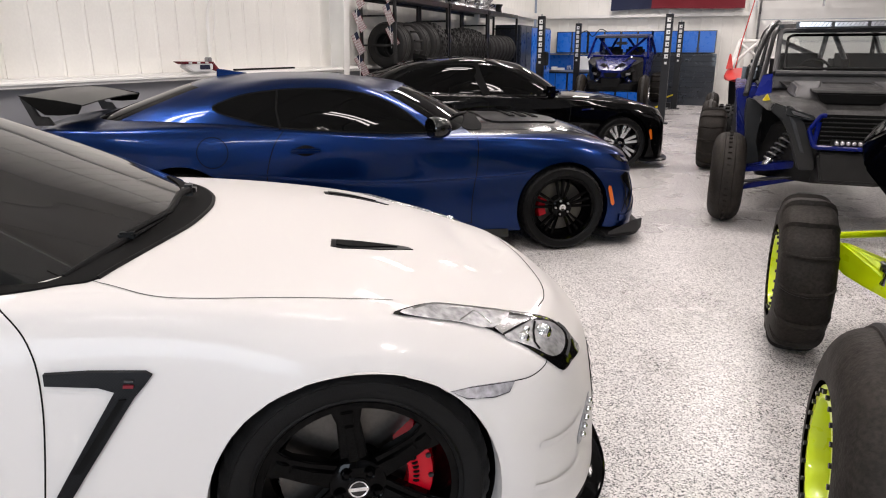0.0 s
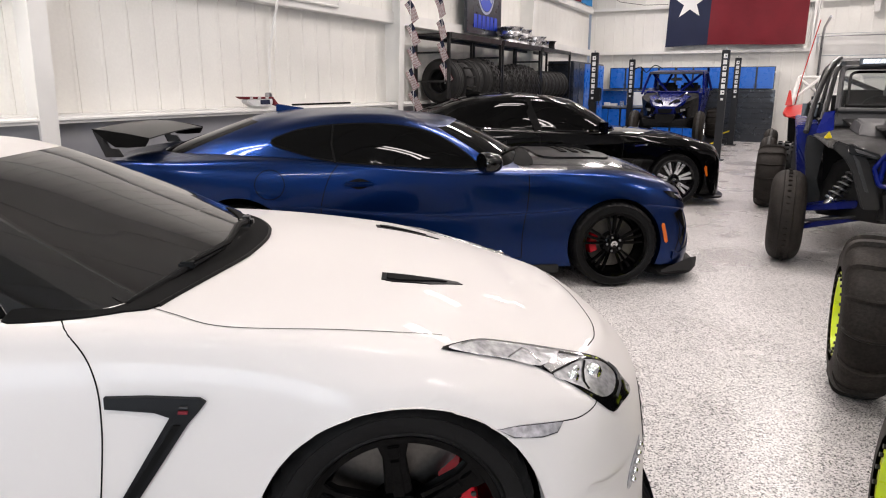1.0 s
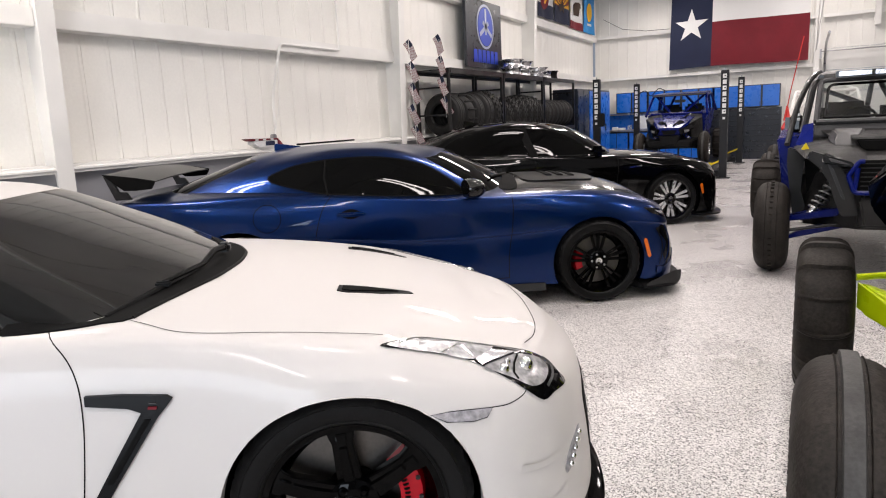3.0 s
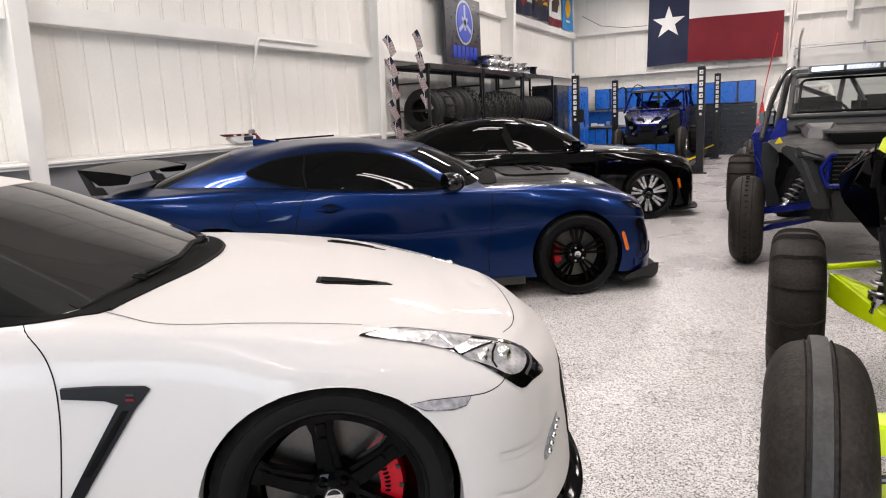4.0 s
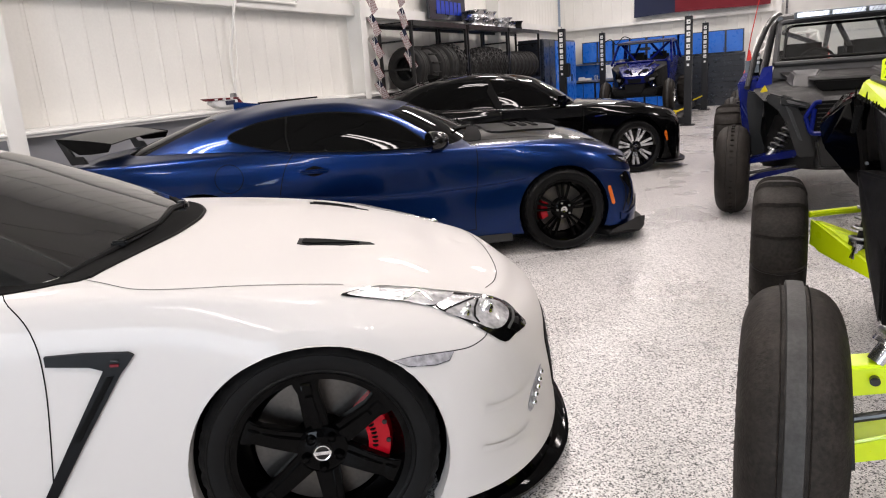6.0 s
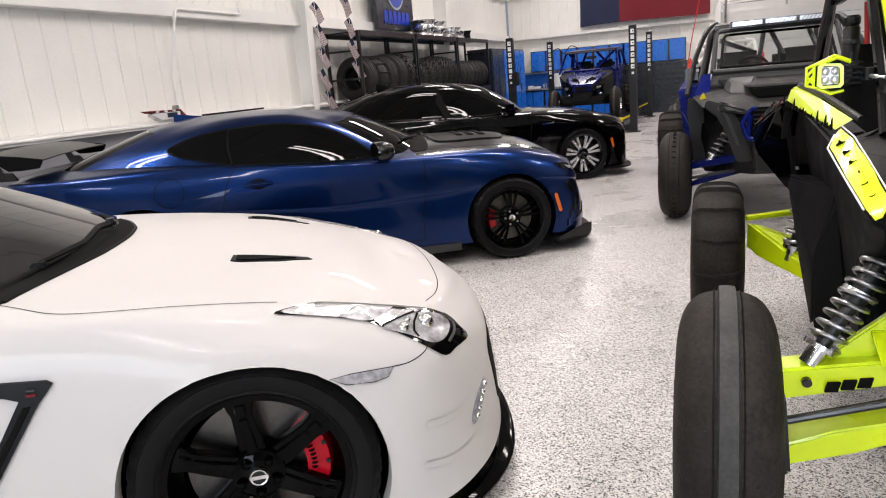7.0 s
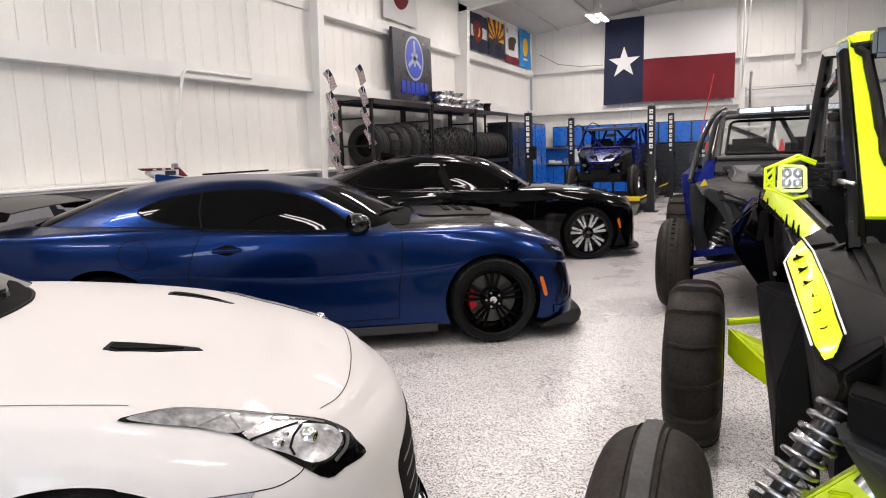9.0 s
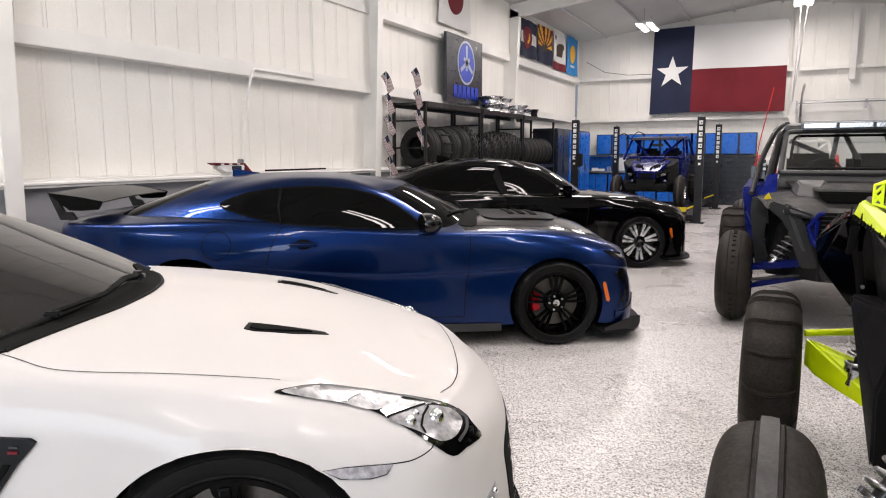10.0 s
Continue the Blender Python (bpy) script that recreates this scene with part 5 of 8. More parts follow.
    for s in (-1, 1):
        mirror = part("door_mirror", rounded_block((-1.02, s * 1.03, 1.03), (.16, .22, .13), 0.05, Matrix.Rotation(-0.25 * s, 3, "Z")), "gloss_black", car)
        part("mirror_stem", hull([(-1.0, s * .85, .95), (-.90, s * .85, .95), (-1.05, s * .98, .98), (-.97, s * .98, .98), (-1.0, s * .85, .97), (-.92, s * .85, .97)], 0.006), "gloss_black", mirror)
        part("rocker_skirt", hull([(-.42, s * .89, .12), (-2.5, s * .90, .12), (-2.5, s * .945, .125), (-.42, s * .935, .125), (-.42, s * .92, .19), (-2.5, s * .93, .19)], 0.004), "gloss_black", car)
    for x in (-1.60, -2.52):
        part("door_handle", rounded_block((x, -.935, .835), (.22, .03, .032), 0.013), "gloss_black", car)
    bm = bmesh.new()
    box(bm, (-2.0, 0, .93), (1.8, 1.4, .08), 0.03)
    # light-blocking slab added below the saloon for a deeper shadow
    part("undertray", boxes(((-1.50, 0, .14), (2.10, 1.72, .05)), ((.40, 0, .17), (.55, 1.30, .05)), bev=0.01), "plastic", car)
    part("cabin_trim", bm, "interior", car)
    part("antenna_fin", hull([(-2.62, -.03, 1.40), (-2.62, .03, 1.40), (-2.38, 0, 1.44), (-2.58, 0, 1.485), (-2.62, 0, 1.49)], 0.006), "black_paint", car)
    return car


black_saloon()


# ---- off-road vehicles ----
def wpart(name, bm, material, parent, label="", smooth=True, angle=35):
    """A part whose shape is given in world places, under a thing that stands elsewhere."""
    ob = part(name, bm, material, parent, label, smooth, angle)
    root = parent
    m = root.matrix_basis.copy()
    while root.parent is not None:
        root = root.parent
        m = root.matrix_basis @ m
    if parent.parent is None:
        ob.matrix_parent_inverse = m.inverted()
    return ob


def sand_wheel(parent, c, R, w, rim, style, rim_mat, out=-1):
    """A balloon sand tyre about the x axis: a ribbed front or a paddle rear. c: its middle."""
    wh = new("wheel")
    wh.parent = parent
    wh.matrix_parent_inverse = parent.matrix_basis.inverted()
    wh.matrix_basis = pose(*c)
    h = w / 2
    power = 0.72 if style != "paddle" else 0.55
    prof = []
    for k in range(25):
        th = math.pi * (0.02 + 0.96 * k / 24)
        c, s_ = math.cos(th), math.sin(th)
        prof.append((rim + (R - (0.022 if style == "paddle" else 0) - rim) * s_ ** power, -h * math.copysign(abs(c) ** power, c)))
    tire = part("tire", lathe(bmesh.new(), prof, 72, "x"), "sand_tire", wh, "", True, 60)
    if style == "rib":
        b = lathe(bmesh.new(), [(R - 0.004, -0.026), (R + 0.014, -0.022), (R + 0.016, 0), (R + 0.014, 0.022), (R - 0.004, 0.026)], 96, "x")
        part("centre_rib", b, "rib", tire, "worn grey centre rib")
        for s in (-0.036, 0.036):
            part("rib_edge", lathe(bmesh.new(), [(R - 0.006, s - 0.004), (R + 0.004, s), (R - 0.006, s + 0.004)], 72, "x"), "sand_tire", tire)
    elif style == "knob":
        for k in range(44):
            a = k * math.tau / 44
            b = bmesh.new()
            box(b, (0, 0, R + 0.004), (0.03, 0.024, 0.018), 0.004)
            bmesh.ops.rotate(b, cent=(0, 0, 0), matrix=Matrix.Rotation(a, 3, "X"), verts=b.verts)
            part("tread_knob", b, "sand_tire", tire)
        for s in (-0.045, 0.045):
            part("rib_edge", lathe(bmesh.new(), [(R - 0.012, s - 0.006), (R + 0.003, s), (R - 0.012, s + 0.006)], 72, "x"), "sand_tire", tire)
    else:
        for k in range(14):
            a = k * math.tau / 14 + 0.13
            b = bmesh.new()
            n = 12
            rings = []
            for i in range(n + 1):
                th = math.pi * (0.13 + 0.74 * i / n)
                x = -h * math.copysign(abs(math.cos(th)) ** power, math.cos(th))
                r = rim + (R - 0.022 - rim) * math.sin(th) ** power
                bow = 0.035 * (1 - (x / h) ** 2)
                rings.append([b.verts.new((x, dy - bow, r + dz)) for dy, dz in ((-0.014, -0.012), (-0.004, 0.020), (0.006, 0.020), (0.016, -0.012))])
            for p, q in zip(rings, rings[1:]):
                for i in range(4):
                    b.faces.new((p[i], p[(i + 1) % 4], q[(i + 1) % 4], q[i]))
            b.faces.new(rings[0])
            b.faces.new(rings[-1])
            bmesh.ops.rotate(b, cent=(0, 0, 0), matrix=Matrix.Rotation(a, 3, "X"), verts=b.verts)
            part("paddle", b, "sand_tire", tire)
    for s in (-1, 1):
        b = lathe(bmesh.new(), [(rim + 0.016, s * h * 0.84), (rim + 0.016, s * h * 0.93), (rim - 0.022, s * h * 0.95), (rim - 0.03, s * h * 0.80), (rim - 0.035, 0)], 56, "x")
        ring = part("beadlock_ring", b, rim_mat, wh)
        if s == out:
            for k in range(24):
                a = k * math.tau / 24
                b = bmesh.new()
                disc(b, (s * h * 0.96, (rim - 0.002) * math.cos(a), (rim - 0.002) * math.sin(a)), 0.0075, 0.014, "x", 8)
                part("bolt", b, "satin_black", ring)
    b = lathe(bmesh.new(), [(0.0, out * h * 0.55), (0.07, out * h * 0.55), (0.08, out * h * 0.45), (rim - 0.03, out * h * 0.30), (rim - 0.03, out * h * 0.2), (0, out * h * 0.2)], 40, "x")
    part("wheel_disc", b, "satin_black", wh)
    return wh


def coil_shock(parent, a, b, r, turns, spring_mat="steel"):
    """A coil-over between two points."""
    a, b = Vector(a), Vector(b)
    d = b - a
    u, w = frame_for(d)
    sh = wpart("shock_absorber", tube(bmesh.new(), [a, a + d * 0.45, a + d * 0.45, b], [r * 0.45, r * 0.45, r * 0.7, r * 0.7], 16), "satin_black", parent)
    pts = []
    n = turns * 16
    for i in range(n + 1):
        t = i / n
        an = t * turns * math.tau
        pts.append(a + d * (0.08 + 0.84 * t) + (u * math.cos(an) + w * math.sin(an)) * r)
    part("coil_spring", tube(bmesh.new(), pts, r * 0.16, 8), spring_mat, sh).matrix_parent_inverse = Matrix.Identity(4)
    for t in (0.06, 0.55, 0.94):
        bm = tube(bmesh.new(), [a + d * (t - 0.02), a + d * (t + 0.02)], r * 1.05, 20)
        part("spring_collar", bm, "alu", sh)
    bm = tube(bmesh.new(), [a - d * 0.10, a + d * 0.06], r * 0.62, 14)
    part("shock_clevis", bm, "alu", sh)
    return sh


def bar(pts, r=0.022, bend=0.1):
    return tube(bmesh.new(), rounded(pts, bend), r, 10)


def mx(p, cx):
    return (2 * cx - p[0], p[1], p[2])


def lime_utv():
    cx = 1.45
    t = thing("lime_utv", "black and lime green sand buggy with ribbed and paddle tires", "off-road vehicle", pose(cx, 2.9, 0))
    for s in (-1, 1):
        sand_wheel(t, (cx + s * 0.885, 1.93, 0.40), 0.398, 0.275, 0.205, "rib", "lime", s)
        sand_wheel(t, (cx + s * 0.895, 3.80, 0.40), 0.412, 0.262, 0.20, "paddle", "lime", s)
    side = lambda pts, s: [p if s < 0 else mx(p, cx) for p in pts]
    for s in (-1, 1):
        S = lambda *pts: side(pts, s)
        # front arms: a boxed upper arm with a raised rib, a lower arm, a tie rod
        up = wpart("upper_arm", hull(S((.70, 2.02, .445), (.70, 2.02, .545), (.70, 2.12, .445), (.70, 2.12, .545), (1.10, 2.05, .53), (1.10, 2.18, .53), (1.10, 2.05, .60), (1.10, 2.18, .60)), 0.008), "lime", t, "lime boxed upper suspension arm")
        part("arm_rib", hull(S((.80, 2.09, .53), (.80, 2.12, .53), (.93, 2.09, .62), (.93, 2.12, .62), (1.02, 2.09, .735), (1.02, 2.12, .735), (1.20, 2.09, .74), (1.20, 2.12, .74), (1.20, 2.09, .69), (1.20, 2.12, .69), (1.06, 2.09, .66), (1.06, 2.12, .66), (.99, 2.09, .56), (.99, 2.12, .56)), 0.006), "lime", up)
        part("arm_strut", hull(S((.97, 2.00, .58), (1.01, 2.00, .58), (.95, 2.08, .66), (1.0, 2.08, .66), (.97, 2.02, .58), (1.01, 2.02, .58), (.95, 2.10, .66), (1.0, 2.10, .66)), 0.004), "lime", up)
        b = bmesh.new()
        disc(b, S((.785, 2.02, .515))[0], 0.014, 0.03, "y", 12, 0.003)
        part("arm_bolt", b, "satin_black", up)
        # maker's mark as plain slanted blocks
        for k in range(3):
            x0, z0 = .832 + k * .042, .487 + k * .007
            q = [(x0, z0), (x0 + .034, z0 + .004), (x0 + .041, z0 + .034), (x0 + .007, z0 + .030)]
            mark = lambda u, v, w, s=s, k=k: (u if s < 0 else 2 * cx - u, 2.014 + .008 * k + w, v)
            part("mark_block", prism(q, .012, mark, 0.001), "gap", up)
        wpart("lower_arm", hull(S((.70, 2.0, .23), (.70, 2.12, .23), (.70, 2.0, .30), (.70, 2.12, .30), (.92, 2.02, .295), (.92, 2.14, .295), (1.15, 2.05, .385), (1.15, 2.2, .385), (1.15, 2.05, .435), (1.15, 2.2, .435), (.86, 2.02, .36), (.86, 2.12, .36)), 0.008), "lime", t, "lime lower suspension arm")
        wpart("tie_rod", tube(bmesh.new(), S((.66, 2.0, .37), (1.15, 2.03, .515)), 0.013, 10), "satin_black", t)
        wpart("knuckle", hull(S((.66, 1.88, .28), (.74, 1.88, .28), (.66, 2.0, .28), (.74, 2.0, .28), (.66, 1.88, .52), (.72, 1.88, .52), (.66, 2.0, .52), (.72, 2.0, .52)), 0.01), "satin_black", t)
        coil_shock(t, S((.812, 2.07, .585))[0], S((1.01, 2.16, .90))[0], 0.047, 9)
        wpart("shock_reservoir", tube(bmesh.new(), S((1.02, 2.02, .70), (1.10, 2.04, .80)), 0.036, 16), "steel", t)
        # rear: trailing arm and radius rods
        wpart("trailing_arm", hull(S((.70, 3.80, .45), (.70, 3.80, .60), (.74, 3.70, .44), (.74, 3.70, .585), (.93, 3.56, .43), (.93, 3.56, .545), (.98, 3.42, .36), (.98, 3.42, .43), (.97, 3.66, .43), (.97, 3.66, .53)), 0.01), "lime", t, "lime trailing arm")
        wpart("radius_rod", tube(bmesh.new(), S((.70, 3.86, .60), (1.2, 4.0, .64)), 0.018, 10), "lime", t)
        coil_shock(t, S((.90, 3.56, .50))[0], S((.98, 3.52, .98))[0], 0.05, 8)
        # rear fender: gloss black box with faceted sides
        fen = wpart("rear_fender", hull(S((.70, 3.62, 1.10), (.72, 3.56, .99), (.84, 3.40, .84), (.885, 3.34, .81), (.80, 3.36, 1.23), (.86, 3.30, 1.26), (1.02, 3.25, 1.24), (1.05, 3.25, .82), (1.10, 4.0, 1.15), (.82, 4.05, 1.14), (1.10, 4.0, .95), (.80, 3.60, 1.24)), 0.012), "wheel_black", t, "gloss black rear fender")
        part("fender_slot", hull(S((.815, 3.315, 1.20), (.85, 3.305, 1.20), (.805, 3.33, 1.08), (.825, 3.325, 1.08), (.815, 3.30, 1.20), (.85, 3.29, 1.20), (.805, 3.315, 1.08), (.825, 3.31, 1.08)), 0.004), "gap", fen)
        for z, y in ((1.21, 3.325), (0.95, 3.33)):
            bb = bmesh.new()
            disc(bb, S((.875, y - .02, z))[0], 0.008, 0.012, "y", 8)
            part("rivet", bb, "steel", fen)
        # side: rocker, door and lime band
        wpart("rocker_panel", hull(S((.84, 3.30, .92), (.80, 2.95, .98), (.95, 3.30, .92), (.93, 2.60, .98), (.90, 3.30, .52), (.865, 2.58, .47), (.98, 2.50, .45), (1.05, 3.30, .48), (.88, 2.62, .60), (.86, 2.60, .72)), 0.01), "plastic", t, "black plastic side panel")
        bb = bmesh.new()
        disc(bb, S((.862, 2.88, .86))[0], 0.022, 0.02, "y", 16, 0.003)
        wpart("panel_grommet", bb, "gap", t)
        door = wpart("door", hull(S((.87, 3.26, 1.22), (.90, 2.66, 1.15), (.93, 3.26, .88), (.93, 2.60, .92), (1.0, 3.26, 1.22), (1.02, 2.66, 1.17), (1.02, 3.26, .88), (1.02, 2.60, .92)), 0.012), "plastic", t, "black door with a lime graphic band")
        band = part("door_band", hull(S((.820, 3.30, 1.245), (.838, 3.29, 1.302), (.858, 3.28, 1.310), (.882, 2.95, 1.232), (.908, 2.95, 1.272), (.915, 2.66, 1.175), (.965, 2.62, 1.214), (.90, 2.95, 1.262)), 0.006), "lime_gfx", door, "lime band torn into spikes over black")
        part("band_tube", tube(bmesh.new(), S((.868, 3.26, 1.312), (.918, 2.95, 1.283), (.985, 2.60, 1.215)), 0.013, 10), "satin_black", door)
        # torn lower edge: dark spikes that run up into the lime
        rs = random.Random(11)
        if s < 0:
            for k in range(22):
                f = (k + rs.uniform(.1, .9)) / 22
                c = Vector((.811 + .103 * f, 3.285 - .635 * f, 1.242 - .064 * f))
                hgt = rs.choice((.010, .016, .022, .040))
                wid = rs.uniform(.004, .010)
                up_ = Vector((.020, -.012, 1)) * hgt
                al = Vector((.15, -.95, -.07)) * wid
                pts = [c - al, c + al, c + up_, c - al + Vector((-.008, -.004, -.002)), c + al + Vector((-.008, -.004, -.002)), c + up_ + Vector((-.004, -.006, 0))]
                part("bird_mark", hull(pts), "gap", door)
        # front fender with lime strip, dark flank
        fl = wpart("front_fender", hull(S((.90, 2.70, 1.12), (.878, 2.42, 1.16), (.905, 2.0, 1.005), (.945, 1.95, .985), (1.02, 2.62, .60), (.98, 2.60, .56), (.985, 2.3, .80), (.96, 2.0, .94), (1.10, 1.95, 1.12), (1.10, 2.62, 1.20), (1.2, 2.6, .7), (1.15, 2.1, .88)), 0.012), "plastic", t, "black front fender")
        strip = part("fender_strip", hull(S((.884, 2.43, 1.190), (.900, 2.43, 1.212), (.858, 2.37, 1.155), (.918, 2.33, 1.188), (.876, 2.2, 1.100), (.940, 2.2, 1.128), (.898, 2.0, 1.036), (.956, 2.0, 1.062), (.918, 1.962, 1.010), (.938, 1.965, 1.018)), 0.005), "lime_gfx", fl, "lime strip with black bird marks")
        if s < 0:
            part("strip_edge", tube(bmesh.new(), [(.902, 2.43, 1.214), (.920, 2.33, 1.191), (.942, 2.2, 1.131), (.958, 1.997, 1.064)], 0.0026, 6), "white", strip)
            part("strip_edge", tube(bmesh.new(), [(.882, 2.43, 1.188), (.856, 2.37, 1.153), (.873, 2.2, 1.098), (.895, 1.997, 1.034)], 0.003, 6), "white", strip)
            rb = random.Random(5)
            for k in range(6):
                f = (k + 0.7) / 6.4
                c = Vector((.882 + .046 * f, 2.385 - .385 * f, 1.186 - .142 * f))
                ang = rb.uniform(-1.4, 1.4)
                sc = rb.uniform(.5, .72)
                u = Vector((math.cos(ang), 0, math.sin(ang))) * .017 * sc
                v = Vector((-math.sin(ang), -.25, math.cos(ang))) * .015 * sc
                tri = bmesh.new()
                for shape in (((-1.1, .1), (.2, .25), (1.2, -.1), (.1, -.25)), ((-.2, .1), (.3, .1), (-.3, 1.1)), ((-.1, 0), (.4, 0), (.7, -1.0))):
                    base = [c + u * p + v * q for p, q in shape]
                    merge(tri, hull([b_ + Vector((0, -.006, .003)) for b_ in base] + [b_ + Vector((0, .004, -.006)) for b_ in base]))
                part("bird_mark", tri, "gap", strip)
        # lamp pod with a skeleton bracket
        pod = wpart("lamp_pod", hull(S((.848, 2.556, 1.334), (.848, 2.556, 1.402), (.912, 2.562, 1.334), (.912, 2.562, 1.402), (.870, 2.64, 1.345), (.870, 2.64, 1.395), (.955, 2.63, 1.345), (.955, 2.63, 1.395)), 0.006), "satin_black", t, "square four-LED lamp in a lime bracket")
        for i in range(5):
            part("cooling_fin", boxes((S((.948, 2.60, 1.338 + i * .0165))[0], (.05, .08, .006)), bev=0.002), "plastic", pod)
        rim_o = [(.840, 1.338), (.840, 1.400), (.850, 1.409), (.904, 1.405), (.914, 1.396), (.917, 1.338), (.908, 1.328), (.852, 1.328)]
        rim_i = [(.851, 1.343), (.851, 1.394), (.857, 1.400), (.898, 1.397), (.904, 1.391), (.906, 1.343), (.900, 1.337), (.857, 1.337)]
        bb = bmesh.new()
        lay = [[[bb.verts.new(S((u, y, v))[0]) for u, v in ring] for ring in (rim_o, rim_i)] for y in (2.540, 2.556)]
        for i in range(8):
            j = (i + 1) % 8
            (fo, fi), (bo, bi) = lay
            for q in ((fo[i], fo[j], fi[j], fi[i]), (bo[i], bo[j], bi[j], bi[i]), (fo[i], fo[j], bo[j], bo[i]), (fi[i], fi[j], bi[j], bi[i])):
                bb.faces.new(q)
        part("lamp_bezel", bb, "lime", pod, smooth=False)
        part("lamp_face", boxes((S((.878, 2.556, 1.368))[0], (.056, .006, .062)), bev=0.004), "lens", pod)
        for dx in (0, 1):
            for dz in (0, 1):
                bb = bmesh.new()
                bmesh.ops.create_uvsphere(bb, u_segments=14, v_segments=8, radius=0.0135)
                bmesh.ops.scale(bb, vec=(1, .35, 1), verts=bb.verts)
                bmesh.ops.translate(bb, vec=S((.864 + dx * .028, 2.551, 1.354 + dz * .028))[0], verts=bb.verts)
                part("led", bb, "lamp_lens", pod)
        # folded plate bracket: a side ladder, a roof plate and a floor plate with cut-outs
        for k, line in enumerate((((.808, 2.548, 1.338), (.808, 2.548, 1.396), (.842, 2.545, 1.408)), ((.808, 2.548, 1.340), (.842, 2.545, 1.330)), ((.808, 2.55, 1.396), (.892, 2.575, 1.432), (.940, 2.60, 1.411)), ((.842, 2.545, 1.406), (.894, 2.545, 1.424), (.935, 2.56, 1.406)),
                                  ((.850, 2.545, 1.409), (.880, 2.57, 1.426)), ((.870, 2.545, 1.414), (.905, 2.575, 1.426)), ((.830, 2.548, 1.332), (.830, 2.548, 1.405)), ((.810, 2.548, 1.372), (.830, 2.548, 1.395)), ((.810, 2.548, 1.368), (.830, 2.548, 1.345)), ((.810, 2.548, 1.345), (.828, 2.548, 1.370)),
                                  ((.842, 2.545, 1.328), (.880, 2.545, 1.309), (.918, 2.55, 1.317)), ((.850, 2.56, 1.330), (.885, 2.58, 1.312), (.918, 2.55, 1.317)))):
            part("bracket_bar", tube(bmesh.new(), S(*line), 0.0048, 6), "lime", pod)
        part("pod_arm", tube(bmesh.new(), S((.965, 2.60, 1.365), (1.03, 2.52, 1.35)), 0.007, 8), "steel", pod)
        part("pod_clamp", tube(bmesh.new(), S((.99, 2.575, 1.345), (.99, 2.575, 1.385)), 0.016, 10), "satin_black", pod)
        # cage
        for nm, line in (("a_pillar", ((1.03, 2.44, 1.18), (1.03, 2.52, 1.32), (1.035, 2.92, 1.745))), ("roof_rail", ((1.035, 2.90, 1.75), (1.09, 4.0, 1.86))), ("b_pillar", ((1.09, 4.0, 1.86), (1.0, 4.02, 1.20))), ("cage_brace", ((1.10, 4.0, 1.68), (1.03, 2.92, 1.68)))):
            wpart(nm, bar(S(*line), 0.024), "gloss_black", t)
        wpart("rear_stay", bar(S((1.09, 4.0, 1.84), (1.12, 4.7, 1.2)), 0.024), "satin_black", t)
        # headlamp in the nose
        hl = wpart("headlight", hull(S((.95, 1.86, .90), (.95, 1.86, .98), (1.17, 1.70, .88), (1.17, 1.70, .97), (.97, 1.95, .90), (.97, 1.95, .98), (1.19, 1.85, .9), (1.19, 1.85, .97)), 0.006), "gap", t)
        for k in range(3):
            b = bmesh.new()
            bmesh.ops.create_uvsphere(b, u_segments=16, v_segments=8, radius=0.022)
            bmesh.ops.scale(b, vec=(1, .4, 1), verts=b.verts)
            bmesh.ops.translate(b, vec=S((.99 + k * .065, 1.855 - k * .045, .938 - k * .003))[0], verts=b.verts)
            part("projector", b, "lamp_lens", hl)
        wpart("lower_fascia", hull(S((.93, 1.93, .90), (.94, 1.86, .88), (1.2, 1.66, .84), (1.2, 1.68, .68), (1.06, 1.95, .66), (1.0, 1.98, .76), (1.2, 1.95, .68), (1.2, 1.95, .86)), 0.01), "grey_plastic", t)
    # middle: hood, nose, cowl, windshield, seats, cabin floor
    wpart("hood", hull([(x, y, z) for x in (1.02, 1.88) for y, z in ((2.44, 1.205), (2.2, 1.17), (1.9, 1.07), (1.72, .98), (1.9, .9), (2.6, 1.0))], 0.02), "plastic", t, "black plastic hood")
    wpart("bulkhead", hull([(1.14, 2.2, .50), (1.76, 2.2, .50), (1.14, 2.9, .30), (1.76, 2.9, .30), (1.14, 1.85, .70), (1.76, 1.85, .70), (1.10, 2.6, 1.0), (1.80, 2.6, 1.0), (1.2, 1.85, .95), (1.7, 1.85, .95)], 0.02), "plastic", t)
    wpart("skid_plate", hull([(1.1, 1.95, .36), (1.8, 1.95, .36), (1.0, 4.2, .28), (1.9, 4.2, .28), (1.1, 1.95, .40), (1.8, 1.95, .40), (1.0, 4.2, .33), (1.9, 4.2, .33)], 0.006), "satin_black", t)
    wpart("cabin_tub", hull([(1.04, 2.7, .33), (1.86, 2.7, .33), (1.04, 4.3, .33), (1.86, 4.3, .33), (1.04, 3.4, .9), (1.86, 3.4, .9), (1.04, 4.3, 1.1), (1.86, 4.3, 1.1), (1.04, 2.7, .7), (1.86, 2.7, .7)], 0.02), "plastic", t)
    for x in (1.22, 1.68):
        b = bmesh.new()
        box(b, (x, 3.62, 1.15), (.40, .16, .62), 0.06, Matrix.Rotation(-0.2, 3, "X"))
        box(b, (x, 3.4, .92), (.40, .42, .14), 0.05)
        wpart("seat", b, "interior", t)
    # lime windshield surround built of four bars, with a dark gasket and clear pane
    A, B = Vector((1.040, 2.40, 1.265)), Vector((1.035, 2.90, 1.765))
    nrm = Vector((0, -(B.z - A.z), B.y - A.y)).normalized()
    up = (B - A).normalized()
    wd = 2 * (cx - 1.038)
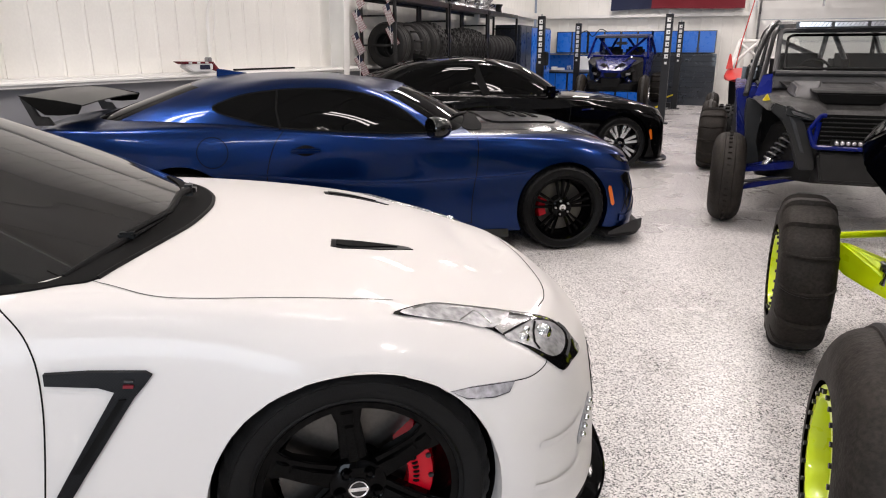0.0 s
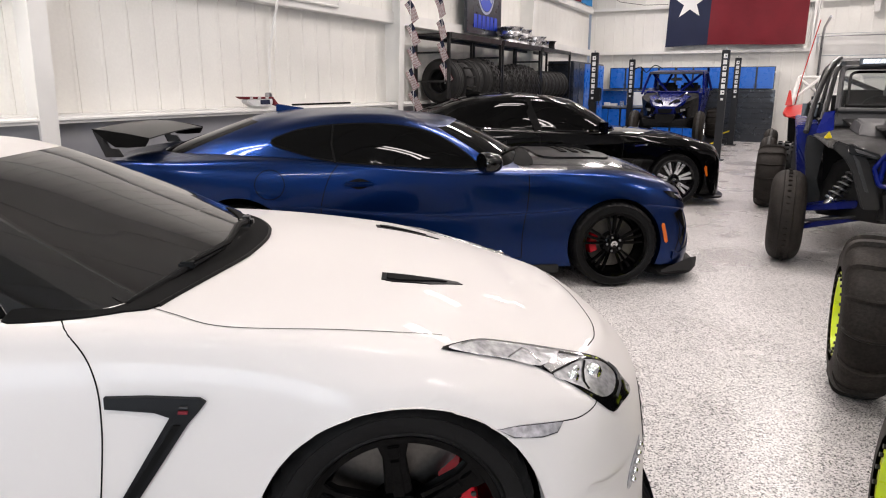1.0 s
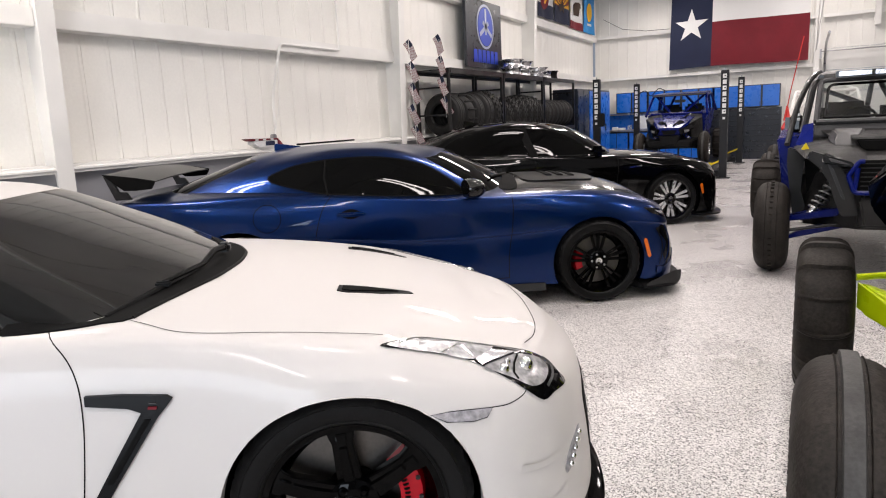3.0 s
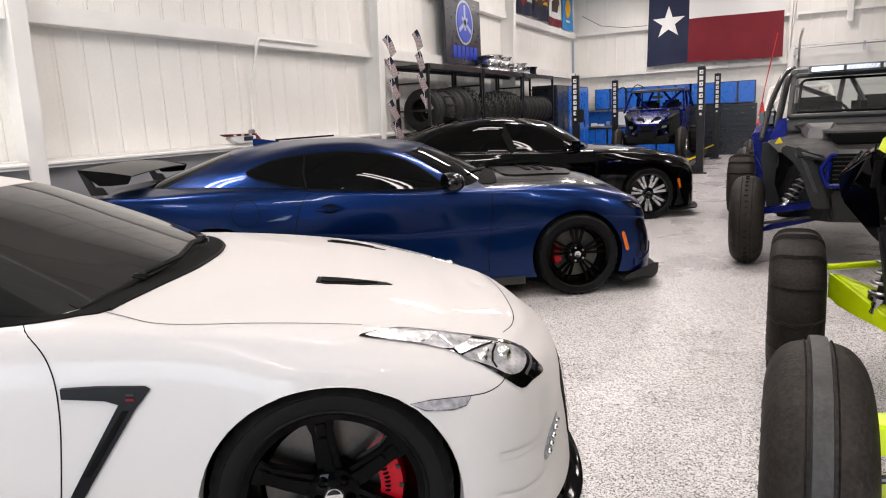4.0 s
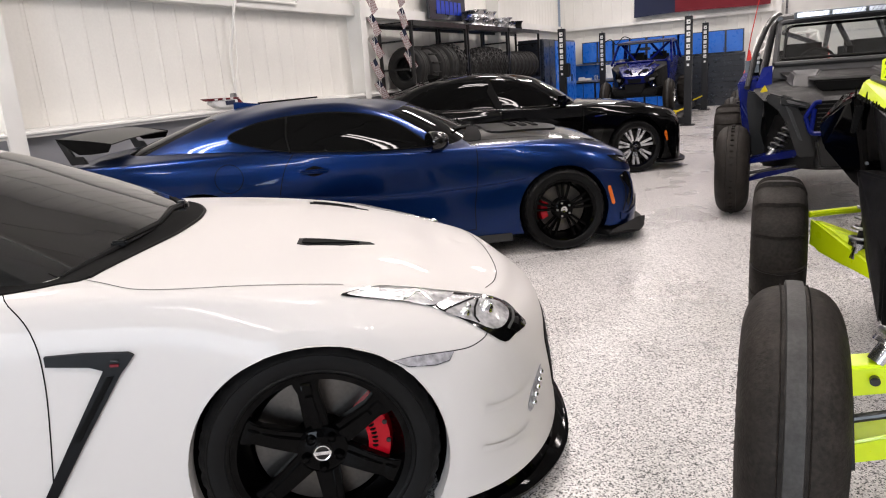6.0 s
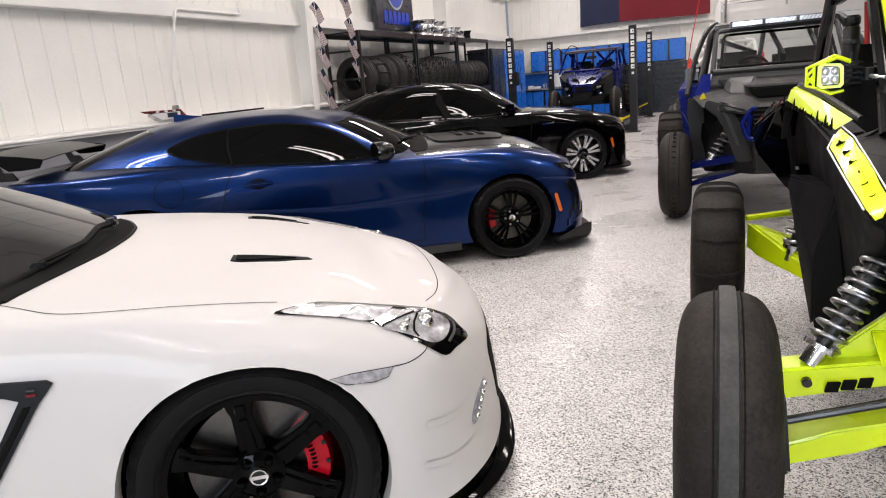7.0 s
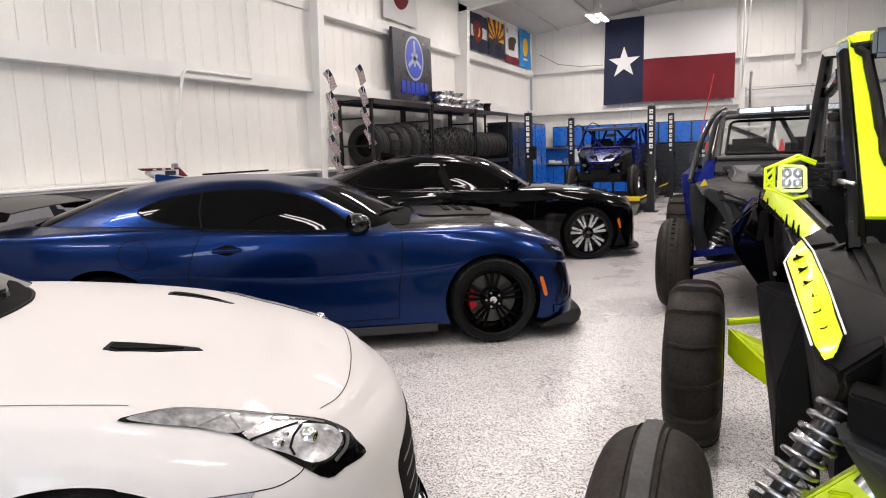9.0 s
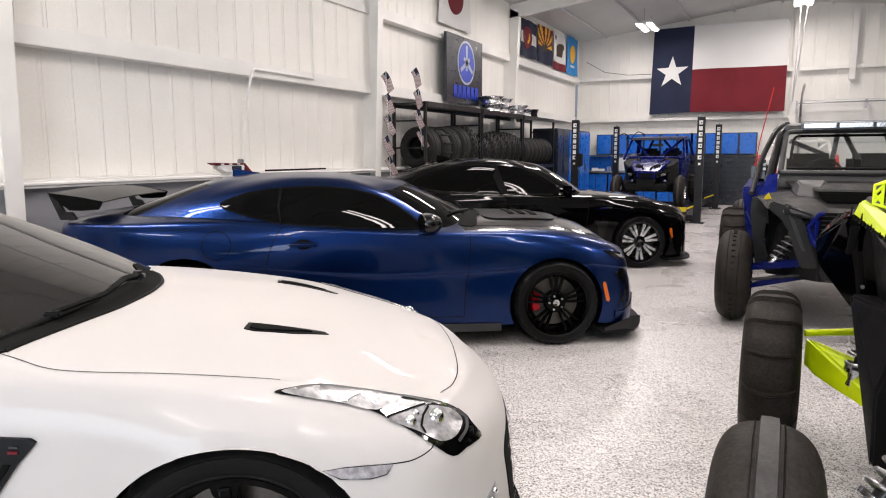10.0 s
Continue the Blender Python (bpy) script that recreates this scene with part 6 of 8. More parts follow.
    P = lambda u, v, w=0.0: (A.x + u * wd, A.y + up.y * v * 0.73, A.z + up.z * v * 0.73) if not w else tuple(Vector((A.x + u * wd, A.y + up.y * v * 0.73, A.z + up.z * v * 0.73)) + nrm * w)
    outer = [(0, 0), (1, 0), (1, 1), (0, 1)]
    inner = [tuple(p) for p in smooth_loop([(.075, .36), (.15, .22), (.85, .22), (.925, .36), (.935, .6), (.945, .86), (.92, .92), (.08, .92), (.055, .86), (.065, .6)], 3)]
    sur = bmesh.new()
    n = len(inner)

    def border(u, v):
        k = max(abs(u - .5), abs(v - .5)) * 2
        x, y = .5 + (u - .5) / k, .5 + (v - .5) / k
        if min(x, 1 - x) < .02 and min(y, 1 - y) < .15:
            y = round(y)
        return (x, y)
    lay = []
    for w in (0.004, 0.016):
        lay.append(([sur.verts.new(P(u, v, w)) for u, v in inner], [sur.verts.new(P(*border(u, v), w)) for u, v in inner]))
    for i in range(n):
        j = (i + 1) % n
        (a0, b0), (a1, b1) = lay
        for q in ((a1[i], a1[j], b1[j], b1[i]), (a0[i], a0[j], b0[j], b0[i]), (a0[i], a0[j], a1[j], a1[i]), (b0[i], b0[j], b1[j], b1[i])):
            sur.faces.new(q)
    ws = wpart("windshield_frame", sur, "lime", t, "lime green windshield surround")
    part("gasket", tube(bmesh.new(), [P(u, v, 0.02) for u, v in inner], 0.016, 8, True), "trim", ws)
    pane = bmesh.new()
    lo = [pane.verts.new(P(u, v, 0.008)) for u, v in inner]
    hi = [pane.verts.new(P(u, v, 0.013)) for u, v in inner]
    pane.faces.new(lo)
    pane.faces.new(hi)
    for i in range(n):
        pane.faces.new((lo[i], lo[(i + 1) % n], hi[(i + 1) % n], hi[i]))
    part("pane", pane, "poly", ws)
    wpart("roof_panel", hull([(1.06, 2.92, 1.79), (1.84, 2.92, 1.79), (1.12, 4.0, 1.89), (1.78, 4.0, 1.89), (1.06, 2.92, 1.805), (1.84, 2.92, 1.805), (1.12, 4.0, 1.905), (1.78, 4.0, 1.905)], 0.004), "lime", t)
    lb = wpart("light_bar", boxes(((cx, 2.81, 1.752), (.72, .08, .085)), bev=0.012), "satin_black", t)
    for k in range(8):
        bb = bmesh.new()
        bmesh.ops.create_uvsphere(bb, u_segments=12, v_segments=6, radius=0.026)
        bmesh.ops.translate(bb, vec=(cx - .30 + k * .086, 2.78, 1.752), verts=bb.verts)
        part("led", bb, "lamp_lens", lb)
    can = wpart("canister", lathe(bmesh.new(), [(0, 1.28), (.030, 1.28), (.034, 1.29), (.034, 1.53), (.028, 1.54), (.034, 1.55), (.034, 1.575), (.026, 1.585), (0, 1.585)], 24, "z"), "satin_black", t, "black cylindrical canister in the cabin")
    can.matrix_basis = Matrix.Translation((1.085, 3.5, 0))
    for k in range(2):
        part("canister_band", lathe(bmesh.new(), [(.0345, 1.36 + k * .10), (.0365, 1.365 + k * .10), (.0365, 1.38 + k * .10), (.0345, 1.385 + k * .10)], 24, "z"), "grey_plastic", can)
    wpart("brake_hose", tube(bmesh.new(), [tuple(p) for p in smooth_loop([(1.04, 2.52, 1.20), (.96, 2.46, 1.16), (.93, 2.5, 1.12), (1.0, 2.35, 1.12), (1.15, 2.2, 1.13)], 5, False)], 0.006, 6), "trim", t)
    wpart("warning_whip", tube(bmesh.new(), [(1.235, 3.9, 1.2), (1.208, 3.9, 1.655)], 0.012, 8), "red_plastic", t)
    return t


lime_utv()


def blue_utv():
    cx = 1.09
    t = thing("blue_utv", "black and blue four-seat sand buggy with a roof light bar", "off-road vehicle", pose(cx, 8.0, 0))
    for s in (-1, 1):
        sand_wheel(t, (cx + s * 0.88, 6.68, 0.405), 0.402, 0.29, 0.20, "knob", "satin_black", s)
        sand_wheel(t, (cx + s * 1.06, 9.65, 0.405), 0.405, 0.34, 0.20, "paddle", "satin_black", s)
    for s in (-1, 1):
        S = lambda *pts: [p if s < 0 else mx(p, cx) for p in pts]
        wpart("upper_arm", hull(S((.28, 6.60, .455), (.28, 6.72, .455), (.28, 6.60, .495), (.28, 6.72, .495), (.72, 6.5, .535), (.72, 6.8, .535), (.72, 6.5, .60), (.72, 6.8, .60), (.95, 6.5, .56), (.95, 6.8, .62)), 0.008), "utv_blue", t)
        wpart("lower_arm", hull(S((.34, 6.63, .295), (.34, 6.70, .295), (.34, 6.63, .325), (.34, 6.70, .325), (.50, 6.60, .375), (.50, 6.72, .375), (.50, 6.60, .408), (.50, 6.72, .408), (.95, 6.55, .47), (.95, 6.75, .47), (.95, 6.55, .51), (.95, 6.75, .51)), 0.006), "utv_blue", t)
        wpart("tie_rod", tube(bmesh.new(), S((.33, 6.50, .395), (.95, 6.5, .50)), 0.014, 8), "satin_black", t)
        coil_shock(t, S((.53, 6.62, .56))[0], S((.76, 6.70, .90))[0], 0.055, 7)
        # fender flank: front blade and rear blade round a dark well
        outer = lambda a, b, w, s=s: (a if s < 0 else 2 * cx - a, 6.10 + w, b)
        blade = wpart("fender_blade", prism([(.46, 1.06), (.486, 1.115), (.594, 1.078), (.712, .975), (.80, .775), (.845, .59), (.722, .583), (.665, .74), (.622, .87), (.56, .97)], .14, outer, 0.012), "matte_plastic", t, "black angular front fender")
        part("blade_crease", hull(S((.60, 6.085, 1.03), (.66, 6.085, .96), (.75, 6.085, .72), (.72, 6.085, .73), (.60, 6.10, 1.03), (.66, 6.10, .96), (.75, 6.10, .72), (.72, 6.10, .73)), 0.004), "grey_plastic", blade)
        outer = lambda a, b, w, s=s: (a if s < 0 else 2 * cx - a, 6.92 + w, b)
        wpart("fender_rear_blade", prism([(.311, 1.10), (.305, .96), (.375, .435), (.50, .465), (.43, .70), (.455, 1.06)], .14, outer, 0.012), "matte_plastic", t)
        wpart("inner_liner", hull(S((.44, 6.98, 1.06), (.50, 6.98, .50), (.84, 6.98, .50), (.86, 6.98, 1.06), (.44, 7.03, 1.06), (.50, 7.03, .50), (.84, 7.03, .50), (.86, 7.03, 1.06)), 0.01), "gap", t)
        wpart("fender_top", hull(S((.34, 6.95, 1.10), (.44, 6.28, 1.04), (.58, 6.14, 1.02), (.90, 6.10, .98), (.92, 6.9, 1.18), (.50, 7.15, 1.16), (.46, 6.4, 1.10), (.80, 6.3, 1.10)), 0.014), "matte_plastic", t)
        wpart("hood_scoop", hull(S((.62, 6.95, 1.16), (.66, 6.55, 1.13), (.88, 6.5, 1.12), (.92, 6.95, 1.18), (.66, 6.92, 1.26), (.70, 6.70, 1.22), (.86, 6.68, 1.22), (.90, 6.92, 1.26)), 0.012), "grey_plastic", t)
        wpart("side_panel", hull(S((.21, 7.15, 1.17), (.24, 7.10, 1.0), (.28, 7.20, .62), (.22, 8.6, 1.22), (.30, 8.6, .55), (.40, 7.1, 1.20), (.40, 8.6, 1.22), (.42, 7.1, .62), (.42, 8.6, .55)), 0.012), "utv_blue", t, "blue door panels")
        wpart("cowl_corner", hull(S((.36, 6.92, 1.12), (.52, 6.96, 1.14), (.42, 7.12, 1.30), (.52, 7.14, 1.32), (.46, 6.9, 1.10)), 0.01), "utv_blue", t)
        wpart("corner_reflector", hull(S((.42, 6.52, 1.10), (.48, 6.50, 1.10), (.45, 6.50, 1.16), (.42, 6.54, 1.11), (.48, 6.52, 1.11), (.455, 6.53, 1.16)), 0.002), "yellow", t)
        hl = wpart("headlight", hull(S((.56, 6.11, 1.085), (.58, 6.08, 1.015), (.78, 6.06, 1.02), (.80, 6.05, .975), (.60, 6.2, 1.09), (.62, 6.2, 1.0), (.80, 6.15, 1.02)), 0.006), "gloss_black", t)
        part("reflector", hull(S((.61, 6.075, 1.055), (.63, 6.065, 1.025), (.75, 6.05, 1.015), (.77, 6.045, .995), (.63, 6.09, 1.055)), 0.003), "grey_plastic", hl)
        for line in (((.756, 6.04, .915), (.822, 6.02, 1.03), (.86, 6.02, 1.03)), ((.756, 6.04, .915), (.80, 6.02, .785), (1.09, 5.98, .785)), ((.80, 6.03, .80), (.815, 6.02, .98))):
            wpart("grille_bar", bar(S(*line), 0.018, 0.03), "utv_blue", t)
        for nm, line in (("front_hoop", ((.30, 7.05, 1.12), (.36, 7.35, 1.45), (.47, 7.75, 1.74), (.56, 8.2, 1.80))), ("inner_hoop", ((.42, 7.12, 1.22), (.50, 7.55, 1.68), (.56, 7.7, 1.74))), ("roof_rail", ((.56, 7.6, 1.73), (.56, 8.6, 1.80), (.50, 9.5, 1.72), (.42, 10.0, 1.2))), ("b_pillar", ((.54, 8.5, 1.80), (.44, 8.45, 1.2)))):
            wpart(nm, bar(S(*line), 0.026, 0.18), "satin_black", t)
        wpart("trailing_arm", hull(S((.20, 9.6, .40), (.20, 9.75, .40), (.20, 9.6, .48), (.20, 9.75, .48), (.45, 8.6, .36), (.55, 8.6, .36), (.45, 8.6, .44), (.55, 8.6, .44)), 0.01), "utv_blue", t)
        wpart("rear_quarter", hull(S((.24, 8.65, 1.18), (.24, 8.65, .6), (.30, 9.2, 1.15), (.34, 9.2, .9), (.46, 8.65, 1.18), (.46, 8.65, .6), (.50, 9.9, 1.10), (.50, 9.9, .95)), 0.012), "grey_plastic", t)
    wpart("hood", hull([(.92, 6.9, 1.18), (1.26, 6.9, 1.18), (.90, 6.15, 1.0), (1.28, 6.15, 1.0), (.55, 7.15, 1.25), (1.63, 7.15, 1.25), (.9, 6.15, .9), (1.28, 6.15, .9)], 0.015), "matte_plastic", t)
    wpart("hood_recess", hull([(.82, 6.47, 1.175), (1.36, 6.47, 1.175), (.87, 6.47, 1.085), (1.31, 6.47, 1.085), (.82, 6.56, 1.195), (1.36, 6.56, 1.195), (.87, 6.7, 1.09), (1.31, 6.7, 1.09)], 0.01), "gap", t, "dark open intake in the hood")
    wpart("recess_brow", hull([(.78, 6.50, 1.195), (1.40, 6.50, 1.195), (.78, 6.9, 1.235), (1.40, 6.9, 1.235), (.80, 6.48, 1.175), (1.38, 6.48, 1.175), (.80, 6.9, 1.18), (1.38, 6.9, 1.18)], 0.008), "matte_plastic", t)
    wpart("cowl", hull([(.50, 7.10, 1.18), (1.68, 7.10, 1.18), (.53, 7.14, 1.32), (1.65, 7.14, 1.32), (.5, 7.4, 1.2), (1.68, 7.4, 1.2), (.55, 7.3, 1.32), (1.63, 7.3, 1.32)], 0.015), "grey_plastic", t)
    wpart("grille", boxes(((cx, 6.08, .905), (.56, .05, .26)), bev=0.01), "gap", t)
    for k in range(7):
        wpart("grille_slat", boxes(((cx, 6.050, .80 + k * .035), (.50, .012, .010)), bev=0.003), "matte_plastic", t)
    wpart("front_bumper", hull([(.88, 6.06, .51), (1.30, 6.06, .51), (.835, 6.04, .745), (1.345, 6.04, .745), (.86, 6.4, .44), (1.32, 6.4, .44), (.86, 6.4, .70), (1.32, 6.4, .70)], 0.015), "matte_plastic", t)
    gl = wpart("grille_light", boxes(((cx - .04, 6.01, .826), (.27, .05, .045)), bev=0.006), "satin_black", t)
    for k in range(6):
        bb = bmesh.new()
        bmesh.ops.create_uvsphere(bb, u_segments=10, v_segments=6, radius=0.017)
        bmesh.ops.translate(bb, vec=(cx - .14 + k * .04, 5.985, .826), verts=bb.verts)
        part("led", bb, "lamp_lens", gl)
    wpart("tub", hull([(.44, 6.9, .40), (1.74, 6.9, .40), (.40, 9.3, .36), (1.78, 9.3, .36), (.44, 7.2, .85), (1.74, 7.2, .85), (.40, 9.3, .95), (1.78, 9.3, .95), (.85, 6.3, .45), (1.33, 6.3, .45), (.9, 6.3, .95), (1.28, 6.3, .95)], 0.02), "matte_plastic", t)
    # windshield in a grey frame
    q = [(.53, 7.13, 1.315), (1.65, 7.13, 1.315), (1.62, 7.60, 1.70), (.56, 7.60, 1.70)]
    fr = wpart("windshield_frame", tube(bmesh.new(), rounded(q + [q[0]], 0.07), 0.026, 8), "grey_plastic", t)
    part("gasket", tube(bmesh.new(), rounded([(.60, 7.165, 1.355), (1.58, 7.165, 1.355), (1.55, 7.56, 1.655), (.63, 7.56, 1.655), (.60, 7.165, 1.355)], 0.07), 0.013, 8), "trim", fr)
    wpart("windshield_pane", hull([(x, y, z) for x, y, z in q] + [(x, y - .004, z + .004) for x, y, z in q]), "poly", t)
    wpart("roof_visor", hull([(.54, 7.58, 1.69), (1.64, 7.58, 1.69), (.54, 7.62, 1.76), (1.64, 7.62, 1.76), (.54, 8.6, 1.82), (1.64, 8.6, 1.82), (.54, 8.6, 1.80), (1.64, 8.6, 1.80)], 0.008), "matte_plastic", t)
    lb = wpart("light_bar", boxes(((cx + .04, 7.53, 1.748), (.90, .07, .062)), bev=0.008), "satin_black", t)
    for k in range(3):
        x0 = cx - .385 + k * .293
        part("light_module", boxes(((x0 + .135, 7.492, 1.750), (.265, .012, .040)), bev=0.003), "lamp_lens", lb)
        for i in range(8):
            x = x0 + .02 + i * .033
            part("module_vane", hull([(x, 7.484, 1.732), (x + .006, 7.484, 1.732), (x + .022, 7.484, 1.768), (x + .028, 7.484, 1.768), (x, 7.488, 1.732), (x + .006, 7.488, 1.732), (x + .022, 7.488, 1.768), (x + .028, 7.488, 1.768)]), "satin_black", lb)
    for a, b in (((.98, 8.2, 1.28), (1.035, 8.2, 1.72)), ((1.085, 8.2, 1.70), (1.30, 8.2, 1.28)), ((1.44, 8.2, 1.70), (1.62, 8.2, 1.28)), ((.60, 8.3, 1.62), (.96, 8.2, 1.46)), ((.58, 8.25, 1.72), (1.62, 8.25, 1.72))):
        wpart("cage_tube", tube(bmesh.new(), [a, b], 0.024, 8), "lens", t)
    for x in (.80, 1.40):
        for y in (8.0, 9.0):
            b = bmesh.new()
            box(b, (x, y, 1.18), (.44, .16, .62), 0.06, Matrix.Rotation(-0.2, 3, "X"))
            box(b, (x, y - .25, .95), (.44, .42, .14), 0.05)
            wpart("seat", b, "interior", t)
    wpart("rear_bulkhead", hull([(.50, 9.55, .9), (1.68, 9.55, .9), (.54, 9.6, 1.24), (1.64, 9.6, 1.24), (.50, 9.75, .9), (1.68, 9.75, .9), (.54, 9.7, 1.24), (1.64, 9.7, 1.24)], 0.02), "matte_plastic", t)
    bm = tube(bmesh.new(), [(.9 + .16 * math.cos(a), 7.62 + .05 * math.sin(a), 1.28 + .15 * math.sin(a)) for a in np.linspace(0, math.tau, 25)[:-1]], 0.014, 8, True)
    wpart("steering_wheel", bm, "trim", t)
    # harness bag hung in the doorway
    b = bmesh.new()
    box(b, (.36, 7.75, 1.30), (.20, .22, .26), 0.07, seg=3)
    bag = wpart("door_bag", b, "satin_black", t)
    for dx in (-.022, .022):
        for dz in (-.022, .022):
            part("bag_mark", boxes(((.36 + dx, 7.635, 1.36 + dz), (.032, .008, .032)), bev=0.006), "white", bag)
    wpart("whip_aerial", tube(bmesh.new(), [(.22, 9.6, 1.3), (.266, 9.6, 1.645), (.388, 9.6, 2.303)], 0.007, 6), "red_plastic", t)
    return t


blue_utv()


def spare_tires():
    t = thing("knobby_tire", "black knobby off-road tire standing on the floor", "tire", pose(0.30, 10.6, 0.37))
    tire = part("casing", lathe(bmesh.new(), [(.20, -.11), (.30, -.14), (.36, -.12), (.37, -.08), (.37, .08), (.36, .12), (.30, .14), (.20, .11)], 48, "x"), "tire", t)
    for k in range(26):
        for x, o in ((-.085, 0), (0, .5), (.085, 0)):
            a = (k + o) * math.tau / 26
            b = bmesh.new()
            box(b, (x, 0, .375), (.06, .05, .035), 0.006)
            bmesh.ops.rotate(b, cent=(0, 0, 0), matrix=Matrix.Rotation(a, 3, "X"), verts=b.verts)
            part("tread_block", b, "tire", tire)
    return t


sp = spare_tires()
sp.matrix_basis = pose(0.20, 10.65, 0.39)


def red_utv():
    t = thing("red_buggy", "red and white tube-framed buggy parked behind the others", "off-road vehicle", pose(0.75, 13.6, 0))
    for s in (-1, 1):
        for y in (12.4, 14.8):
            sand_wheel(t, (.75 + s * .80, y, .36), .36, .26, .18, "rib", "satin_black", s)
        S = lambda *pts: [p if s < 0 else mx(p, .75) for p in pts]
        wpart("fender", hull(S((.10, 12.4, 1.12), (.18, 12.1, 1.05), (.46, 12.1, 1.12), (.46, 12.9, 1.25), (.14, 12.9, 1.22), (.12, 12.5, 1.05), (.46, 12.5, 1.0)), 0.012), "red_plastic", t)
        wpart("fender_peak", hull(S((.12, 12.75, 1.22), (.24, 12.8, 1.22), (.16, 12.9, 1.48), (.22, 12.95, 1.22), (.19, 12.92, 1.47)), 0.008), "red_plastic", t)
        wpart("cage_tube", bar(S((.20, 12.9, 1.2), (.30, 13.3, 1.68), (.40, 14.4, 1.74), (.30, 15.0, 1.2)), 0.028), "girt", t)
        wpart("side_panel", hull(S((.20, 13.0, 1.1), (.20, 14.4, 1.1), (.24, 13.0, .5), (.24, 14.4, .5), (.40, 13.0, 1.1), (.40, 14.4, 1.1), (.40, 13.0, .5), (.40, 14.4, .5)), 0.01), "plastic", t)
        wpart("axle_arm", hull(S((.0, 12.35, .33), (.0, 12.45, .33), (.0, 12.35, .39), (.5, 12.3, .42), (.5, 12.5, .42), (.5, 12.3, .48), (.5, 12.5, .48)), 0.006), "satin_black", t)
        wpart("axle_arm", hull(S((.0, 14.75, .33), (.0, 14.85, .33), (.0, 14.75, .39), (.5, 14.7, .42), (.5, 14.9, .42), (.5, 14.7, .48), (.5, 14.9, .48)), 0.006), "satin_black", t)
    for a, b in (((.30, 13.3, 1.68), (1.2, 13.3, 1.68)), ((.30, 13.3, 1.66), (.75, 13.2, 1.3)), ((1.2, 13.3, 1.66), (.75, 13.2, 1.3)), ((.22, 13.0, 1.3), (.6, 13.25, 1.66))):
        wpart("cage_tube", tube(bmesh.new(), [a, b], 0.026, 8), "girt", t)
    wpart("tub", hull([(.4, 12.2, .45), (1.1, 12.2, .45), (.4, 14.9, .45), (1.1, 14.9, .45), (.4, 12.2, 1.0), (1.1, 12.2, 1.0), (.4, 14.9, 1.0), (1.1, 14.9, 1.0)], 0.03), "plastic", t)


red_utv()


